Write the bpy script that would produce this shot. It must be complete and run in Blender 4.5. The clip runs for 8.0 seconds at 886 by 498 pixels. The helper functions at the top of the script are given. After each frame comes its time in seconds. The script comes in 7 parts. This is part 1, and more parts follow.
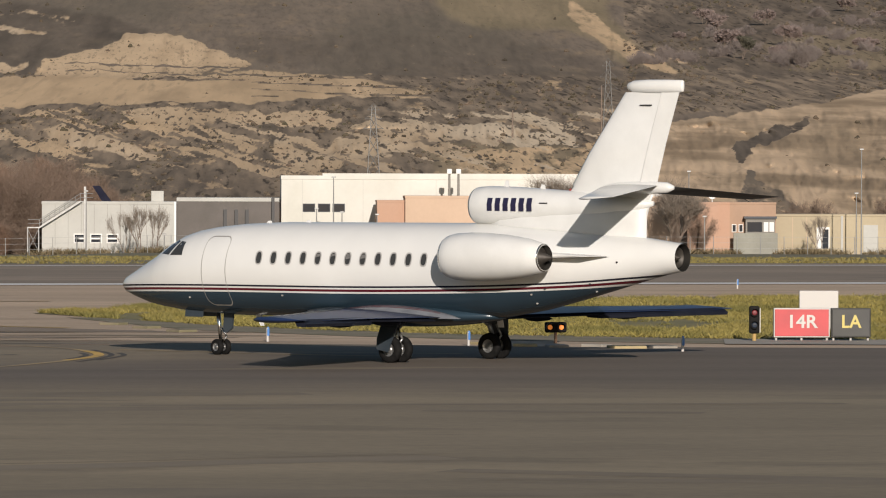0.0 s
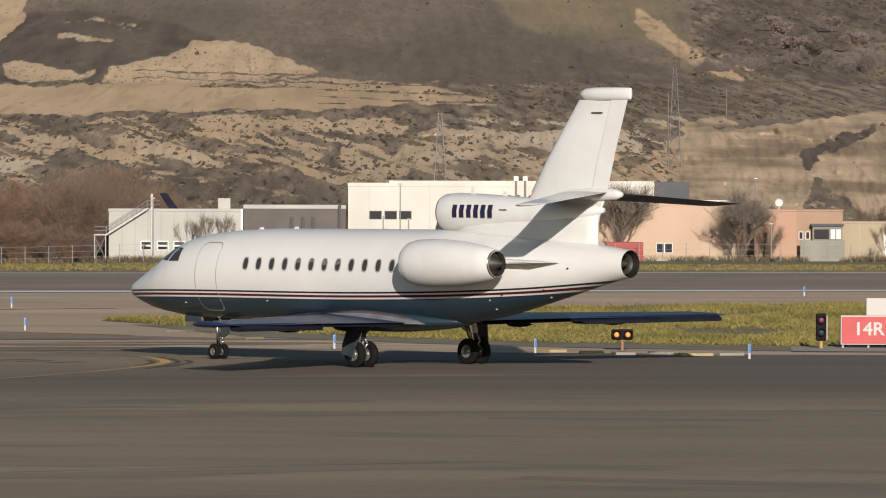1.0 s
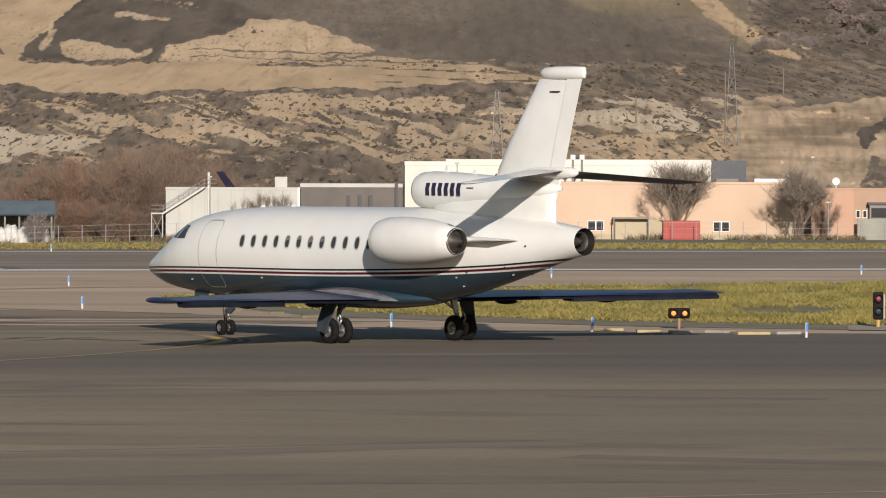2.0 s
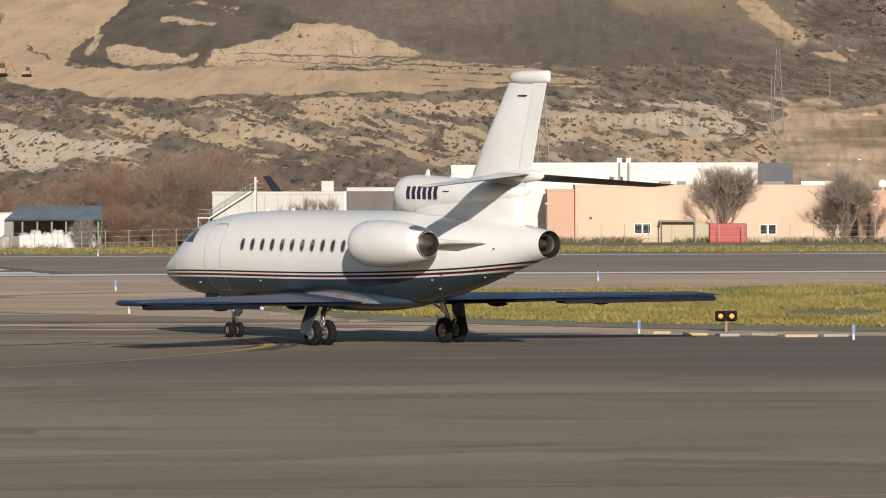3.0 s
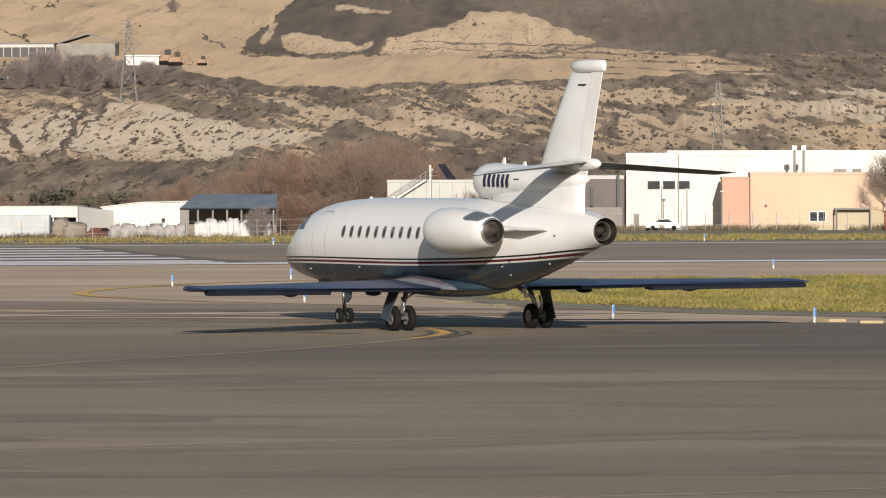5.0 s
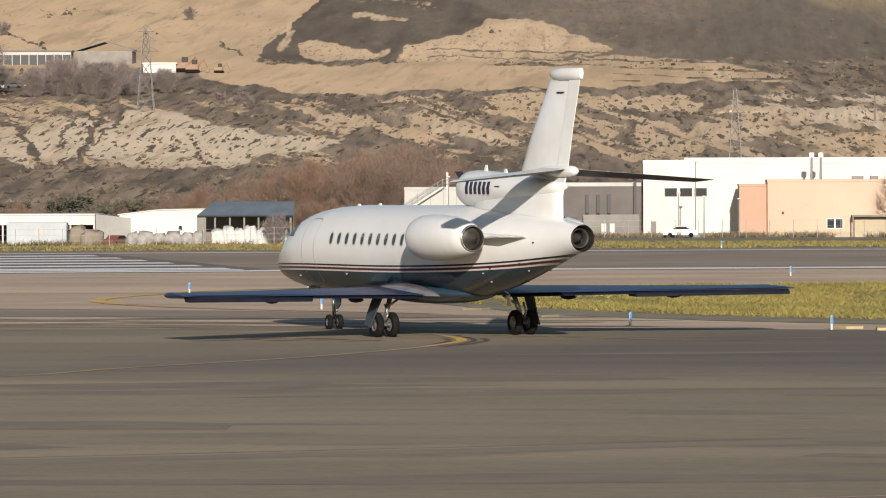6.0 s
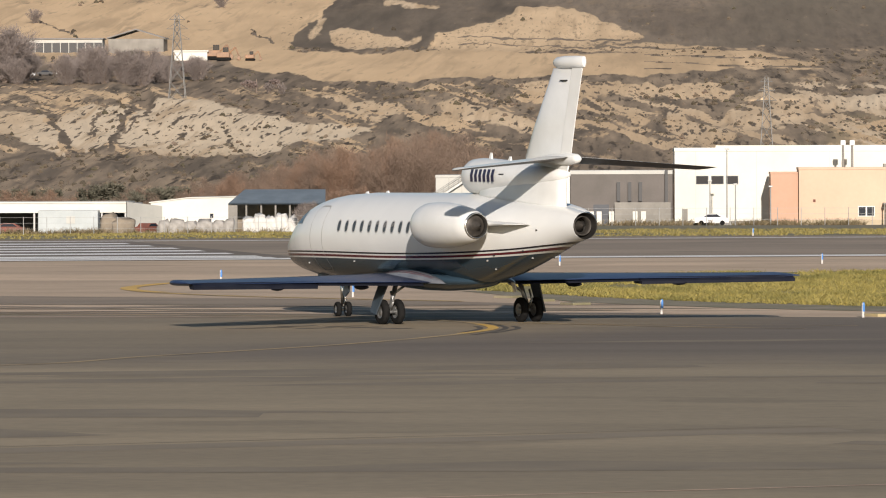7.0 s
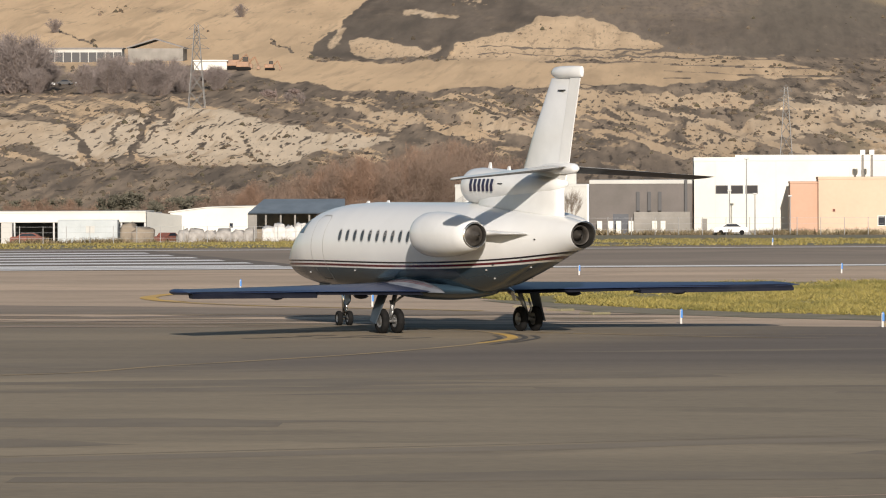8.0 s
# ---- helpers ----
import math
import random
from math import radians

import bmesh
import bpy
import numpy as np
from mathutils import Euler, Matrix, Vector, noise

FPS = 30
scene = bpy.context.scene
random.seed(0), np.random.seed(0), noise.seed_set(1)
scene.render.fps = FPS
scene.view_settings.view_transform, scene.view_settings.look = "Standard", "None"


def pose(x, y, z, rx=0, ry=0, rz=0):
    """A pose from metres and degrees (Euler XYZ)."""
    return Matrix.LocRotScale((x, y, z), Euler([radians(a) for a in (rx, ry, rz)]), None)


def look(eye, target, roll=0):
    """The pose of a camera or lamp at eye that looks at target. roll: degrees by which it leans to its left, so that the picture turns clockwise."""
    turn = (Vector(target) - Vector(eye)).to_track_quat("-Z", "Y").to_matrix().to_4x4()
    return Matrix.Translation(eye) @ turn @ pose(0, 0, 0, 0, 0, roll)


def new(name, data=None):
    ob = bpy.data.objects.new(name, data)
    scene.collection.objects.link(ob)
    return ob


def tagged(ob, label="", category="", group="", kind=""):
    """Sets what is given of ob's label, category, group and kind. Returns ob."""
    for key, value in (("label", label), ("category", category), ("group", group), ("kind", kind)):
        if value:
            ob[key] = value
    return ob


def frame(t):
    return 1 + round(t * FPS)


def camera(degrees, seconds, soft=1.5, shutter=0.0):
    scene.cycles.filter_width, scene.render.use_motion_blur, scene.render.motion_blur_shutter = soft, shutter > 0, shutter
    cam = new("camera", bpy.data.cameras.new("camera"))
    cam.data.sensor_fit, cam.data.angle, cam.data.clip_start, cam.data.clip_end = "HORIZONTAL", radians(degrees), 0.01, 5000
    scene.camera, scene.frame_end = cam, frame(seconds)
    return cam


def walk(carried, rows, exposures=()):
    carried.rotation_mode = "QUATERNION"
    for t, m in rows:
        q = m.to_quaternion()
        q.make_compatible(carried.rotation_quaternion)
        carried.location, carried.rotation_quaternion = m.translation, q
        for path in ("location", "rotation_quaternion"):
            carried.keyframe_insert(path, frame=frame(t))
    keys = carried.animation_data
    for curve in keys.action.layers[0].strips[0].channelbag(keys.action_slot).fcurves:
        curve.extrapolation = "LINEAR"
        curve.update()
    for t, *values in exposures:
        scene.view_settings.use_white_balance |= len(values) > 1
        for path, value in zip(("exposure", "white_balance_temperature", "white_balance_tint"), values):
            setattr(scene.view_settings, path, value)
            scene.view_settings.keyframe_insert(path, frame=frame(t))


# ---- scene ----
# ---- camera: it stands still on a raised spot and pans after the aircraft ----
EYE_HEIGHT = 4.88
HILL_MARK = [  # seconds, then where one mark on the hill stands off the axis (right, up) in 1/10000 of the distance, lean in degrees
    (0.0, -341, 322.5, 0.17), (0.5, -271, 329.8, 0.17), (1.0, -223, 310.0, 0.17), (1.5, -213, 365.5, 0.17), (2.0, -122.5, 348.2, 0.17),
    (2.2, -101, 328, 0.12), (3.3, -25, 359, -0.08), (3.5, -11, 374, -0.1), (4.0, 133, 390.3, -0.1), (4.5, 230, 370.8, -0.1),
    (4.7, 252, 365.5, -0.11), (5.8, 288, 354.5, -0.15), (6.0, 300, 349.5, -0.16), (6.5, 332, 375.2, -0.17), (7.0, 355.5, 371, -0.17),
    (7.5, 364.5, 360, -0.17), (8.0, 390, 354, -0.17)]


def aim(right, up, lean):
    pan = math.atan(right / 10000)
    tilt = math.atan((202 - up) / 10000)
    return look((0, 0, EYE_HEIGHT), (-math.sin(pan) * 100, math.cos(pan) * 100, EYE_HEIGHT + math.tan(tilt) * 100), lean)


cam = camera(8.9656, 8.0, 1.12)
walk(cam, [(t, aim(r, u, lean)) for t, r, u, lean in HILL_MARK], [(0.0, 0.02), (1.5, 0.05), (2.0, 0.18), (3.5, 0.355), (6.5, 0.42), (8.0, 0.44)])

# ---- light ----
SUN_ELEVATION, SUN_BEARING = 17.0, 175.0
world = bpy.data.worlds.new("sky")
scene.world = world
world.use_nodes = True
sky = world.node_tree.nodes.new("ShaderNodeTexSky")
sky.sky_type = "NISHITA"
sky.sun_disc = False
sky.sun_elevation, sky.sun_rotation = radians(SUN_ELEVATION), radians(SUN_BEARING)
sky.dust_density, sky.ozone_density = 0.8, 1.8
world.node_tree.links.new(sky.outputs[0], world.node_tree.nodes["Background"].inputs[0])
world.node_tree.nodes["Background"].inputs[1].default_value = 0.058
sun = new("sun", bpy.data.lights.new("sun", "SUN"))
sun.data.energy, sun.data.angle, sun.data.color = 4.65, radians(0.5), (1.0, 0.905, 0.825)
sb, se = radians(SUN_BEARING), radians(SUN_ELEVATION)
sun.matrix_world = look((math.sin(sb) * math.cos(se) * 50, math.cos(sb) * math.cos(se) * 50, math.sin(se) * 50), (0, 0, 0))


# ---- materials ----
def material(name, base, rough=0.6, metal=0.0, second=None, scale=1.0, detail=6.0, bump=0.0, fine=0.0, coat=0.0, stretch=(1, 1, 1), lo=0.35, hi=0.65):
    """A surface whose colour drifts between two tones by noise, with a finer grain on it."""
    m = bpy.data.materials.new(name)
    m.use_nodes = True
    n, l = m.node_tree.nodes, m.node_tree.links
    b = n["Principled BSDF"]
    b.inputs["Roughness"].default_value, b.inputs["Metallic"].default_value = rough, metal
    b.inputs["Coat Weight"].default_value = coat
    b.inputs["Base Color"].default_value = (*base, 1)
    if second:
        co = n.new("ShaderNodeTexCoord")
        mp = n.new("ShaderNodeMapping")
        mp.inputs["Scale"].default_value = stretch
        l.new(co.outputs["Object"], mp.inputs[0])
        no = n.new("ShaderNodeTexNoise")
        no.inputs["Scale"].default_value, no.inputs["Detail"].default_value = scale, detail
        l.new(mp.outputs[0], no.inputs["Vector"])
        r = n.new("ShaderNodeMapRange")
        r.inputs[1].default_value, r.inputs[2].default_value = lo, hi
        l.new(no.outputs[0], r.inputs[0])
        mx = n.new("ShaderNodeMix")
        mx.data_type = "RGBA"
        mx.inputs[6].default_value, mx.inputs[7].default_value = (*base, 1), (*second, 1)
        l.new(r.outputs[0], mx.inputs[0])
        out = mx.outputs[2]
        if fine:
            f = n.new("ShaderNodeTexNoise")
            f.inputs["Scale"].default_value, f.inputs["Detail"].default_value = scale * 14, 3
            l.new(co.outputs["Object"], f.inputs["Vector"])
            fr = n.new("ShaderNodeMapRange")
            fr.inputs[3].default_value, fr.inputs[4].default_value = 1 - fine, 1 + fine
            l.new(f.outputs[0], fr.inputs[0])
            m2 = n.new("ShaderNodeMix")
            m2.data_type, m2.blend_type = "RGBA", "MULTIPLY"
            m2.inputs[0].default_value = 1
            l.new(out, m2.inputs[6])
            l.new(fr.outputs[0], m2.inputs[7])
            out = m2.outputs[2]
        l.new(out, b.inputs["Base Color"])
        if bump:
            bp = n.new("ShaderNodeBump")
            bp.inputs["Strength"].default_value, bp.inputs["Distance"].default_value = 1.0, bump
            l.new(no.outputs[0], bp.inputs["Height"])
            l.new(bp.outputs[0], b.inputs["Normal"])
    return m


def glow(name, colour, strength):
    m = bpy.data.materials.new(name)
    m.use_nodes = True
    b = m.node_tree.nodes["Principled BSDF"]
    b.inputs["Base Color"].default_value = (*colour, 1)
    b.inputs["Emission Color"].default_value, b.inputs["Emission Strength"].default_value = (*colour, 1), strength
    return m


def livery():
    """White paint over a dark blue-grey belly, with two maroon pinstripes between; the line climbs towards the tail."""
    m = bpy.data.materials.new("livery paint")
    m.use_nodes = True
    n, l = m.node_tree.nodes, m.node_tree.links
    b = n["Principled BSDF"]
    co = n.new("ShaderNodeTexCoord")
    xyz = n.new("ShaderNodeSeparateXYZ")
    l.new(co.outputs["Object"], xyz.inputs[0])
    rise = n.new("ShaderNodeFloatCurve")
    c = rise.mapping.curves[0]
    c.points[0].location, c.points[1].location = (0.0, 0.30), (1.0, 0.62)
    for p in ((0.1, 0.325), (0.55, 0.355), (0.78, 0.43), (0.9, 0.52)):
        c.points.new(*p)
    rise.mapping.update()
    sx = n.new("ShaderNodeMath")
    sx.operation = "MULTIPLY_ADD"
    sx.inputs[1].default_value, sx.inputs[2].default_value = 1 / 20, 12.1 / 20
    l.new(xyz.outputs[0], sx.inputs[0])
    l.new(sx.outputs[0], rise.inputs[1])
    line = n.new("ShaderNodeMath")
    line.operation = "MULTIPLY_ADD"
    line.inputs[1].default_value, line.inputs[2].default_value = 2.0, 1.12
    l.new(rise.outputs[0], line.inputs[0])
    d = n.new("ShaderNodeMath")
    d.operation = "SUBTRACT"
    l.new(xyz.outputs[2], d.inputs[0])
    l.new(line.outputs[0], d.inputs[1])
    k = n.new("ShaderNodeMapRange")
    k.inputs[1].default_value, k.inputs[2].default_value = -0.5, 0.5
    l.new(d.outputs[0], k.inputs[0])
    ramp = n.new("ShaderNodeValToRGB")
    ramp.color_ramp.interpolation = "CONSTANT"
    e = ramp.color_ramp.elements
    white, red, belly = (0.70, 0.70, 0.675, 1), (0.10, 0.012, 0.02, 1), (0.027, 0.048, 0.067, 1)
    e[0].position, e[0].color = 0.0, belly
    e[1].position, e[1].color = 0.5, white
    for p, colour in ((0.545, red), (0.61, white), (0.655, (0.02, 0.02, 0.03, 1)), (0.705, white)):
        q = e.new(p)
        q.color = colour
    l.new(k.outputs[0], ramp.inputs[0])
    no = n.new("ShaderNodeTexNoise")
    no.inputs["Scale"].default_value, no.inputs["Detail"].default_value = 1.2, 8
    l.new(co.outputs["Object"], no.inputs["Vector"])
    fr = n.new("ShaderNodeMapRange")
    fr.inputs[3].default_value, fr.inputs[4].default_value = 0.94, 1.05
    l.new(no.outputs[0], fr.inputs[0])
    mx = n.new("ShaderNodeMix")
    mx.data_type, mx.blend_type = "RGBA", "MULTIPLY"
    mx.inputs[0].default_value = 1
    l.new(ramp.outputs[0], mx.inputs[6])
    l.new(fr.outputs[0], mx.inputs[7])
    l.new(mx.outputs[2], b.inputs["Base Color"])
    b.inputs["Roughness"].default_value = 0.2
    return m


PAINT = material("white aircraft paint", (0.70, 0.70, 0.675), 0.22, second=(0.655, 0.655, 0.63), scale=1.5, fine=0.02)
LIVERY = livery()
WING_PAINT = material("navy wing paint", (0.016, 0.03, 0.085), 0.38, second=(0.024, 0.040, 0.098), scale=1.2)
DOOR_PAINT = material("dark slate door paint", (0.030, 0.040, 0.050), 0.35, second=(0.042, 0.052, 0.062), scale=2)
FLAP_PAINT = material("dark flap paint", (0.013, 0.015, 0.024), 0.5, second=(0.019, 0.021, 0.03), scale=2)
METAL = material("polished metal", (0.66, 0.65, 0.63), 0.14, 1.0, second=(0.5, 0.49, 0.47), scale=3)
SLAT = material("bright silver metal", (0.70, 0.70, 0.70), 0.14, 0.85, second=(0.46, 0.46, 0.48), scale=1.3, lo=0.4, hi=0.6)
STEEL = material("gear steel", (0.36, 0.36, 0.355), 0.35, 0.7, second=(0.22, 0.22, 0.215), scale=6)
RUBBER = material("tyre rubber", (0.009, 0.009, 0.009), 0.85, second=(0.015, 0.0145, 0.014), scale=8)
SOOT = material("sooty exhaust", (0.012, 0.011, 0.010), 0.6, 0.0, second=(0.025, 0.023, 0.02), scale=4)
DARK_GLASS = material("dark glass", (0.045, 0.045, 0.043), 0.05, 0.0)
SEAM = material("seam", (0.30, 0.29, 0.27), 0.5)
BLIND = material("grey window blind", (0.17, 0.165, 0.155), 0.5, second=(0.13, 0.125, 0.12), scale=9)
RIM = material("pale window rim", (0.40, 0.39, 0.37), 0.4, second=(0.30, 0.29, 0.28), scale=5)
NAVY = material("navy letter paint", (0.02, 0.018, 0.05), 0.4)
BURNT = material("burnt metal", (0.075, 0.066, 0.056), 0.55, 0.4, second=(0.045, 0.04, 0.034), scale=6)
BLACK = material("black paint", (0.015, 0.015, 0.016), 0.5)
for dull in (SOOT, RUBBER, FLAP_PAINT):
    dull.node_tree.nodes["Principled BSDF"].inputs["Specular IOR Level"].default_value = 0.08
WING_PAINT.node_tree.nodes["Principled BSDF"].inputs["Specular IOR Level"].default_value = 0.25
UNDER = material("dark grey underside paint", (0.06, 0.055, 0.05), 0.5, second=(0.08, 0.074, 0.068), scale=2)
SILVER = material("silver fairing paint", (0.17, 0.178, 0.195), 0.22, second=(0.12, 0.127, 0.142), scale=1.5)
BEACON = glow("red beacon", (0.25, 0.03, 0.025), 0.15)


# ---- building tools ----
def part(name, bm, mats, parent=None, label="", smooth=False):
    me = bpy.data.meshes.new(name)
    bmesh.ops.recalc_face_normals(bm, faces=bm.faces)
    bm.to_mesh(me)
    bm.free()
    for m in (mats if isinstance(mats, (list, tuple)) else [mats]):
        me.materials.append(m)
    if smooth:
        for p in me.polygons:
            p.use_smooth = True
    ob = new(name, me)
    ob.parent = parent
    return tagged(ob, label)


def thing(name, m, label, category, group="", kind=""):
    ob = new(name)
    ob.empty_display_size = 0.3
    ob.matrix_basis = m
    return tagged(ob, label, category, group, kind)


def box(bm, x0, x1, y0, y1, z0, z1, bevel=0.0):
    vs = [bm.verts.new((x, y, z)) for z in (z0, z1) for y in (y0, y1) for x in (x0, x1)]
    fs = [bm.faces.new([vs[i] for i in q]) for q in ((0, 2, 3, 1), (4, 5, 7, 6), (0, 1, 5, 4), (2, 6, 7, 3), (0, 4, 6, 2), (1, 3, 7, 5))]
    if bevel:
        bmesh.ops.bevel(bm, geom=list({e for f in fs for e in f.edges}), offset=bevel, segments=2, affect="EDGES", profile=0.5)
    return bm


def skin(bm, rings, close=True, cap=True):
    """Joins rings of equally many points into a tube."""
    made = [[bm.verts.new(p) for p in r] for r in rings]
    k = len(made[0])
    for a, b in zip(made, made[1:]):
        for i in range(k if close else k - 1):
            j = (i + 1) % k
            bm.faces.new((a[i], a[j], b[j], b[i]))
    if cap:
        bm.faces.new(made[0][::-1])
        bm.faces.new(made[-1])
    return bm


def tube(bm, a, b, r0, r1=None, k=8, cap=True):
    a, b = Vector(a), Vector(b)
    r1 = r0 if r1 is None else r1
    q = (b - a).to_track_quat("Z", "Y")
    rings = [[c + q @ Vector((r * math.cos(i * math.tau / k), r * math.sin(i * math.tau / k), 0)) for i in range(k)] for c, r in ((a, r0), (b, r1))]
    return skin(bm, rings, cap=cap)


def lathe(bm, profile, axis="Y", k=24, at=(0, 0, 0)):
    """Turns (radius, along) round an axis through at."""
    rings = []
    for r, s in profile:
        ring = []
        for i in range(k):
            c, d = r * math.cos(i * math.tau / k), r * math.sin(i * math.tau / k)
            v = {"X": (s, c, d), "Y": (c, s, d), "Z": (c, d, s)}[axis]
            ring.append(Vector(at) + Vector(v))
        rings.append(ring)
    return skin(bm, rings, cap=False)


def section(chord, thick, k=9):
    """A wing section: (along the chord, up), from the trailing edge over the top and back."""
    s = [0.5 * (1 + math.cos(math.pi * i / k)) for i in range(k + 1)]
    h = [thick * chord * 5 * (0.2969 * math.sqrt(x) - 0.126 * x - 0.3516 * x ** 2 + 0.2843 * x ** 3 - 0.1036 * x ** 4) for x in s]
    top = [(x * chord, y) for x, y in zip(s, h)]
    low = [(x * chord, -0.7 * y) for x, y in zip(s, h)][1:-1][::-1]
    return top + low


def wing_skin(bm, stations):
    """Stations: leading edge x, y, z, chord, thickness."""
    return skin(bm, [[(x + a, y, z + b) for a, b in section(c, t)] for x, y, z, c, t in stations])


RED_PIN = material("maroon stripe paint", (0.10, 0.012, 0.02), 0.3)


# ---- the aircraft: x runs aft from 12.1 m behind the nose, y to its right wing ----
HULL = [  # x from the nose, centre height, half width, half height
    (0.0, 1.93, 0.02, 0.02), (0.05, 1.93, 0.13, 0.11), (0.2, 1.935, 0.26, 0.23), (0.56, 1.955, 0.46, 0.375), (1.1, 2.01, 0.70, 0.59), (1.6, 2.095, 0.88, 0.765),
    (1.85, 2.16, 0.96, 0.86), (2.15, 2.225, 1.03, 0.965), (2.55, 2.29, 1.11, 1.08), (3.0, 2.335, 1.17, 1.15), (3.6, 2.37, 1.21, 1.215), (4.5, 2.40, 1.24, 1.27), (6.0, 2.43, 1.25, 1.30),
    (12.5, 2.45, 1.25, 1.30), (13.6, 2.48, 1.22, 1.26), (14.8, 2.56, 1.12, 1.14), (16.0, 2.66, 0.96, 0.95), (17.2, 2.76, 0.74, 0.74), (18.25, 2.84, 0.52, 0.54), (18.8, 2.87, 0.435, 0.44), (19.23, 2.88, 0.37, 0.37)]


def hull_at(x):
    cols = list(zip(*HULL))
    return [float(np.interp(x, cols[0], c)) for c in cols[1:]]


def hull_side(x, z, out=0.004, side=-1):
    c, w, h = hull_at(x)
    s = max(-1, min(1, (z - c) / h))
    return (x - 12.1, side * (w * math.sqrt(1 - s * s) + out), z)


def patch_on_hull(bm, outline, side=-1, out=0.004):
    """A sheet on the hull's flank inside an outline of (x, z)."""
    cx = sum(p[0] for p in outline) / len(outline)
    cz = sum(p[1] for p in outline) / len(outline)
    mid = bm.verts.new(hull_side(cx, cz, out, side))
    ring = [bm.verts.new(hull_side(x, z, out, side)) for x, z in outline]
    for i in range(len(ring)):
        bm.faces.new((mid, ring[i], ring[(i + 1) % len(ring)]))


def ribbon_on_hull(bm, outline, wide, side=-1, out=0.005):
    cx = sum(p[0] for p in outline) / len(outline)
    cz = sum(p[1] for p in outline) / len(outline)
    a, b = [], []
    for x, z in outline:
        d = math.hypot(x - cx, z - cz)
        a.append(bm.verts.new(hull_side(x, z, out, side)))
        b.append(bm.verts.new(hull_side(x - (x - cx) / d * wide, z - (z - cz) / d * wide, out, side)))
    for i in range(len(a)):
        j = (i + 1) % len(a)
        bm.faces.new((a[i], a[j], b[j], b[i]))


def round_box(cx, cz, rx, rz, corner, step=0.06):
    """The outline of a rectangle with round corners, in short steps."""
    pts = []
    for sx, sz, a0 in ((1, 1, 0), (-1, 1, 90), (-1, -1, 180), (1, -1, 270)):
        ox, oz = cx + sx * (rx - corner), cz + sz * (rz - corner)
        pts += [(ox + corner * math.cos(radians(a0 + k * 15)), oz + corner * math.sin(radians(a0 + k * 15))) for k in range(7)]
    out = []
    for p, q in zip(pts, pts[1:] + pts[:1]):
        k = max(1, int(math.hypot(q[0] - p[0], q[1] - p[1]) / step))
        out += [(p[0] + (q[0] - p[0]) * i / k, p[1] + (q[1] - p[1]) * i / k) for i in range(k)]
    return out


def oval(cx, cz, rx, rz, k=20, power=2.0):
    pts = []
    for i in range(k):
        c, s = math.cos(i * math.tau / k), math.sin(i * math.tau / k)
        pts.append((cx + rx * math.copysign(abs(c) ** (2 / power), c), cz + rz * math.copysign(abs(s) ** (2 / power), s)))
    return pts


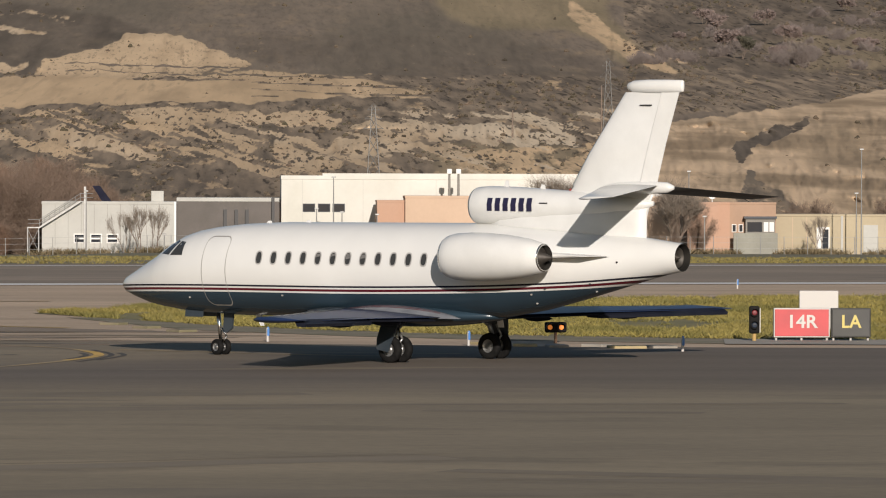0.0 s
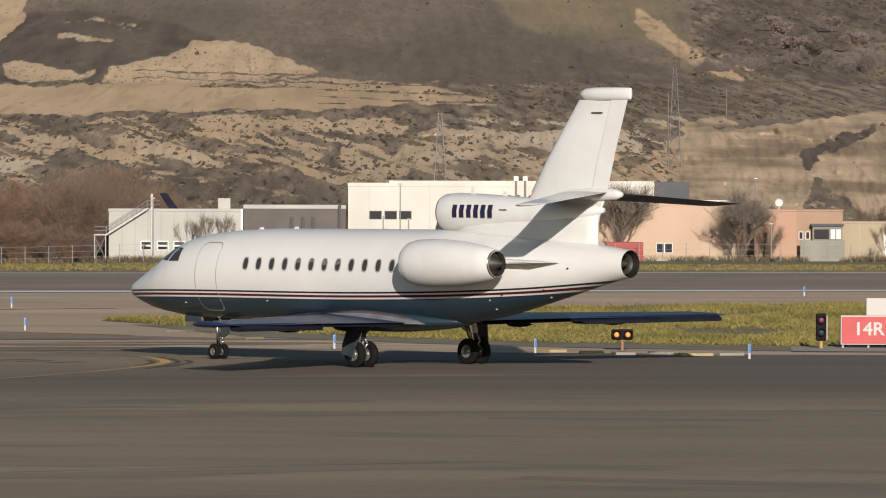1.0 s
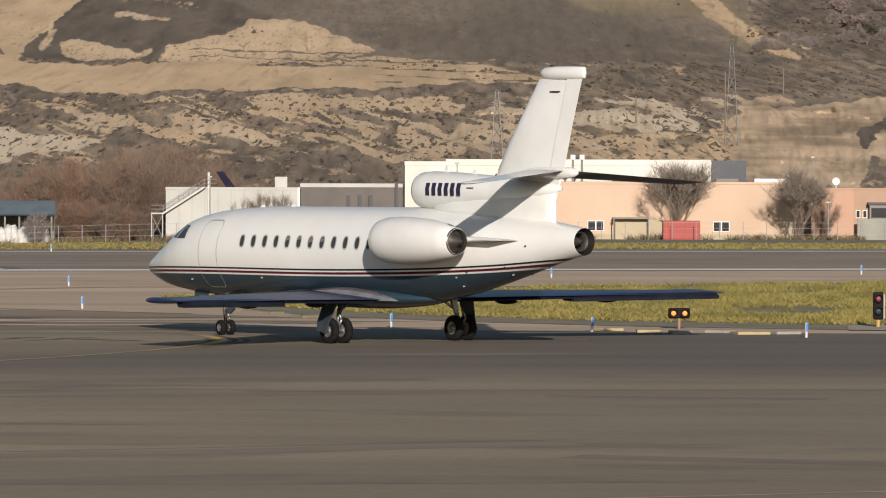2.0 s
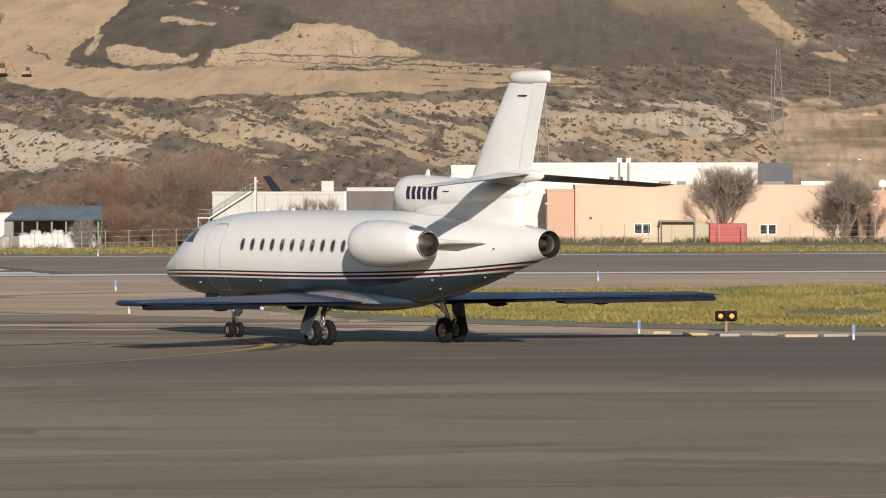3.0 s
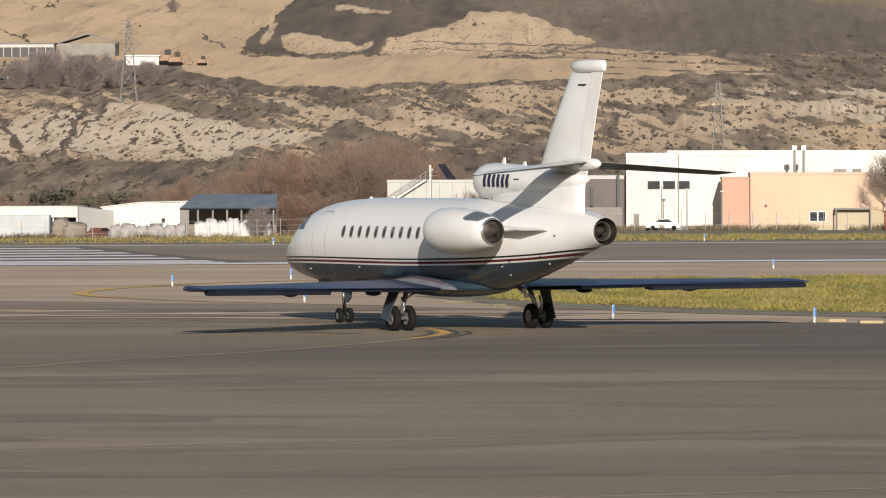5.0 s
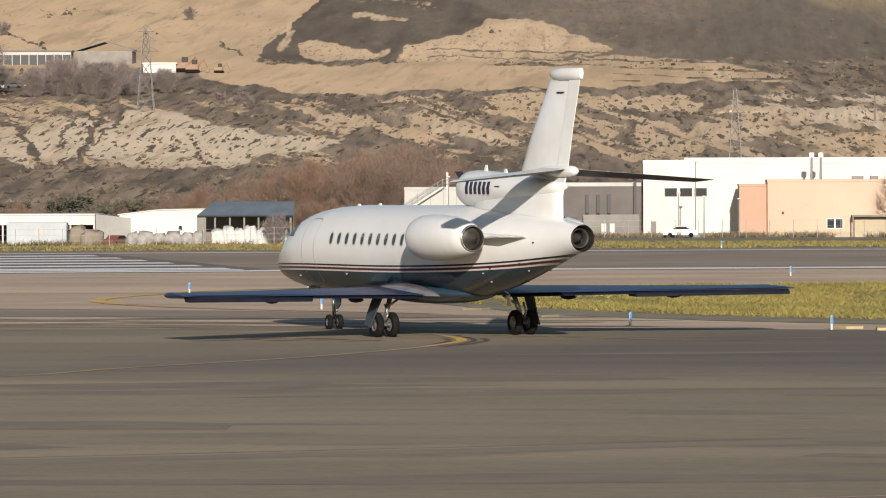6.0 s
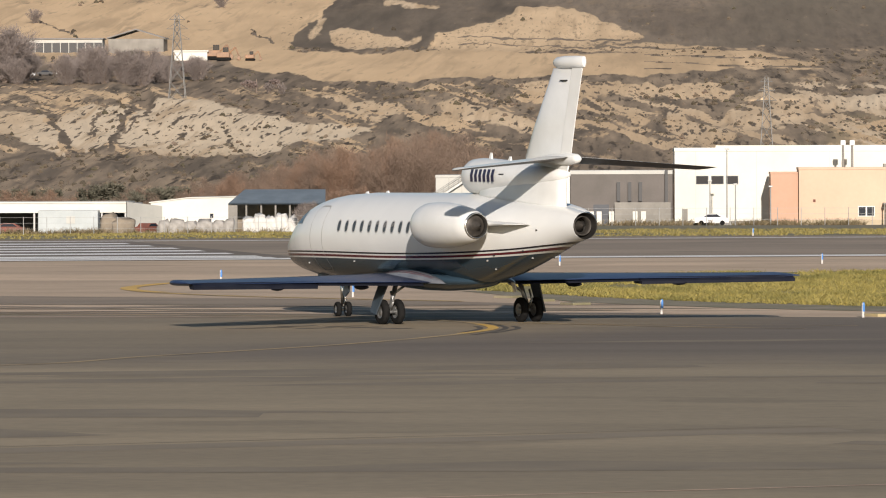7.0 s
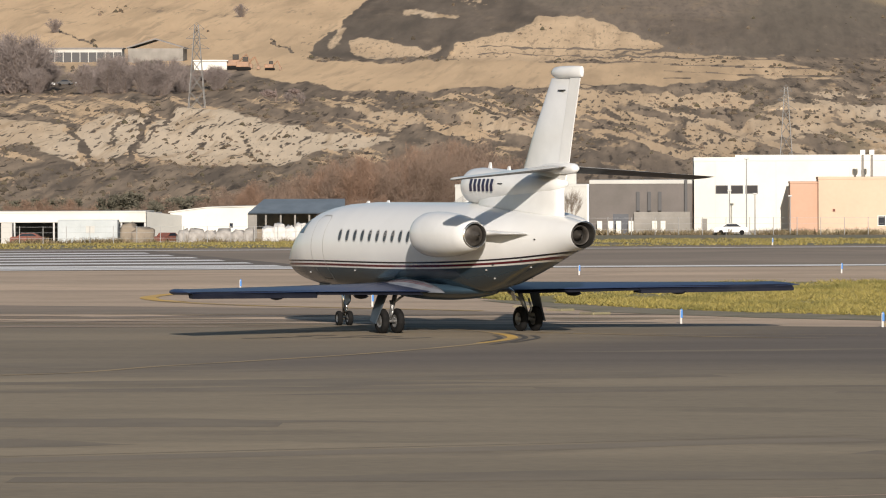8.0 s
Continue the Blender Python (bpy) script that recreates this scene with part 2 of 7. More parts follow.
def aircraft():
    jet = thing("jet_airplane", pose(5.79, 152.2, 0, 0, 0, -39.5), "white three-engined business jet with dark blue-grey belly, taxiing", "airplane")
    # fuselage
    xs = sorted({*(s[0] for s in HULL), *np.arange(0.4, 19.2, 0.35).round(2)})
    rings = []
    for x in xs:
        c, w, h = hull_at(x)
        rings.append([(x - 12.1, w * math.sin(a), c + h * math.cos(a)) for a in (i * math.tau / 40 for i in range(40))])
    body = part("fuselage", skin(bmesh.new(), rings, cap=False), LIVERY, jet, "white upper hull, maroon pinstripes, dark belly", True)
    # wing box fairing under the belly
    bm = bmesh.new()
    fr = []
    for s in np.linspace(0, 1, 15):
        x, k = 7.0 + s * 6.6, math.sin(math.pi * s) ** 0.6 + 0.02
        fr.append([(x - 12.1, 1.2 * k * math.sin(a), 1.25 + 0.33 * k * math.cos(a)) for a in (i * math.tau / 20 for i in range(20))])
    part("belly_fairing", skin(bm, fr), LIVERY, jet, "dark wing root fairing", True)
    # cabin windows
    for side in (-1, 1):
        for i in range(12):
            x = 5.88 + i * 0.52
            bm = bmesh.new()
            ribbon_on_hull(bm, oval(x, 2.755, 0.124, 0.192, 22, 2.6), 0.038, side, 0.006)
            frame_ob = part("cabin_window", bm, RIM, jet, "", True)
            bm = bmesh.new()
            patch_on_hull(bm, oval(x, 2.755, 0.088, 0.158, 22, 2.6), side, 0.006)
            part("pane", bm, DARK_GLASS, frame_ob, "", True)
            if i in (4, 5, 6, 7):             # half-drawn blinds
                bm = bmesh.new()
                top, foot = ((0.125, 0.03), (0.13, 0.05), (0.13, -0.02), (0.12, 0.0))[i - 4]
                patch_on_hull(bm, [(x - 0.07, 2.755 + foot), (x + 0.075, 2.755 + foot + 0.03), (x + 0.06, 2.755 + top), (x - 0.055, 2.755 + top)], side, 0.010)
                part("blind", bm, BLIND, frame_ob, "pale half-drawn blind")
        # windscreen: front and side panes
        for k, quad in enumerate((((2.0, 2.83), (2.42, 2.80), (2.66, 3.17), (2.50, 3.22)), ((2.50, 2.79), (3.02, 2.80), (2.95, 3.16), (2.72, 3.18)))):
            bm = bmesh.new()
            patch_on_hull(bm, [(p[0] + (q[0] - p[0]) * i / 6, p[1] + (q[1] - p[1]) * i / 6) for p, q in zip(quad, quad[1:] + quad[:1]) for i in range(6)], side, 0.012)
            part("windscreen_pane", bm, DARK_GLASS, jet)
    # cabin door outline, on the left
    bm = bmesh.new()
    ribbon_on_hull(bm, round_box(4.27, 2.37, 0.45, 0.97, 0.2), 0.03)
    part("cabin_door", bm, SEAM, jet, "closed oval-cornered door outline")
    # centre engine intake and duct into the fin
    bm = bmesh.new()
    duct = []
    for s, r, z in ((12.62, 0.44, 4.22), (12.52, 0.475, 4.22), (12.6, 0.505, 4.22), (13.0, 0.53, 4.22), (13.8, 0.52, 4.21), (14.8, 0.48, 4.2), (15.8, 0.42, 4.2), (16.8, 0.34, 4.22), (17.6, 0.22, 4.25), (18.3, 0.06, 4.3)):
        duct.append([(s - 12.1, r * math.sin(a), z + r * math.cos(a)) for a in (i * math.tau / 28 for i in range(28))])
    part("centre_intake", skin(bm, duct), PAINT, jet, "white centre engine air intake", True)
    bm = bmesh.new()
    lathe(bm, [(0.44, 12.625 - 12.1), (0.36, 13.1 - 12.1), (0.001, 13.15 - 12.1)], "X", 24, (0, 0, 4.22))
    part("intake_mouth", bm, SOOT, jet, "dark intake throat", True)
    # solid web between the duct and the hull, filleted at its foot
    bm = bmesh.new()
    web = []
    for x, w0, zt in ((12.95, 0.06, 3.95), (13.15, 0.22, 4.0), (13.5, 0.36, 4.1), (14.2, 0.42, 4.2), (15.2, 0.42, 4.2), (16.2, 0.37, 4.2), (17.2, 0.28, 4.2), (17.75, 0.16, 4.2), (18.08, 0.03, 4.1)):
        c, w, h = hull_at(x)
        zh = c + h
        half = [(0.0, zt + 0.2), (w0 * 0.75, zt), (w0 * 0.92, zt - 0.2), (w0 * 0.95, zh + 0.22), (w0 * 0.98, zh + 0.08), (w0 * 1.03, zh - 0.02), (w0 * 1.08, zh - 0.12)]
        web.append([(x - 12.1, y, z) for y, z in half] + [(x - 12.1, -y, z) for y, z in half[:0:-1]])
    part("intake_web", skin(bm, web), PAINT, jet, "", True)
    # fin, rudder, tip
    def fin_ring(x, z, c, t):
        return [(x - 12.1 + a, b, z) for a, b in [(a, b * 1.2) for a, b in section(c, t)]]

    bm = bmesh.new()
    part("fin", skin(bm, [fin_ring(14.9, 3.4, 3.05, 0.10), fin_ring(15.3, 4.3, 2.9, 0.10), fin_ring(15.68, 4.74, 2.72, 0.09), fin_ring(15.66, 4.78, 2.29, 0.10), fin_ring(16.18, 5.6, 1.98, 0.095), fin_ring(17.38, 7.24, 1.24, 0.09)]), PAINT, jet, "white swept tail fin", True)
    bm = bmesh.new()
    skin(bm, [[(x0 - 12.1, -w, z), (x1 - 12.1, -0.01, z), (x1 - 12.1, 0.01, z), (x0 - 12.1, w, z)] for x0, x1, w, z in ((17.92, 18.42, 0.07, 4.86), (18.18, 18.70, 0.055, 5.9), (18.58, 19.12, 0.045, 7.24))])
    part("rudder", bm, PAINT, jet, "white rudder")
    bm = bmesh.new()
    tip = []
    for s, w, h in ((17.44, 0.02, 0.03), (17.5, 0.085, 0.10), (17.68, 0.14, 0.16), (18.1, 0.16, 0.18), (18.7, 0.13, 0.175), (19.2, 0.07, 0.16), (19.26, 0.04, 0.14)):
        tip.append([(s - 12.1, w * math.sin(a), 7.39 + h * math.cos(a)) for a in (i * math.tau / 20 for i in range(20))])
    part("fin_cap", skin(bm, tip), PAINT, jet, "white rounded fin tip fairing", True)
    bm = bmesh.new()
    tip = []
    for s, r in ((16.4, 0.02), (16.6, 0.09), (17.2, 0.15), (18.2, 0.17), (18.75, 0.14), (18.95, 0.05)):
        tip.append([(s - 12.1, r * math.sin(a), 4.72 + r * math.cos(a)) for a in (i * math.tau / 16 for i in range(16))])
    part("tail_bullet", skin(bm, tip), PAINT, jet, "", True)
    # stabilizers: drooped tips, trimmed nose down, grey undersides
    for side in (-1, 1):
        bm = bmesh.new()
        rings = []
        for x, y, z, c, t in ((16.55, 0.06, 4.78, 1.95, 0.10), (17.43, 1.6, 4.66, 1.58, 0.095), (18.58, 3.76, 4.49, 1.15, 0.085), (18.85, 3.87, 4.48, 0.9, 0.05)):
            rings.append([(x + a - 12.1, side * y, z + b - 0.055 * (c - a)) for a, b in section(c, t)])
        skin(bm, rings)
        st = part("stabilizer", bm, [PAINT, UNDER], jet, "swept tailplane half, white above and dark below", True)
        for p in st.data.polygons:
            p.material_index = 1 if p.normal.z < -0.1 else 0
    # tail exhaust
    bm = bmesh.new()
    lathe(bm, [(0.366, 19.18 - 12.1), (0.368, 19.24 - 12.1), (0.363, 19.242 - 12.1), (0.35, 19.242 - 12.1), (0.346, 19.23 - 12.1), (0.31, 18.75 - 12.1), (0.001, 18.75 - 12.1)], "X", 32, (0, 0, 2.88))
    ex = part("tail_exhaust", bm, [PAINT, SOOT], jet, "sooty centre engine nozzle", True)
    for p in ex.data.polygons:
        p.material_index = 1 if p.center.x > 19.225 - 12.1 or Vector((p.center.y, p.center.z - 2.88)).length < 0.345 else 0
    bm = bmesh.new()
    lathe(bm, [(0.27, 18.80 - 12.1), (0.27, 19.10 - 12.1), (0.245, 19.10 - 12.1), (0.245, 18.80 - 12.1)], "X", 28, (0, 0, 2.88))
    lathe(bm, [(0.15, 18.78 - 12.1), (0.10, 19.0 - 12.1), (0.02, 19.16 - 12.1)], "X", 20, (0, 0, 2.88))
    part("inner_nozzle", bm, BURNT, ex, "burnt metal inner ring and cone", True)
    # side engines
    for side in (-1, 1):
        y = side * 1.72
        bm = bmesh.new()
        lathe(bm, [(0.40, 13.4), (0.43, 12.98), (0.47, 12.85), (0.52, 12.83), (0.57, 12.92), (0.625, 13.15), (0.65, 13.6), (0.645, 14.1), (0.60, 14.8), (0.50, 15.5), (0.375, 15.98), (0.335, 16.02), (0.315, 15.8), (0.28, 15.2), (0.001, 15.2)], "X", 36, (-12.1, y, 2.86))
        na = part("engine_nacelle", bm, [PAINT, METAL, SOOT], jet, "white engine nacelle with bare metal lip", True)
        for p in na.data.polygons:
            x, r = p.center.x + 12.1, Vector((p.center.y - y, p.center.z - 2.86)).length
            p.material_index = 2 if r < 0.345 and x > 15.15 or x < 13.41 and r < 0.43 else (1 if x < 12.93 and r < 0.6 or x > 15.985 else 0)
        bm = bmesh.new()
        lathe(bm, [(0.40, 13.35), (0.12, 13.3), (0.001, 13.05)], "X", 24, (-12.1, y, 2.86))
        part("fan", bm, SOOT, na, "dark fan face", True)
        bm = bmesh.new()
        lathe(bm, [(0.30, 15.85), (0.17, 15.9), (0.02, 16.25)], "X", 20, (-12.1, y, 2.86))
        part("exhaust_cone", bm, BURNT, na, "burnt metal exhaust cone", True)
        bm = bmesh.new()
        skin(bm, [[(x + 13.3 - 12.1, yy, 2.9 + z) for x, z in section(c, t)] for yy, c, t in ((side * 0.75, 4.1, 0.06), (side * 1.3, 3.6, 0.06))])
        part("engine_pylon", bm, PAINT, jet, "", True)
    # wings, flaps, slats
    for side in (-1, 1):
        st = [(7.2, 0.9, 1.21, 5.0, 0.085), (8.4, 2.3, 1.23, 3.95, 0.085), (10.15, 5.2, 1.26, 2.75, 0.09), (12.1, 8.9, 1.28, 1.75, 0.11), (12.45, 9.5, 1.30, 1.7, 0.11), (12.75, 9.64, 1.31, 1.5, 0.085), (13.1, 9.69, 1.32, 1.1, 0.06)]
        bm = bmesh.new()
        wing_skin(bm, [(x - 12.1, side * y, z, c, t) for x, y, z, c, t in st])
        part("wing", bm, WING_PAINT, jet, "slim swept wing in navy blue paint", True)
        for y0, y1, sag in ((1.55, 5.1, 0.0), (5.16, 9.52, 0.085)):
            bm = bmesh.new()
            rings = []
            for y in (y0, y1):
                le, ch, z = (float(np.interp(y, [s[1] for s in st], [s[k] for s in st])) for k in (0, 3, 2))
                te, c = le + ch, ch * 0.2
                rings.append([(te - c * 1.1 - 12.1, side * y, z + 0.02), (te - c * 0.5 - 12.1, side * y, z + 0.03), (te + 0.02 - 12.1, side * y, z - 0.03 - 0.05 * c - 0.4 * sag), (te - 12.1, side * y, z - 0.06 - 0.05 * c - sag), (te - c * 0.8 - 12.1, side * y, z - 0.09 - 0.7 * sag)])
            part("flap", skin(bm, rings), FLAP_PAINT, jet, "dark drooped flap")
        bm = bmesh.new()
        rings = []
        for x, y, z, c, t in st[:5]:
            rings.append([(x - 12.105 + a, side * y, z + b * 1.03) for a, b in section(c, t, 24)[15:34]])
        part("slat", skin(bm, rings, close=False, cap=False), SLAT, jet, "bright silver leading edge", True)
        for y in (3.4, 6.4):
            bm = bmesh.new()
            le, ch, z = (float(np.interp(y, [s[1] for s in st], [s[k] for s in st])) for k in (0, 3, 2))
            lathe(bm, [(0.01, -0.5), (0.07, -0.3), (0.09, 0.0), (0.06, 0.3), (0.01, 0.5)], "X", 10, (le + ch * 0.85 - 12.1, side * y, z - 0.14))
            part("flap_track", bm, FLAP_PAINT, jet, "", True)
    # root fairings that swell over the wing, with two dark pinstripes
    for side in (-1, 1):
        bm = bmesh.new()
        rings = []
        for k in range(17):
            t = k / 16
            x = 7.9 + 4.9 * t
            g = math.sin(math.pi * t) ** 0.8 + 0.01
            rings.append([(x - 12.1, side * (1.12 + 0.45 * g * math.cos(a)), 1.18 + 0.34 * g * math.sin(a)) for a in (math.pi * i / 10 for i in range(11))])
        part("root_fairing", skin(bm, rings, close=False, cap=False), SILVER, jet, "silver wing root fairing", True)
        for off in (0.62, 0.76):
            bm = bmesh.new()
            rr = []
            for k in range(2, 15):
                t = k / 16
                x = 7.9 + 4.9 * t
                g = math.sin(math.pi * t) ** 0.8 + 0.01
                rr.append([(x - 12.1, side * (1.12 + 0.456 * g * math.cos(a)), 1.18 + 0.346 * g * math.sin(a)) for a in (math.pi * 0.5 * off, math.pi * 0.5 * (off + 0.045))])
            part("pinstripe", skin(bm, rr, close=False, cap=False), RED_PIN, jet, "dark maroon pinstripe")
    # landing gear
    wheels = []

    def wheel(parent, x, y, r, w, steer=0.0):
        bm = bmesh.new()
        lathe(bm, [(r * 0.50, -w * 0.42), (r * 0.56, -w * 0.48), (r * 0.74, -w / 2), (r * 0.88, -w * 0.46), (r * 0.97, -w * 0.32), (r, -w * 0.12), (r, w * 0.12), (r * 0.97, w * 0.32), (r * 0.88, w * 0.46), (r * 0.74, w / 2), (r * 0.56, w * 0.48), (r * 0.50, w * 0.42)], "Y", 28)
        wh = part("wheel", bm, RUBBER, parent, "black rubber tyre", True)
        wh.matrix_basis = pose(x, y, r)
        bm = bmesh.new()
        for s in (-1, 1):
            lathe(bm, [(r * 0.505, s * w * 0.42), (r * 0.47, s * w * 0.40), (r * 0.40, s * w * 0.22), (r * 0.27, s * w * 0.20), (r * 0.24, s * w * 0.36), (r * 0.12, s * w * 0.42), (0.001, s * w * 0.42)], "Y", 20)
        for i in range(6):
            a = i * math.tau / 6
            for s in (-1, 1):
                tube(bm, (r * 0.33 * math.cos(a), s * w * 0.20, r * 0.33 * math.sin(a)), (r * 0.33 * math.cos(a), s * w * 0.30, r * 0.33 * math.sin(a)), r * 0.045, k=6)
        part("hub", bm, STEEL, wh, "grey metal hub", True)
        wheels.append((wh, x, y, r, steer))

    for side in (-1, 1):
        xg, yg = 11.44 - 12.1, side * 2.22
        for dy in (-0.24, 0.24):
            wheel(jet, xg, yg + dy, 0.362, 0.2)
        bm = bmesh.new()
        tube(bm, (xg - 0.1, yg - side * 0.25, 1.2), (xg, yg, 0.42), 0.075, 0.055, 12)
        tube(bm, (xg, yg - 0.28, 0.362), (xg, yg + 0.28, 0.362), 0.05, k=10)
        tube(bm, (xg + 0.05, yg, 0.95), (xg + 0.22, yg, 0.65), 0.03)
        tube(bm, (xg + 0.22, yg, 0.65), (xg + 0.04, yg, 0.42), 0.03)
        tube(bm, (xg - 0.05, yg - side * 0.1, 0.85), (xg - 0.1, yg - side * 0.6, 1.15), 0.035)
        part("main_gear_leg", bm, STEEL, jet, "grey metal landing gear leg", True)
        bm = bmesh.new()
        skin(bm, [[(xg - 0.30, y, 0.08), (xg + 0.30, y, 0.08), (xg + 0.14, y, -0.6), (xg + 0.10, y, -0.92), (xg - 0.30, y, -0.84), (xg - 0.36, y, -0.55)] for y in (-0.02, 0.02)])
        door = part("gear_door", bm, DOOR_PAINT, jet, "dark grey gear leg door")
        door.matrix_basis = pose(0.02, yg + side * 0.20, 1.16, side * 19, 0, 0)
        if side > 0:
            bm = bmesh.new()
            box(bm, xg + 0.75, xg + 0.95, -0.012, 0.012, -0.26, 0.06, 0.006)
            d2 = part("bay_door", bm, PAINT, jet, "small white bay door")
            d2.matrix_basis = pose(0, side * 1.3, 1.15, side * 15, 0, 0)
    nx = 3.55 - 12.1
    for dy in (-0.17, 0.17):
        wheel(jet, nx, dy, 0.225, 0.15, -8.0)
    bm = bmesh.new()
    tube(bm, (nx - 0.12, 0, 1.35), (nx, 0, 0.3), 0.065, 0.05, 12)
    tube(bm, (nx, -0.2, 0.225), (nx, 0.2, 0.225), 0.04, k=10)
    tube(bm, (nx + 0.03, 0, 0.75), (nx + 0.2, 0, 0.52), 0.025)
    tube(bm, (nx + 0.2, 0, 0.52), (nx + 0.02, 0, 0.3), 0.025)
    part("nose_gear_leg", bm, METAL, jet, "shiny metal nose gear leg", True)
    bm = bmesh.new()
    skin(bm, [[(nx + 0.12, y, 1.2), (nx + 0.45, y, 1.15), (nx + 0.42, y, 0.75), (nx + 0.22, y, 0.62), (nx + 0.1, y, 0.7)] for y in (-0.03, 0.03)])
    part("nose_gear_door", bm, DOOR_PAINT, jet, "dark grey nose gear door")
    for side in (-1, 1):
        bm = bmesh.new()
        box(bm, nx - 1.0, nx - 0.35, -0.012, 0.012, -0.24, 0.0, 0.006)
        d = part("nose_bay_door", bm, DOOR_PAINT, jet)
        d.matrix_basis = pose(0, side * 0.34, 1.3, side * 8, 0, 0)
    # drains and static ports on the flank
    for x, z, mat in ((15.4, 2.02, BLACK), (14.95, 1.86, RIM), (14.95, 1.62, RIM), (16.7, 2.16, BLACK), (16.72, 1.96, RIM), (6.6, 1.72, RIM), (3.2, 1.62, RIM), (17.6, 2.75, BLACK)):
        for side in (-1, 1):
            bm = bmesh.new()
            lathe(bm, [(0.001, -0.012 * side), (0.020, -0.012 * side), (0.025, 0.03 * side), (0.001, 0.03 * side)][::side], "Y", 10, hull_side(x, z, 0.004, side))
            part("hull_port", bm, mat, jet, "small round port on the hull")
    # registration, as plain bars
    for k in range(6):
        bm = bmesh.new()
        x = 13.2 + k * 0.265
        ring = []
        for z in (4.08, 4.26, 4.43):
            y = -math.sqrt(0.53 ** 2 - (z - 4.215) ** 2) - 0.01
            ring.append([(x - 12.1 + 0.03 * (z - 4.1), y, z), (x + 0.17 - 12.1 + 0.03 * (z - 4.1), y, z)])
        skin(bm, ring, close=False, cap=False)
        part("registration_bar", bm, NAVY, jet, "navy marking on the intake duct")
    # small fittings
    for x, z, w, y0 in ((17.9, 6.88, 0.36, 0.075), (14.9, 4.28, 0.26, 0.47)):
        bm = bmesh.new()
        box(bm, x - 12.1, x + w - 12.1, -y0 - 0.015, -y0 + 0.06, z, z + 0.03, 0.008)
        part("air_slot", bm, BLACK, jet, "small dark air slot")
    bm = bmesh.new()
    lathe(bm, [(0.04, 0.0), (0.04, 0.04), (0.025, 0.06), (0.001, 0.07)], "Z", 10, (15.6 - 12.1, 0, 4.62))
    part("beacon", bm, BEACON, jet, "red anti-collision beacon")
    for x, z, h in ((13.4, 4.74, 0.16), (14.6, 4.69, 0.1), (6.6, 3.74, 0.045), (5.2, 3.72, 0.04)):
        bm = bmesh.new()
        skin(bm, [[(x - 12.1, -0.03, z - 0.02), (x + 0.16 - 12.1, -0.03, z - 0.02), (x + 0.16 - 12.1, 0.03, z - 0.02), (x - 12.1, 0.03, z - 0.02)], [(x + 0.05 - 12.1, -0.01, z + h), (x + 0.15 - 12.1, -0.01, z + h), (x + 0.15 - 12.1, 0.01, z + h), (x + 0.05 - 12.1, 0.01, z + h)]])
        part("antenna", bm, PAINT, jet, "small white blade antenna")
    bm = bmesh.new()
    skin(bm, [[(4.78 - 12.1, -0.03, 1.17), (5.0 - 12.1, -0.03, 1.17), (5.0 - 12.1, 0.03, 1.17), (4.78 - 12.1, 0.03, 1.17)], [(4.98 - 12.1, -0.012, 0.84), (5.1 - 12.1, -0.012, 0.84), (5.1 - 12.1, 0.012, 0.84), (4.98 - 12.1, 0.012, 0.84)]])
    part("belly_antenna", bm, PAINT, jet, "white blade antenna under the belly")
    return jet, wheels


JET_ROWS = [  # seconds, x, y, turn of the tail axis in degrees
    (0.0, 5.817, 152.66, -39.185), (0.5, 4.534, 153.58, -42.152), (1.0, 3.253, 154.46, -45.1), (1.5, 2.18, 155.35, -48.1), (2.0, 1.122, 156.16, -51.0),
    (2.8, -0.269, 157.422, -54.675), (3.5, -1.338, 158.41, -57.25), (4.0, -2.027, 159.04, -58.6), (4.5, -2.673, 159.6, -59.75), (5.2, -3.456, 160.305, -60.789),
    (6.0, -4.227, 160.99, -61.5), (6.5, -4.608, 161.35, -61.67), (7.0, -4.984, 161.68, -61.82), (7.5, -5.314, 161.96, -61.87), (8.0, -5.578, 162.22, -61.93)]
JET, WHEELS = aircraft()


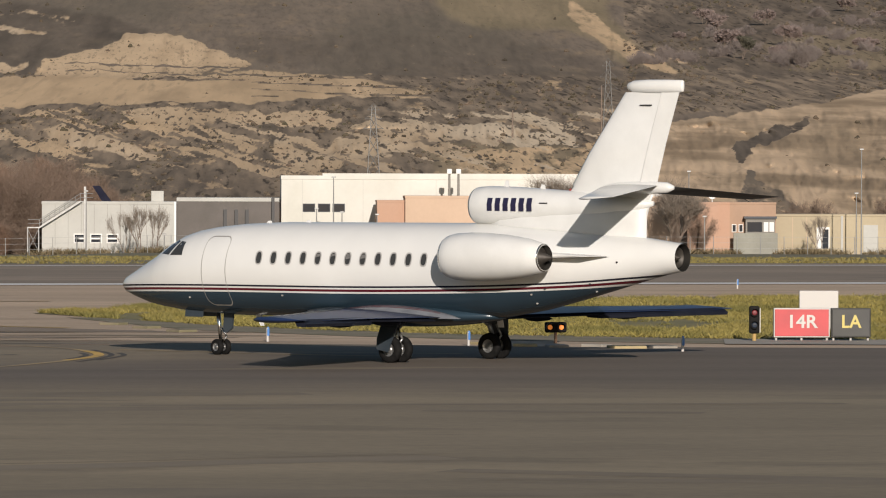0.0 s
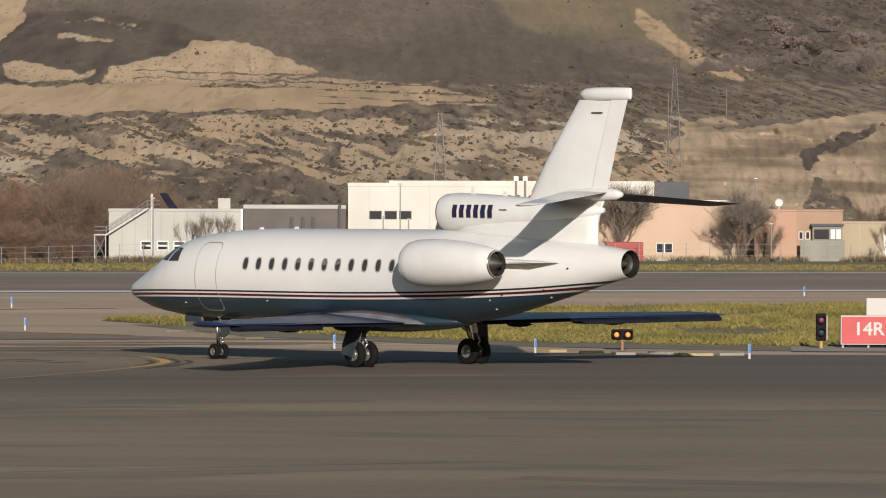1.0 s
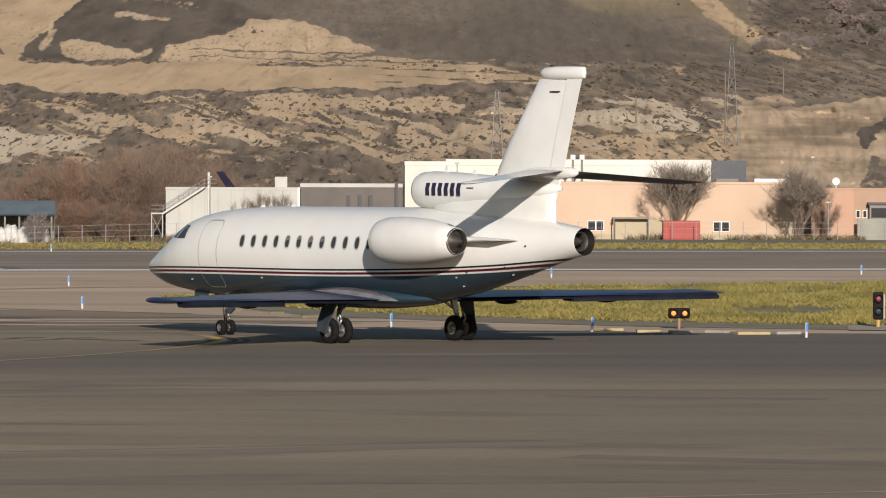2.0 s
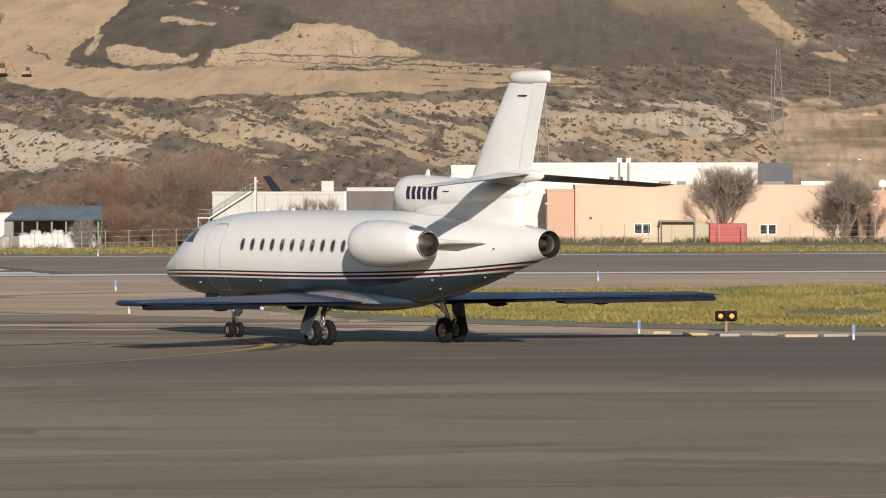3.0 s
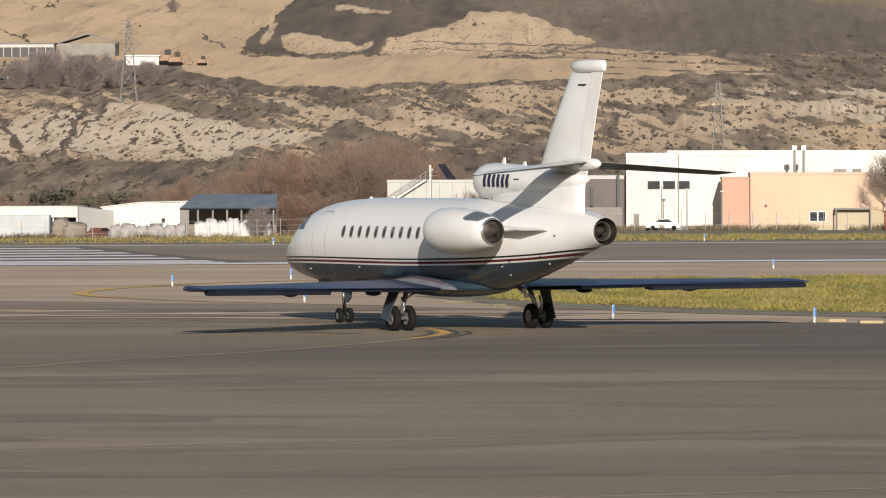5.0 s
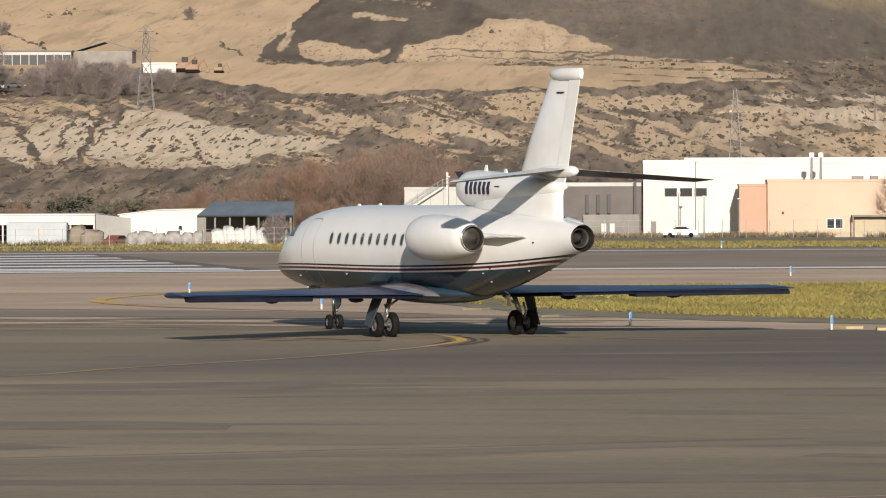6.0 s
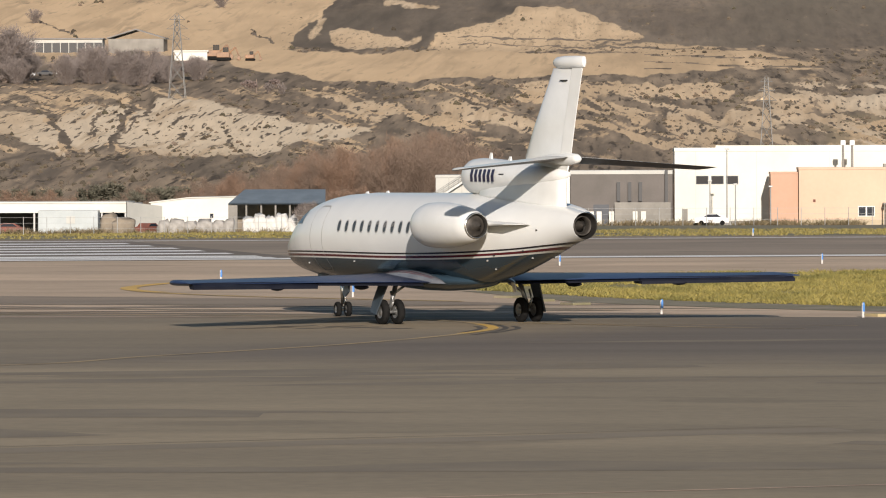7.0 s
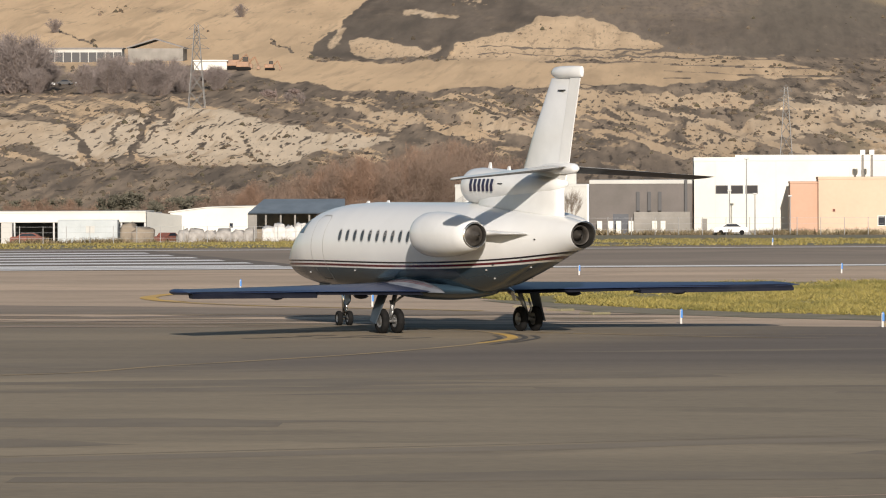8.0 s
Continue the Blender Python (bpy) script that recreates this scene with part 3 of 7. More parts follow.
# ---- ground: one sheet, level on the airfield, falling gently to the industrial strip and the hill's foot ----
def asphalt(name, a, b, c, streak=0.0, across=1.0, band=None):
    """Worn asphalt: drifting tone, long wheel streaks along x, fine grit."""
    m = bpy.data.materials.new(name)
    m.use_nodes = True
    n, l = m.node_tree.nodes, m.node_tree.links
    bs = n["Principled BSDF"]
    bs.inputs["Roughness"].default_value = 0.9
    co = n.new("ShaderNodeTexCoord")

    def noise_of(scale, detail, stretch, lo, hi):
        mp = n.new("ShaderNodeMapping")
        mp.inputs["Scale"].default_value = stretch
        l.new(co.outputs["Object"], mp.inputs[0])
        no = n.new("ShaderNodeTexNoise")
        no.inputs["Scale"].default_value, no.inputs["Detail"].default_value = scale, detail
        l.new(mp.outputs[0], no.inputs["Vector"])
        r = n.new("ShaderNodeMapRange")
        r.inputs[1].default_value, r.inputs[2].default_value = lo, hi
        l.new(no.outputs[0], r.inputs[0])
        return r.outputs[0]

    def mixed(f, p, q, kind="MIX"):
        mx = n.new("ShaderNodeMix")
        mx.data_type, mx.blend_type = "RGBA", kind
        for s, v in ((0, f), (6, p), (7, q)):
            if isinstance(v, (tuple, float)):
                mx.inputs[s].default_value = (*v, 1) if isinstance(v, tuple) else v
            else:
                l.new(v, mx.inputs[s])
        return mx.outputs[2]

    out = mixed(noise_of(0.06, 5, (0.35, 1.0, 1), 0.35, 0.65), a, b)
    if streak:
        out = mixed(noise_of(1.0, 6, (0.02, across, 1), 0.5, 0.8), out, c)
        out = mixed(noise_of(1.0, 3, (0.006, across * 0.28, 1), 0.5, 0.62), out, tuple(v * 1.25 for v in a))
        out = mixed(noise_of(1.0, 5, (0.12, across * 0.7, 1), 0.48, 0.78), out, tuple(v * 0.86 for v in a))
        out = mixed(noise_of(0.22, 7, (0.5, 1.0, 1), 0.58, 0.66), out, tuple(v * 0.86 for v in a))
    if band:                              # a newer, darker strip whose rim fades over some metres
        xyz = n.new("ShaderNodeSeparateXYZ")
        l.new(co.outputs["Object"], xyz.inputs[0])
        wob = noise_of(0.05, 4, (0.5, 1, 1), 0.0, 1.0)
        add = n.new("ShaderNodeMath")
        add.operation = "MULTIPLY_ADD"
        add.inputs[1].default_value = 14.0
        l.new(wob, add.inputs[0])
        l.new(xyz.outputs[1], add.inputs[2])
        ramp = n.new("ShaderNodeMapRange")
        ramp.interpolation_type = "SMOOTHSTEP"
        ramp.inputs[1].default_value, ramp.inputs[2].default_value = band[0] + 7, band[1] + 7
        l.new(add.outputs[0], ramp.inputs[0])
        west = n.new("ShaderNodeMapRange")        # paler towards the west
        west.interpolation_type = "SMOOTHSTEP"
        west.inputs[1].default_value, west.inputs[2].default_value = 8.0, -9.0
        west.inputs[3].default_value, west.inputs[4].default_value = 0.0, 1.0
        l.new(xyz.outputs[0], west.inputs[0])
        out = mixed(west.outputs[0], out, mixed(1.0, out, (1.13, 1.12, 1.11), "MULTIPLY"))
        slant = n.new("ShaderNodeMath")
        slant.operation = "MULTIPLY_ADD"
        slant.inputs[1].default_value = -1.6
        l.new(xyz.outputs[0], slant.inputs[0])
        l.new(add.outputs[0], slant.inputs[2])
        upper = n.new("ShaderNodeMapRange")
        upper.interpolation_type = "SMOOTHSTEP"
        upper.inputs[1].default_value, upper.inputs[2].default_value = 151 + 7, 167 + 7
        upper.inputs[3].default_value, upper.inputs[4].default_value = 1.0, 0.25
        l.new(slant.outputs[0], upper.inputs[0])
        both = n.new("ShaderNodeMath")
        both.operation = "MULTIPLY"
        l.new(ramp.outputs[0], both.inputs[0])
        l.new(upper.outputs[0], both.inputs[1])
        out = mixed(both.outputs[0], out, mixed(noise_of(0.3, 5, (0.1, 1, 1), 0.35, 0.65), band[2], band[3]))
    grit = noise_of(3.0, 4, (1, 1, 1), 0.2, 0.8)
    r = n.new("ShaderNodeMapRange")
    r.inputs[3].default_value, r.inputs[4].default_value = 0.86, 1.12
    l.new(grit, r.inputs[0])
    out = mixed(1.0, out, r.outputs[0], "MULTIPLY")
    l.new(out, bs.inputs["Base Color"])
    return m


APRON = asphalt("worn brown-grey asphalt", (0.210, 0.167, 0.106), (0.237, 0.189, 0.121), (0.180, 0.143, 0.092), 1.0, 0.35, (126, 142, (0.113, 0.088, 0.065), (0.144, 0.113, 0.083)))
TAXI_DARK = asphalt("dark fresh asphalt", (0.085, 0.076, 0.065), (0.115, 0.10, 0.084), (0.06, 0.055, 0.048), 1.0, 0.4)
TAXI_MID = asphalt("greyed asphalt", (0.225, 0.173, 0.123), (0.261, 0.203, 0.144), (0.183, 0.141, 0.100), 1.0, 0.5)
BEIGE = asphalt("bleached beige pavement", (0.460, 0.342, 0.233), (0.522, 0.391, 0.270), (0.355, 0.262, 0.181), 1.0, 0.25)
RUNWAY = asphalt("runway asphalt", (0.235, 0.183, 0.133), (0.272, 0.213, 0.157), (0.178, 0.139, 0.102), 1.0, 0.2)
FIELD = material("dry field soil", (0.20, 0.165, 0.10), 0.95, second=(0.13, 0.125, 0.06), scale=0.05, fine=0.25)
CONCRETE = material("pale concrete", (0.36, 0.33, 0.28), 0.9, second=(0.28, 0.255, 0.215), scale=0.6, fine=0.1)
WHITE_LINE = material("white road paint", (0.84, 0.82, 0.78), 0.8, second=(0.72, 0.70, 0.66), scale=0.4, fine=0.12)
YELLOW_LINE = material("faded yellow paint", (0.52, 0.335, 0.10), 0.8, second=(0.30, 0.215, 0.11), scale=0.5, fine=0.15)
SOIL = material("bare verge soil", (0.24, 0.20, 0.14), 0.95, second=(0.16, 0.145, 0.08), scale=0.5, fine=0.2)


STRIPE_BED = asphalt("worn asphalt of the threshold", (0.145, 0.115, 0.088), (0.168, 0.133, 0.10), (0.125, 0.10, 0.077), 1.0, 0.3)
DARK_PATCH = asphalt("dark sealed asphalt", (0.10, 0.086, 0.072), (0.125, 0.107, 0.09), (0.08, 0.07, 0.06), 1.0, 0.4)


def level(x, y):
    """Height of the land: the far strip lies lower, most so to the west."""
    drop = float(np.interp(y, [-500, 338, 720, 1000, 3200], [0, 0, 4.34, 5.2, 5.2]))
    return -drop * (1 + 0.23 * float(np.interp(x, [-48, -14], [1, 0])))


def ground():
    ys = [-400, -100, 0, 100, 200, 338, 400, 500, 600, 720, 850, 1000, 1400, 2200, 3200, 4600]
    xs = [-1800, -900, -400, -150, -60, -48, -36, -25, -14, 0, 60, 150, 400, 900, 1800]
    bm = bmesh.new()
    skin(bm, [[(x, y, level(x, y)) for x in xs] for y in ys], close=False, cap=False)
    tagged(part("ground", bm, FIELD), "dry level field round the airfield", "ground", kind="structure")


def sheet(name, outline, z, mat, label, category, kind="structure"):
    bm = bmesh.new()
    bm.faces.new([bm.verts.new((x, y, z)) for x, y in outline])
    ob = part(name, bm, mat)
    return tagged(ob, label, category, kind=kind)


RW = 0.2                                  # the runway leans away to the right by this much


def runway_line(x, off):
    return 266 + RW * x + off * math.hypot(1, RW)


ground()
sheet("pavement_beige", [(-300, 140), (300, 140), (300, 330), (-300, 205)], 0.004, BEIGE, "bleached beige pavement beside the runway", "pavement")
sheet("apron", [(-160, -80), (160, -80), (160, 166), (40, 164.5), (10, 166), (-6, 171), (-30, 176), (-160, 177)], 0.008, APRON, "worn brown-grey asphalt apron", "pavement")
sheet("taxiway_band", [(-160, 184), (-30, 185), (-5, 181), (-3, 183), (-12, 190), (-24, 195), (-60, 199), (-160, 201)], 0.010, TAXI_MID, "dark asphalt taxiway strip", "pavement")
sheet("runway", [(-400, runway_line(-400, -3)), (400, runway_line(400, -3)), (400, runway_line(400, 62)), (-400, runway_line(-400, 62))], 0.016, RUNWAY, "grey asphalt runway", "runway")


def bar(name, pts, wide, z, mat, label, category="marking"):
    """A painted line of even width along points on the ground."""
    a, b = [], []
    for i, p in enumerate(pts):
        p0, p1 = pts[max(0, i - 1)], pts[min(len(pts) - 1, i + 1)]
        d = Vector((p1[0] - p0[0], p1[1] - p0[1]))
        d = Vector((-d.y, d.x)).normalized() * wide / 2
        a.append((p[0] + d.x, p[1] + d.y, z))
        b.append((p[0] - d.x, p[1] - d.y, z))
    ob = part(name, skin(bmesh.new(), [a, b], close=False, cap=False), mat)
    return tagged(ob, label, category, kind="structure")


def smooth_path(pts, n=12):
    out = []
    for i in range(len(pts) - 1):
        p0, p1, p2, p3 = pts[max(0, i - 1)], pts[i], pts[i + 1], pts[min(len(pts) - 1, i + 2)]
        for k in range(n):
            t = k / n
            out.append(tuple(0.5 * (2 * b + (c - a) * t + (2 * a - 5 * b + 4 * c - d) * t * t + (3 * b - a - 3 * c + d) * t ** 3) for a, b, c, d in zip(p0, p1, p2, p3)))
    return out + [pts[-1]]


for off, wide in ((-0.6, 3.4), (55, 1.6)):
    bar("runway_edge_line", [(x, runway_line(x, off)) for x in (-300, 300)], wide, 0.023, WHITE_LINE, "white runway edge line")
# threshold stripes; their ends lie on a slant
ux, uy = 1 / math.hypot(1, RW), RW / math.hypot(1, RW)
SLANT = 0.05
sheet("threshold_patch", [(x - d * (uy + SLANT), runway_line(x, 0) + d * ux) for x, d in ((-60, 1.5), (-15.5, 1.5), (-15.5, 53), (-60, 53))], 0.019, STRIPE_BED, "dark sealed asphalt under the threshold stripes", "runway")
for k in range(7):
    off = 6.0 + k * 8.0 if k < 6 else 2.0
    x1 = -16.8 - off * SLANT
    x1, y1 = x1 - off * uy, runway_line(x1, 0) + off * ux
    bar("threshold_stripe", [(x1 - 34 * ux, y1 - 34 * uy), (x1, y1)], 3.4, 0.023, WHITE_LINE, "white threshold stripe painted on the runway")


# ---- the hill: bearings and rises are angles from the apron, in 1/10000 ----
RISE = ([-130, -20, 40, 100, 140, 195, 260, 320, 380, 430], [800, 1000, 1150, 1300, 1450, 1750, 2000, 2300, 2600, 2900])
# outlines of bare ground: (cover, pale, ragged, steep, corners as bearing and rise)
MOUND = [(1.0, 0.25, 5, 0.35, [(-382, 182), (-364, 206), (-285, 228), (-230, 246), (-218, 261), (-144, 259), (-102, 249), (-53, 228), (2, 203), (-20, 196), (-120, 190), (-230, 178), (-300, 174)]),
         (0.8, 0.35, 5, 0.35, [(-556, 216), (-530, 222), (-500, 216), (-472, 213), (-446, 208), (-418, 198), (-396, 206), (-390, 199), (-420, 188), (-470, 187), (-545, 190)]),
         (0.7, 0.5, 6, 0.3, [(-592, 214), (-574, 238), (-560, 246), (-566, 226), (-578, 200), (-590, 196)]),
         (0.62, 0.6, 7, 0.2, [(-462, 270), (-430, 274), (-392, 264), (-352, 262), (-360, 254), (-420, 258), (-458, 262)]),
         (1.0, 0.05, 5, 0.0, [(-700, 150), (-640, 180), (-560, 182), (-400, 180), (-150, 178), (0, 176), (120, 168), (200, 160), (140, 148), (60, 140), (-100, 133), (-300, 130), (-443, 130), (-570, 132), (-610, 145)])]
FIELDS = [(0.8, 0.15, 6, 0.0, [(-190, 186), (-100, 191), (-10, 194), (100, 192), (200, 180), (280, 165), (330, 150), (300, 146), (200, 150), (120, 158), (0, 178)]),
          (1.0, 0.05, 7, 0.0, [(-1700, 182), (-1174, 180), (-900, 172), (-760, 172), (-700, 150), (-640, 178), (-625, 190), (-612, 215), (-575, 240), (-545, 270), (-520, 300), (-480, 450), (-1700, 450)]),
          (0.66, 0.0, 5, 0.0, [(565, 320), (600, 300), (660, 250), (715, 222), (768, 190), (745, 188), (690, 205), (640, 228), (590, 262), (560, 290)]),
          ]
LEDGES = [(1.0, 0.3, 11, 0.22, [(-235, 122), (-200, 108), (-120, 96), (-60, 104), (0, 100), (60, 92), (150, 96), (170, 112), (100, 122), (0, 120), (-60, 118), (-150, 126)]),
          (1.0, 0.5, 9, 0.22, [(-364, 92), (-330, 95), (-250, 72), (-190, 58), (-156, 40), (-175, 32), (-230, 48), (-300, 62), (-350, 78)]),
          (1.0, 0.85, 10, 0.22, [(40, 66), (70, 72), (85, 56), (140, 50), (167, 30), (150, 16), (90, 18), (60, 34), (45, 40)]),
          (1.0, 0.8, 12, 0.22, [(120, 56), (150, 80), (210, 106), (290, 102), (305, 70), (270, 48), (200, 44)])]
BANDS = [(1.0, 0.95, 10, 0.22, [(300, 92), (341, 104), (430, 100), (520, 86), (590, 74), (575, 60), (480, 64), (400, 72), (320, 76)]),
         (0.5, 0.0, 12, 0.0, [(340, 40), (440, 58), (560, 60), (640, 50), (640, -10), (380, -10)]),
         (0.9, 0.9, 12, 0.22, [(640, 100), (660, 122), (720, 128), (750, 112), (700, 98)]),
         (0.9, 0.6, 14, 0.22, [(764, 100), (790, 110), (850, 102), (876, 80), (850, 60), (800, 58), (756, 78)])]
EAST = [(0.85, 0.0, 5, 0.0, [(860, 60), (900, 128), (960, 136), (1030, 146), (1125, 162), (1500, 200), (1500, -60), (1000, -60), (900, 0)]),
        (0.8, 0.0, 7, 0.0, [(590, 30), (600, 66), (640, 94), (700, 106), (790, 117), (905, 130), (905, 40), (880, 10), (860, -40), (680, -40)]),
        (0.5, 0.3, 12, 0.0, [(690, 232), (740, 236), (790, 214), (770, 206), (720, 220)])]
CLIFFS = [(1.0, 1.0, 8, 0.22, [(-930, 20), (-915, 60), (-880, 90), (-862, 100), (-820, 96), (-760, 90), (-700, 70), (-620, 55), (-560, 46), (-480, 40), (-520, 30), (-620, 20), (-640, 4), (-760, 0), (-880, 4)]),
          (1.0, 1.0, 8, 0.22, [(-1034, 62), (-1000, 84), (-960, 84), (-910, 82), (-925, 50), (-945, 20), (-990, 6), (-1030, 30)])]
WEST = [(1.0, 0.9, 9, 0.2, [(-1500, 82), (-1120, 76), (-1060, 66), (-1038, 40), (-1030, 0), (-1080, 10), (-1120, 30), (-1500, 40)]),
        (0.45, 0.2, 12, 0.0, [(-1500, 118), (-1000, 116), (-880, 104), (-900, 88), (-1000, 90), (-1500, 90)]),
        (0.75, 0.6, 20, 0.3, [(-560, 100), (-520, 98), (-470, 92), (-420, 80), (-400, 62), (-440, 48), (-500, 58), (-540, 76)]),
        (0.5, 0.4, 12, 0.0, [(-470, 292), (-380, 302), (-300, 286), (-330, 278), (-400, 290)])]
DARKS = [(0.9, 8, [(-625, 192), (-605, 225), (-565, 258), (-520, 305), (-400, 312), (-250, 292), (-170, 264), (-230, 248), (-300, 228), (-364, 208), (-385, 184), (-560, 186)]),
         (0.45, 14, [(-60, 262), (200, 252), (420, 258), (600, 222), (760, 190), (700, 150), (400, 140), (250, 182), (0, 214)]),
         (0.9, 16, [(700, 340), (760, 245), (900, 188), (1300, 175), (1300, 340)]),
         (0.6, 12, [(-1500, 158), (-700, 158), (-480, 126), (-420, 100), (-600, 70), (-760, 100), (-900, 122), (-1500, 124)]),
         (0.6, 14, [(-480, 20), (-150, 26), (40, 12), (60, -60), (-500, -60)])]     # scrub that stands thick and dark
MEADOWS = [(0.85, 6, [(300, 350), (318, 335), (350, 290), (420, 268), (500, 268), (560, 266), (610, 250), (650, 214), (715, 196), (770, 186), (740, 205), (690, 232), (640, 280), (625, 350)]),
           (0.6, 8, [(300, 60), (420, 66), (560, 58), (650, 48), (700, 20), (560, -10), (340, -10)]),
           (0.7, 6, [(-960, 262), (-700, 262), (-600, 256), (-600, 238), (-780, 242), (-960, 246)]),
           (0.55, 7, [(900, 240), (1010, 262), (1300, 280), (1300, 200), (1060, 196), (980, 200)])]     # dry olive grass
HOLLOWS = [(-1030, 40, 9, 42, -0.5), (-930, 48, 7, 46, 0.55), (885, 62, 34, 15, -0.7), (-892, 70, 5, 36, 0.9), (-970, 55, 4, 36, 0.5), (940, 90, 55, 14, -0.5), (800, 250, 130, 46, 0.2), (930, 215, 160, 20, 0.0), (-395, 186, 12, 8, 0.3), (-676, 210, 17, 4.5, 0.7), (-1030, 222, 52, 2.6, 0.36)]   # scrub-filled: bearing, rise, half width, half height, slope


def hill_material():
    m = bpy.data.materials.new("hill earth and scrub")
    m.use_nodes = True
    n, l = m.node_tree.nodes, m.node_tree.links
    bs = n["Principled BSDF"]
    bs.inputs["Roughness"].default_value = 1.0
    bs.inputs["Specular IOR Level"].default_value = 0.0
    co = n.new("ShaderNodeTexCoord")
    along = n.new("ShaderNodeMapping")          # marks run down the slope as far as they rise
    along.inputs["Scale"].default_value = (1.0, 0.03, 1.0)
    l.new(co.outputs["Object"], along.inputs[0])

    def noise_of(scale, detail, lo, hi, stretch=None):
        no = n.new("ShaderNodeTexNoise")
        no.inputs["Scale"].default_value, no.inputs["Detail"].default_value = scale, detail
        if stretch:
            mp = n.new("ShaderNodeMapping")
            mp.inputs["Scale"].default_value = stretch
            l.new(co.outputs["Object"], mp.inputs[0])
            l.new(mp.outputs[0], no.inputs["Vector"])
        else:
            l.new(along.outputs[0], no.inputs["Vector"])
        r = n.new("ShaderNodeMapRange")
        r.inputs[1].default_value, r.inputs[2].default_value = lo, hi
        l.new(no.outputs[0], r.inputs[0])
        return r.outputs[0]

    def mixed(f, p, q):
        mx = n.new("ShaderNodeMix")
        mx.data_type = "RGBA"
        for s, v in ((0, f), (6, p), (7, q)):
            if isinstance(v, tuple):
                mx.inputs[s].default_value = (*v, 1)
            else:
                l.new(v, mx.inputs[s])
        return mx.outputs[2]

    def value(name):
        a = n.new("ShaderNodeAttribute")
        a.attribute_name = name
        return a.outputs["Fac"]

    # scrub and earth tones are lifted a little to stand in for haze
    scrub = mixed(noise_of(0.02, 6, 0.35, 0.65), (0.235, 0.192, 0.152), (0.31, 0.25, 0.192))
    scrub = mixed(noise_of(0.16, 5, 0.60, 0.74), scrub, (0.36, 0.27, 0.185))
    scrub = mixed(value("thick"), scrub, mixed(noise_of(0.05, 6, 0.4, 0.62), (0.135, 0.114, 0.095), (0.195, 0.162, 0.13)))
    scrub = mixed(noise_of(0.11, 7, 0.52, 0.70, (1.0, 0.03, 2.6)), scrub, (0.34, 0.265, 0.185))
    scrub = mixed(noise_of(0.5, 6, 0.5, 0.95), scrub, (0.13, 0.111, 0.095))
    scrub = mixed(noise_of(0.012, 7, 0.45, 0.62, (1.0, 0.05, 2.2)), scrub, mixed(value("rough"), (0.20, 0.172, 0.135), (0.235, 0.192, 0.145)))
    grain = mixed(noise_of(0.28, 9, 0.36, 0.64), (0.15, 0.125, 0.10), (0.42, 0.325, 0.23))
    coarse = n.new("ShaderNodeMath")
    coarse.operation = "MULTIPLY"
    coarse.inputs[1].default_value = 0.72
    l.new(value("rough"), coarse.inputs[0])
    scrub = mixed(coarse.outputs[0], scrub, grain)
    dense = n.new("ShaderNodeMath")
    dense.operation = "MULTIPLY"
    dense.inputs[1].default_value = 0.62
    l.new(value("thick"), dense.inputs[0])
    scrub = mixed(dense.outputs[0], scrub, mixed(noise_of(0.11, 7, 0.38, 0.62), (0.115, 0.097, 0.08), (0.21, 0.172, 0.135)))
    scrub = mixed(value("olive"), scrub, mixed(noise_of(0.03, 7, 0.4, 0.64, (1.0, 0.05, 1.8)), (0.30, 0.243, 0.155), (0.40, 0.315, 0.20)))
    dots = n.new("ShaderNodeMath")
    dots.operation = "MULTIPLY"
    l.new(noise_of(0.62, 3, 0.57, 0.66), dots.inputs[0])
    l.new(value("rough"), dots.inputs[1])
    scrub = mixed(dots.outputs[0], scrub, (0.105, 0.088, 0.072))
    earth = mixed(noise_of(0.05, 6, 0.35, 0.65), (0.74, 0.535, 0.33), (0.66, 0.475, 0.29))
    earth = mixed(value("pale"), earth, (0.72, 0.585, 0.42))
    earth = mixed(noise_of(0.45, 6, 0.60, 0.76), earth, (0.45, 0.34, 0.225))
    earth = mixed(noise_of(0.30, 6, 0.56, 0.74, (1.0, 0.02, 0.32)), earth, (0.50, 0.37, 0.24))
    earth = mixed(noise_of(0.035, 6, 0.50, 0.72, (0.6, 0.03, 2.0)), earth, (0.56, 0.41, 0.26))
    # worn rims: fine noise decides where scrub gives way to soil, and tufts spot the soil
    def summed(p, q, k):
        a = n.new("ShaderNodeMath")
        a.operation = "MULTIPLY_ADD"
        a.inputs[1].default_value = k
        l.new(q, a.inputs[0])
        l.new(p, a.inputs[2])
        return a.outputs[0]

    def ramped(v, lo, hi):
        r = n.new("ShaderNodeMapRange")
        r.interpolation_type = "SMOOTHSTEP"
        r.inputs[1].default_value, r.inputs[2].default_value = lo, hi
        l.new(v, r.inputs[0])
        return r.outputs[0]

    edge = summed(summed(value("bare"), noise_of(0.22, 8, 0.3, 0.7), 0.55), noise_of(0.9, 4, 0.3, 0.7), 0.22)
    gap = ramped(edge, 0.62, 1.06)
    rills = mixed(noise_of(0.09, 8, 0.48, 0.66), earth, (0.54, 0.395, 0.25))
    earth = mixed(value("spotted"), rills, earth)
    spots = n.new("ShaderNodeMath")
    spots.operation = "MULTIPLY"
    l.new(noise_of(0.85, 3, 0.575, 0.64), spots.inputs[0])
    l.new(value("spotted"), spots.inputs[1])
    earth = mixed(spots.outputs[0], earth, (0.15, 0.125, 0.10))
    # the eastern spur: rills slant down its flank
    rill = n.new("ShaderNodeMapping")
    rill.inputs["Rotation"].default_value, rill.inputs["Scale"].default_value = (0, radians(38), 0), (0.22, 0.02, 1.6)
    l.new(co.outputs["Object"], rill.inputs[0])
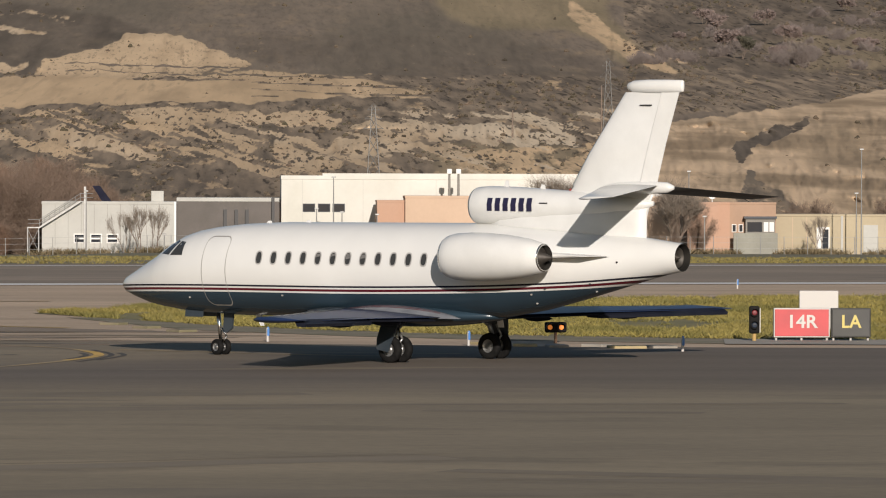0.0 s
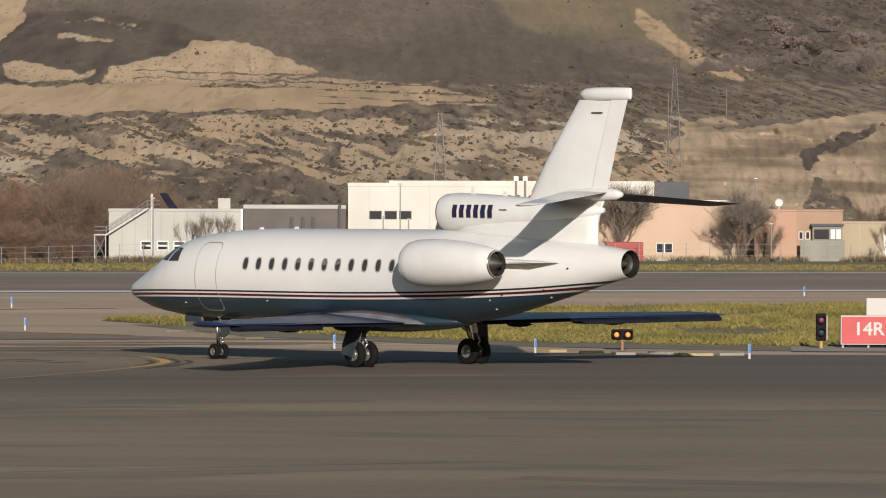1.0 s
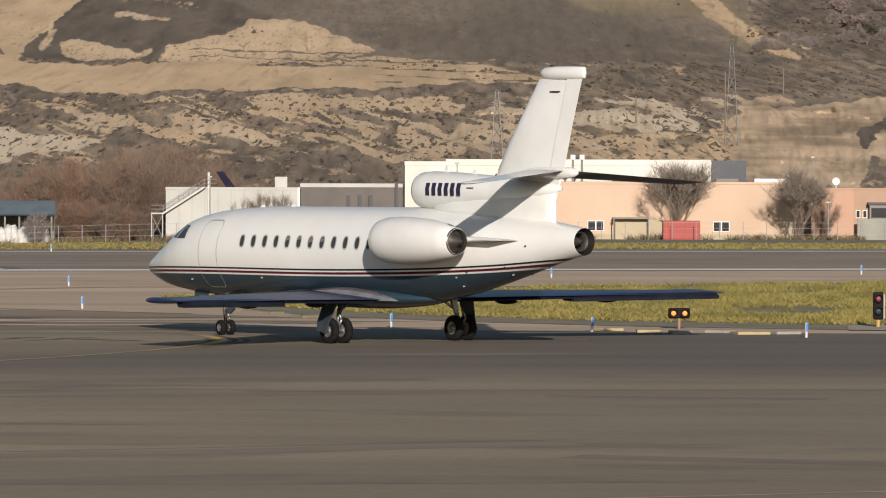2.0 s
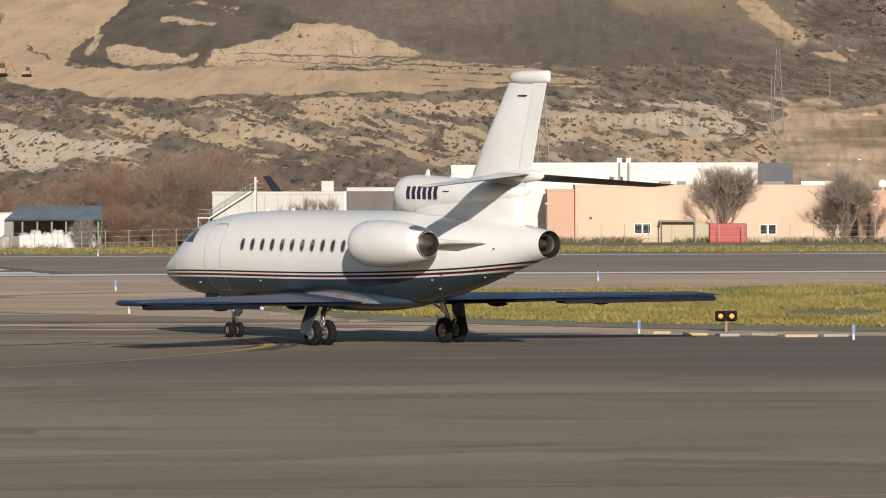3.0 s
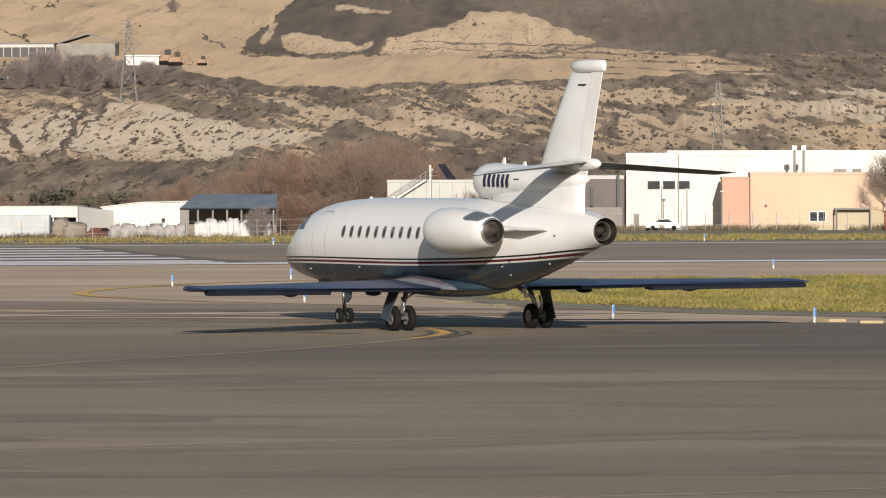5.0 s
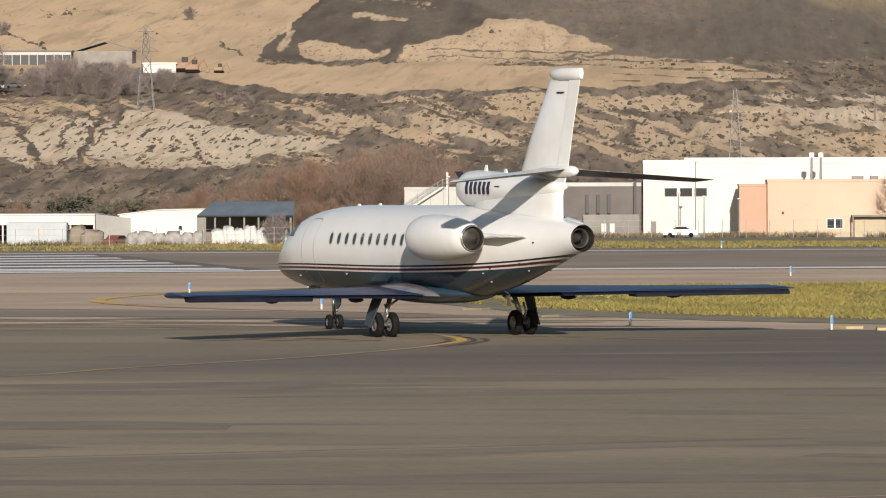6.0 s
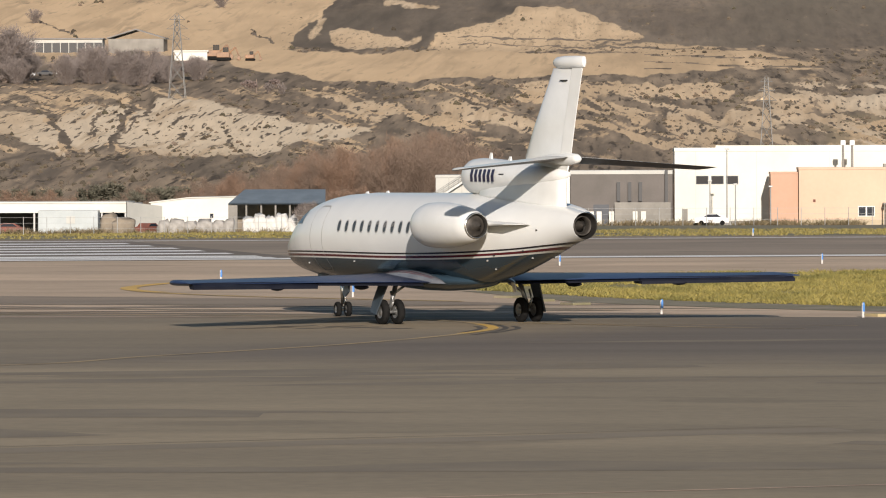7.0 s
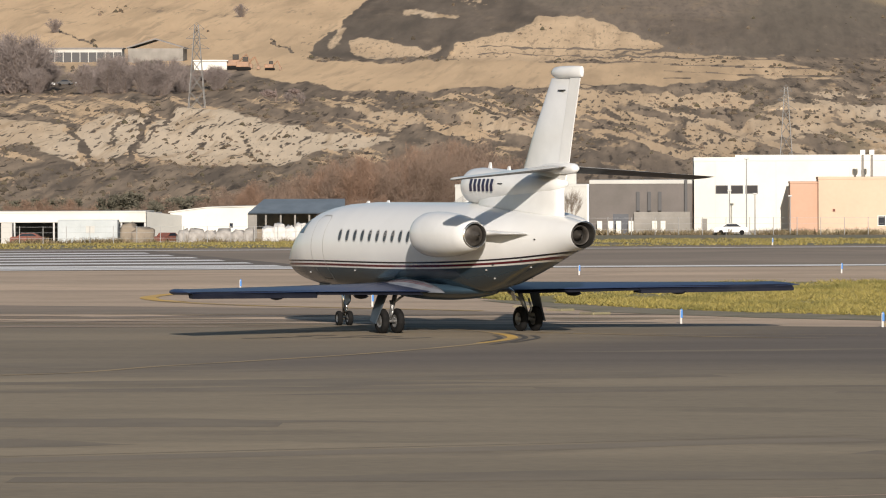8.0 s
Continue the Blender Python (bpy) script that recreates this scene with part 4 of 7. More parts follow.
    rn = n.new("ShaderNodeTexNoise")
    rn.inputs["Scale"].default_value, rn.inputs["Detail"].default_value = 0.16, 8
    l.new(rill.outputs[0], rn.inputs["Vector"])
    spur = mixed(ramped(rn.outputs[0], 0.38, 0.60), (0.36, 0.27, 0.18), (0.70, 0.52, 0.345))
    spur = mixed(noise_of(0.05, 6, 0.48, 0.72), spur, (0.40, 0.305, 0.205))
    earth = mixed(value("east"), earth, spur)
    out = mixed(gap, scrub, earth)
    l.new(out, bs.inputs["Base Color"])
    relief = n.new("ShaderNodeBump")
    relief.inputs["Strength"].default_value, relief.inputs["Distance"].default_value = 0.42, 1.6
    l.new(noise_of(0.16, 7, 0.2, 0.8, (1.0, 0.05, 0.7)), relief.inputs["Height"])
    l.new(relief.outputs[0], bs.inputs["Normal"])
    return m


def fbm(px, py, octaves=5, seed=0, ridged=False):
    """Value noise on a lattice, in numpy."""
    out, amp, tot = np.zeros_like(px), 1.0, 0.0
    for o in range(octaves):
        rng = np.random.RandomState(seed * 31 + o)
        tab = rng.rand(256, 256)
        fx, fy = px * 2 ** o, py * 2 ** o
        ix, iy = np.floor(fx).astype(int), np.floor(fy).astype(int)
        tx, ty = fx - ix, fy - iy
        tx, ty = tx * tx * (3 - 2 * tx), ty * ty * (3 - 2 * ty)
        g = lambda i, j: tab[i % 256, j % 256]
        v = (g(ix, iy) * (1 - tx) + g(ix + 1, iy) * tx) * (1 - ty) + (g(ix, iy + 1) * (1 - tx) + g(ix + 1, iy + 1) * tx) * ty
        out += amp * (1 - abs(2 * v - 1) if ridged else v)
        tot += amp
        amp *= 0.55
    return out / tot


def hill():
    nb, nr = 1100, 300
    b, e = np.meshgrid(np.linspace(-1600, 1550, nb), np.linspace(-130, 430, nr))
    # the outlines are warped so that their rims are ragged
    n1, n2 = fbm(b / 36, e / 14, 5, 1) - 0.5, fbm(b / 30, e / 11, 5, 2) - 0.5
    bare, pale = np.zeros_like(b), np.zeros_like(b)
    rough = fbm(b / 34, e / 9, 5, 3)
    step = e.copy()
    def within(pts, px, py):
        inside = np.zeros(b.shape, bool)
        for (ax, ay), (cx, cy) in zip(pts, pts[1:] + pts[:1]):
            if ay != cy:
                inside ^= ((ay > py) != (cy > py)) & (px < (cx - ax) * (py - ay) / (cy - ay) + ax)
        return inside

    thick = np.zeros_like(b)
    for cover, ragged, pts in DARKS:
        k = cover * within(pts, b + 4.0 * ragged * n1, e + 2.2 * ragged * n2)
        for _ in range(5):
            k[1:-1, 1:-1] = (k[1:-1, 1:-1] + k[:-2, 1:-1] + k[2:, 1:-1] + k[1:-1, :-2] + k[1:-1, 2:]) / 5
        thick = np.maximum(thick, k)
    olive = np.zeros_like(b)
    for cover, ragged, pts in MEADOWS:
        k = cover * within(pts, b + 4.0 * ragged * n1, e + 2.2 * ragged * n2)
        for _ in range(9):
            k[1:-1, 1:-1] = (k[1:-1, 1:-1] + k[:-2, 1:-1] + k[2:, 1:-1] + k[1:-1, :-2] + k[1:-1, 2:]) / 5
        olive = np.maximum(olive, k)
    for cover, pa, ragged, steep, pts in MOUND + FIELDS + LEDGES + BANDS + EAST + CLIFFS + WEST:
        px, py = b + 4.0 * ragged * n1, e + 2.2 * ragged * n2
        k = cover * within(pts, px, py)
        for _ in range(2):
            k[1:-1, 1:-1] = (k[1:-1, 1:-1] * 2 + k[:-2, 1:-1] + k[2:, 1:-1] + k[1:-1, :-2] + k[1:-1, 2:]) / 6
        if ragged > 11:
            k = k * np.clip((rough - 0.34) / 0.08, 0.15, 1)
        pale = np.where(k > bare, pa, pale)
        bare = np.maximum(bare, k)
        if steep:                                   # cut faces stand steeper than the slope
            w = k.copy()
            for _ in range(6):
                w[1:-1, 1:-1] = (w[1:-1, 1:-1] + w[:-2, 1:-1] + w[2:, 1:-1] + w[1:-1, :-2] + w[1:-1, 2:]) / 5
            ce = sum(p[1] for p in pts) / len(pts)
            step = step * (1 - w) + w * (ce + (1 - steep) * (e - ce))
    # slanting ledges worn bare all over the lower slope
    ledge = fbm((b + 1.3 * e) / 62, (e + 0.22 * b) / 10, 5, 14)
    zone = np.clip((e + 5) / 20, 0, 1) * np.clip((132 - e) / 12, 0, 1) * np.clip((720 - b) / 60, 0, 1)
    worn = 0.8 * np.clip((ledge - 0.565) / 0.04, 0, 1) * zone * (1 - 0.7 * thick)
    pale = np.where(worn > bare, np.clip(0.4 + 0.002 * b, 0.1, 0.9), pale)
    bare = np.maximum(bare, worn)
    for cb, ce, rb, re, sl in HOLLOWS:
        q = ((b + 40 * n1 - cb - (sl * (e - ce) if rb < 15 else 0)) / rb) ** 2 + ((e + 20 * n2 - ce + (sl * (b + 40 * n1 - cb) if rb >= 15 else 0)) / re) ** 2
        bare *= 1 - np.clip((1.0 - q) / 0.3, 0, 1)
        thick = np.maximum(thick, np.clip((1.0 - q) / 0.3, 0, 1))
    # scrub lines along the terraces
    bare *= 1 - 0.3 * (np.abs(e - 262 + 0.01 * b + 10 * n2) < 5) * (b < -620)
    terrace = (np.abs(((e + 0.02 * b + 6 * fbm(b / 90, e / 60, 3, 8)) % 13) - 6.5) < 1.3) & (e > np.where(b > 0, 146, 178)) & (e < 208) & (b > -330) & (b < 420)
    low = (np.abs(e - 127 - 0.008 * b + 5 * (fbm(b / 25, e * 0, 4, 9) - 0.5)) < 3.0) & (b < 300)
    bare = np.where(terrace | low, bare * 0.12, bare)
    speck = fbm(b / 5, e / 3, 3, 10)
    smooth_slope = (b > 640) & (e < 125) | (e > 186) & (b > -640) & (b < 660)
    fields = (((e > 128) & (e < 182) | (b < -600) & (e > 165)) & (bare > 0.8)) | (b > 700) & (bare > 0.5) & (e < 200)
    spotted = 1.0 * ((e < 128) & (b < 640) | (e > 182) & (e < 245) & (b > -640) & (b < 60)) * np.clip(1.2 - np.abs(e - 60) / 200, 0.35, 1)
    bare = bare + 0.35 * np.clip((rough - 0.58) / 0.1, 0, 1) * (1 - bare) * (e < 190)
    y = np.interp(step, *RISE)
    z = EYE_HEIGHT + e * y / 10000
    z += 2.2 * (fbm(b / 160, e / 60, 4, 4) - 0.5)
    gully = fbm(b / 40 + 0.5 * e / 45, e / 40, 4, 5, True)
    flat = np.clip(np.abs(e - 156) / 20 - 0.6, 0.06, 1) * np.clip(np.abs(e - 40) / 30 + 0.6, 0, 1)
    z += (gully - 0.6) * 1.5 * flat
    flute = fbm(b / 13, e / 55, 3, 20) - 0.5
    y = y + 9 * flute * np.clip(bare, 0, 1) * (e < 130)
    y = y - (16 + 22 * (b > 640)) * (fbm(b / 90 + 0.9 * e / 60 * (b > 640), e / 40, 5, 6, True) - 0.6) * flat
    x = b * y / 10000
    co = np.stack([x, y, z], -1).reshape(-1, 3)
    idx = np.arange(nb * nr).reshape(nr, nb)
    fa = np.stack([idx[:-1, :-1], idx[:-1, 1:], idx[1:, 1:], idx[1:, :-1]], -1).reshape(-1, 4)
    me = bpy.data.meshes.new("hill")
    me.from_pydata(co, [], fa.tolist())
    for name, v in (("bare", bare), ("pale", pale), ("thick", thick), ("spotted", spotted), ("rough", 1.0 - 0.85 * smooth_slope), ("olive", olive), ("east", 1.0 * np.clip((b - 620) / 30, 0, 1) * (e < 172))):
        me.attributes.new(name, "FLOAT", "POINT").data.foreach_set("value", v.astype(np.float32).ravel())
    me.materials.append(hill_material())
    for p in me.polygons:
        p.use_smooth = True
    hill_ob = tagged(new("hillside", me), "eroded tan hillside with dark scrub and bare earth", "hill", kind="structure")

    # scrub: low rounded clumps, thick on the dark slopes, sparse on bare earth
    rng = np.random.RandomState(7)
    SHRUBS = 12000
    pick = rng.randint(0, nb * nr, 90000)
    keep = rng.rand(90000) < np.clip(0.8 - 0.35 * bare.ravel()[pick], 0.1, 1) * (0.04 + 0.96 * (fbm(b / 60, e / 18, 4, 12) > 0.53)).ravel()[pick] * np.where(fields.ravel()[pick], 0.02, np.where(smooth_slope.ravel()[pick], 0.035, 1))
    pick = pick[keep][:SHRUBS]
    dome = np.array([(math.cos(a) * r, math.sin(a) * r, h) for h, r, k in ((0.0, 0.8, 6), (0.5, 1.0, 6), (0.95, 0.55, 6)) for a in (i * math.tau / k + h for i in range(k))] + [(0, 0, 1.15)])
    tri = [(6 * r + i, 6 * r + (i + 1) % 6, 6 * r + 6 + (i + 1) % 6, 6 * r + 6 + i) for r in range(2) for i in range(6)]
    top = [(12 + i, 12 + (i + 1) % 6, 18, 18) for i in range(6)]
    size = 0.25 + 0.75 * rng.rand(len(pick)) ** 3.0
    size *= np.interp(e.ravel()[pick], [0, 100, 200, 330], [0.75, 0.9, 1.1, 1.5])
    size *= 0.8
    pts = dome[None] * size[:, None, None] * np.stack([0.7 + 0.6 * rng.rand(len(pick)), 0.7 + 0.5 * rng.rand(len(pick)), 0.85 + 0.5 * rng.rand(len(pick))], -1)[:, None, :]
    pts *= 0.75 + 0.5 * rng.rand(*pts.shape)
    pts += co[pick][:, None, :] - np.array([0, 0, 0.15])
    faces = [[a + 19 * k for a in f] for k in range(len(pick)) for f in tri] + [[a + 19 * k for a in f[:3]] for k in range(len(pick)) for f in top]
    sm = bpy.data.meshes.new("hill_scrub")
    sm.from_pydata(pts.reshape(-1, 3), [], faces)
    sm.materials.append(SCRUB)
    tagged(new("hill_scrub", sm), "dark olive-brown scrub bushes on the hillside", "bushes", kind="stuff")
    return co.reshape(nr, nb, 3), b, e


def island_material(name, tones, rough=0.95, patch=None):
    """Each loose piece takes one of several tones."""
    m = bpy.data.materials.new(name)
    m.use_nodes = True
    n, l = m.node_tree.nodes, m.node_tree.links
    g = n.new("ShaderNodeNewGeometry")
    r = n.new("ShaderNodeValToRGB")
    e = r.color_ramp.elements
    e[0].position, e[0].color = 0, (*tones[0], 1)
    e[1].position, e[1].color = 1, (*tones[-1], 1)
    for i, c in enumerate(tones[1:-1]):
        q = e.new((i + 1) / (len(tones) - 1))
        q.color = (*c, 1)
    l.new(g.outputs["Random Per Island"], r.inputs[0])
    out = r.outputs[0]
    if patch:                                 # whole patches take another tone
        co, mp, no = n.new("ShaderNodeTexCoord"), n.new("ShaderNodeMapping"), n.new("ShaderNodeTexNoise")
        mp.inputs["Scale"].default_value = (1.0, 0.35, 1.0)
        l.new(co.outputs["Object"], mp.inputs[0])
        l.new(mp.outputs[0], no.inputs["Vector"])
        no.inputs["Scale"].default_value, no.inputs["Detail"].default_value = 0.35, 5
        f, mx = n.new("ShaderNodeMapRange"), n.new("ShaderNodeMix")
        f.inputs[1].default_value, f.inputs[2].default_value, f.inputs[4].default_value = 0.46, 0.62, 0.8
        l.new(no.outputs[0], f.inputs[0])
        mx.data_type = "RGBA"
        mx.inputs[7].default_value = (*patch, 1)
        l.new(f.outputs[0], mx.inputs[0])
        l.new(out, mx.inputs[6])
        out = mx.outputs[2]
    l.new(out, n["Principled BSDF"].inputs["Base Color"])
    n["Principled BSDF"].inputs["Roughness"].default_value = rough
    n["Principled BSDF"].inputs["Specular IOR Level"].default_value = 0.1
    return m


SCRUB = island_material("scrub leaves", [(0.06, 0.05, 0.038), (0.09, 0.075, 0.055), (0.13, 0.10, 0.072), (0.085, 0.075, 0.05), (0.17, 0.13, 0.10)])
HILL_CO, HILL_B, HILL_E = hill()


def on_hill(bearing, rise):
    """The place on the hillside at a bearing and rise."""
    i = int(np.argmin(np.abs(HILL_E[:, 0] - rise)))
    j = int(np.argmin(np.abs(HILL_B[0] - bearing)))
    return Vector(HILL_CO[i, j])


# ---- trees without leaves: a trunk that forks into limbs, and a haze of twigs ----
BARK = material("grey-brown bark", (0.15, 0.113, 0.088), 0.95, second=(0.20, 0.153, 0.12), scale=2.0)
TWIGS = island_material("bare twigs", [(0.165, 0.118, 0.09), (0.195, 0.142, 0.108), (0.235, 0.172, 0.13), (0.145, 0.105, 0.08)])
TWIGS_RED = island_material("reddish twigs", [(0.215, 0.142, 0.10), (0.26, 0.172, 0.122), (0.185, 0.12, 0.085)])
TWIGS_LILAC = island_material("lilac-grey twigs", [(0.185, 0.155, 0.14), (0.23, 0.195, 0.178), (0.27, 0.23, 0.21)])
TWIGS_GREY = island_material("grey twigs", [(0.16, 0.135, 0.108), (0.22, 0.185, 0.15), (0.27, 0.23, 0.19)])
TWIGS_GREEN = island_material("grey-green leaves", [(0.085, 0.082, 0.06), (0.11, 0.104, 0.078), (0.14, 0.128, 0.098)])
BLOSSOM = island_material("pale pink blossom", [(0.22, 0.175, 0.16), (0.29, 0.23, 0.21), (0.17, 0.135, 0.12)])


def tree_meshes(name, height, spread, seed, twigs, twig_mat, low=0.18, twig_len=1.0, twig_wide=0.03, stems=3, depth0=4, foot=0.3, up=0.0):
    """Trunk and crown meshes of one bare tree."""
    rng = random.Random(seed)
    trunk = bmesh.new()
    tips = []

    def grow(p, d, length, r, depth):
        q = p + d * length
        tube(trunk, p, q, r, r * 0.68, 5, cap=False)
        if depth == 0:
            tips.append((p, q))
            return
        if depth <= 2 or stems > 4:
            tips.append((p, q))
        for _ in range(3 if depth > 1 else 2):
            n = (d + Vector((rng.uniform(-1, 1) * spread, rng.uniform(-1, 1) * spread, rng.uniform(-0.15, 0.55)))).normalized()
            grow(q, n, length * rng.uniform(0.6, 0.85), r * 0.6, depth - 1)

    for k in range(stems):
        d = Vector((rng.uniform(-0.35, 0.35) * (1 + spread), rng.uniform(-0.35, 0.35) * (1 + spread), 1)).normalized()
        grow(Vector((rng.uniform(-foot, foot), rng.uniform(-foot, foot), -0.3)), d, height * (low + 0.1), height * 0.009, depth0)
    top = max(q.z for _, q in tips)
    vs, fs = [], []
    for _ in range(twigs):
        p, q = rng.choice(tips)
        a = p.lerp(q, rng.uniform(0.1, 1.0))
        d = ((q - p).normalized() * 0.2 + Vector((rng.uniform(-1, 1), rng.uniform(-1, 1), rng.uniform(-0.3, 1.0) + up))).normalized() * twig_len * rng.uniform(0.5, 1.3)
        w = d.cross(Vector((rng.uniform(-1, 1), rng.uniform(-1, 1), rng.uniform(-1, 1)))).normalized() * twig_wide
        i = len(vs)
        vs += [a - w, a + w, a + d + w * 0.3]
        fs.append((i, i + 1, i + 2))
    me = bpy.data.meshes.new(name + "_crown")
    k = height / top
    me.from_pydata([tuple(v * k) for v in vs], [], fs)
    me.materials.append(twig_mat)
    tm = bpy.data.meshes.new(name + "_trunk")
    bmesh.ops.scale(trunk, vec=(k, k, k), verts=trunk.verts)
    trunk.to_mesh(tm)
    trunk.free()
    tm.materials.append(BARK)
    return tm, me


def broom_meshes(name, height, seed, stems, twigs, twig_mat, flare=0.28, twig_len=0.8, twig_wide=0.012):
    """A leafless tree like a broom: limbs that rise from one foot and part, each with fine twigs."""
    rng = random.Random(seed)
    trunk, vs, fs = bmesh.new(), [], []
    limbs = []
    for k in range(stems):
        turn, out = rng.uniform(0, math.tau), flare * height * math.sqrt(rng.uniform(0.03, 1.0))
        top = height * rng.uniform(0.72, 1.0) * (1.0 - 0.35 * (out / (flare * height)) ** 2)
        foot = Vector((rng.uniform(-0.3, 0.3), rng.uniform(-0.3, 0.3), -0.3))
        pts = [foot + Vector((math.cos(turn + 0.5 * t) * out * t ** 1.3, math.sin(turn + 0.5 * t) * out * t ** 1.3, (top + 0.3) * t)) for t in (0, 0.25, 0.5, 0.75, 1.0)]
        for i, (a, b) in enumerate(zip(pts, pts[1:])):
            tube(trunk, a, b, 0.075 * (1 - 0.22 * i), 0.075 * (0.78 - 0.22 * i) + 0.006, 4, cap=False)
        limbs.append(pts)
    for _ in range(twigs):
        pts = rng.choice(limbs)
        t = 4 * (0.12 + 0.88 * rng.random() ** 0.75)
        i = min(3, int(t))
        d0 = (pts[i + 1] - pts[i]).normalized()
        a = pts[i].lerp(pts[i + 1], t - i) + Vector((rng.gauss(0, 0.3), rng.gauss(0, 0.3), rng.gauss(0, 0.2)))
        d = (d0 * 0.55 + Vector((rng.gauss(0, 0.5), rng.gauss(0, 0.5), rng.gauss(0.15, 0.4)))).normalized() * twig_len * rng.uniform(0.35, 1.3)
        w = d.cross(Vector((rng.uniform(-1, 1), rng.uniform(-1, 1), rng.uniform(-1, 1)))).normalized() * twig_wide
        k = len(vs)
        vs += [a - w, a + w, a + d + w * 0.3]
        fs.append((k, k + 1, k + 2))
    me = bpy.data.meshes.new(name + "_crown")
    me.from_pydata([tuple(v) for v in vs], [], fs)
    me.materials.append(twig_mat)
    tm = bpy.data.meshes.new(name + "_trunk")
    trunk.to_mesh(tm)
    trunk.free()
    tm.materials.append(BARK)
    return tm, me


def plant(name, meshes, place, scale, turn, label, group=""):
    t = thing(name, Matrix.Translation(place) @ Matrix.Rotation(turn, 4, "Z"), label, "tree", group)
    for part_name, me in zip(("trunk", "crown"), meshes):
        ob = new(part_name, me)
        ob.parent = t
        ob.scale = scale
    return t


BROWN_TREES = [broom_meshes("brown_tree", 10.0, k, n, 15000, TWIGS if k % 3 else TWIGS_RED, flare) for k, n, flare in ((1, 16, 0.24), (2, 20, 0.32), (3, 13, 0.2), (4, 18, 0.28), (5, 15, 0.36), (6, 20, 0.26))]
FAN_TREES = [tree_meshes("fan_tree", 7.2, 0.8, k, 4200, TWIGS_GREY, low=0.16, twig_len=1.2, twig_wide=0.012, stems=5, depth0=4, foot=0.15, up=0.3) for k in (41, 42)]
SPARSE_TREES = [tree_meshes("sparse_tree", 6.0, 0.35, k, 900, TWIGS_GREY, low=0.2, twig_len=1.0, twig_wide=0.012, stems=3, depth0=3, foot=0.5, up=0.6) for k in (51, 52)]
GREY_TREES = [broom_meshes("grey_tree", 6.0, k, 15, 8000, TWIGS_LILAC, 0.45, 0.7, 0.018) for k in (11, 12)]
GREEN_TREES = [tree_meshes("green_tree", 6.0, 0.5, k, 4500, TWIGS_GREEN, twig_len=0.5, twig_wide=0.10) for k in (21, 22)]
PINK_TREES = [tree_meshes("blossom_tree", 5.0, 0.6, k, 5200, BLOSSOM, low=0.14, twig_len=0.5, twig_wide=0.06) for k in (31, 32)]
rng = random.Random(5)
# the thicket at the foot of the hill: (bearing, distance, height of the crown tops)
for i in range(230):
    u = -1180 + 940 * i / 229 + rng.uniform(-14, 14)
    crest = float(np.interp(u, [-1180, -1000, -860, -700, -560, -430, -330, -230], [5.5, 6, 6.5, 8.5, 11.5, 14.0, 13.2, 8]))
    y = rng.uniform(748, 850)
    hgt = crest * rng.choice((rng.uniform(0.55, 0.8), rng.uniform(0.8, 1.08)))
    mesh = rng.choice(BROWN_TREES)
    green = u < -820 and rng.random() < 0.4
    s = hgt / (6.0 if green else 10.0)
    place = (u * y / 10000, y, level(u * y / 10000, y) - 0.2)
    plant("bare_tree", rng.choice(GREEN_TREES) if green else mesh, place, (s * (1.5 if green else rng.uniform(1.0, 1.5)), s * 1.2, s), rng.uniform(0, 6.28),
          "dull green scrub tree in the thicket" if green else "leafless reddish-brown tree in the thicket", "thicket at the hill's foot")
for i in range(46):
    u = rng.uniform(-240, 60) if i < 20 else rng.uniform(640, 1250)
    y = rng.uniform(760, 880)
    s = rng.uniform(0.5, 0.85) * (0.8 if i < 20 else 0.95)
    plant("bare_tree", rng.choice(BROWN_TREES), (u * y / 10000, y, level(u * y / 10000, y) - 0.2), (s * 1.3, s * 1.2, s), rng.uniform(0, 6.28), "leafless brown tree behind the halls", "trees behind the halls")
for i in range(150):
    u = -1180 + 960 * i / 149 + rng.uniform(-8, 8)
    y = rng.uniform(738, 752)
    s = rng.uniform(0.36, 0.62)
    plant("bare_bush", rng.choice(BROWN_TREES) if u > -700 or rng.random() < 0.4 else rng.choice(GREEN_TREES), (u * y / 10000, y, level(u * y / 10000, y) - 0.2), (s * 1.7, s * 1.5, s), rng.uniform(0, 6.28), "low leafless brown bush before the thicket", "thicket at the hill's foot")
# single trees among the buildings
for u, y, s, kind, label in ((535, 706, 1.32, FAN_TREES[0], "rounded leafless tree before the salmon building"), (748, 705, 1.2, FAN_TREES[1], "dense leafless grey-brown tree beside the salmon building"),
                             (796, 706, 1.05, BROWN_TREES[1], "reddish leafless bush-tree before the orange wall"), (1010, 708, 0.8, SPARSE_TREES[1], "small leafless tree by the cream wall"),
                             (-196, 706, 0.95, SPARSE_TREES[1], "thin leafless tree before the grey-white wall"), (-222, 707, 0.8, SPARSE_TREES[0], "thin leafless tree before the grey-white wall"), (-168, 706, 0.9, SPARSE_TREES[0], "thin leafless tree before the grey-white wall"),
                             (-598, 700, 0.7, GREY_TREES[0], "bare tree beside the tin-roofed shed")):
    s *= 0.62 if kind is BROWN_TREES[1] else 1.0
    plant("bare_tree", kind, (u * y / 10000, y, level(u * y / 10000, y) - 0.1), (s, s, s), u, label)
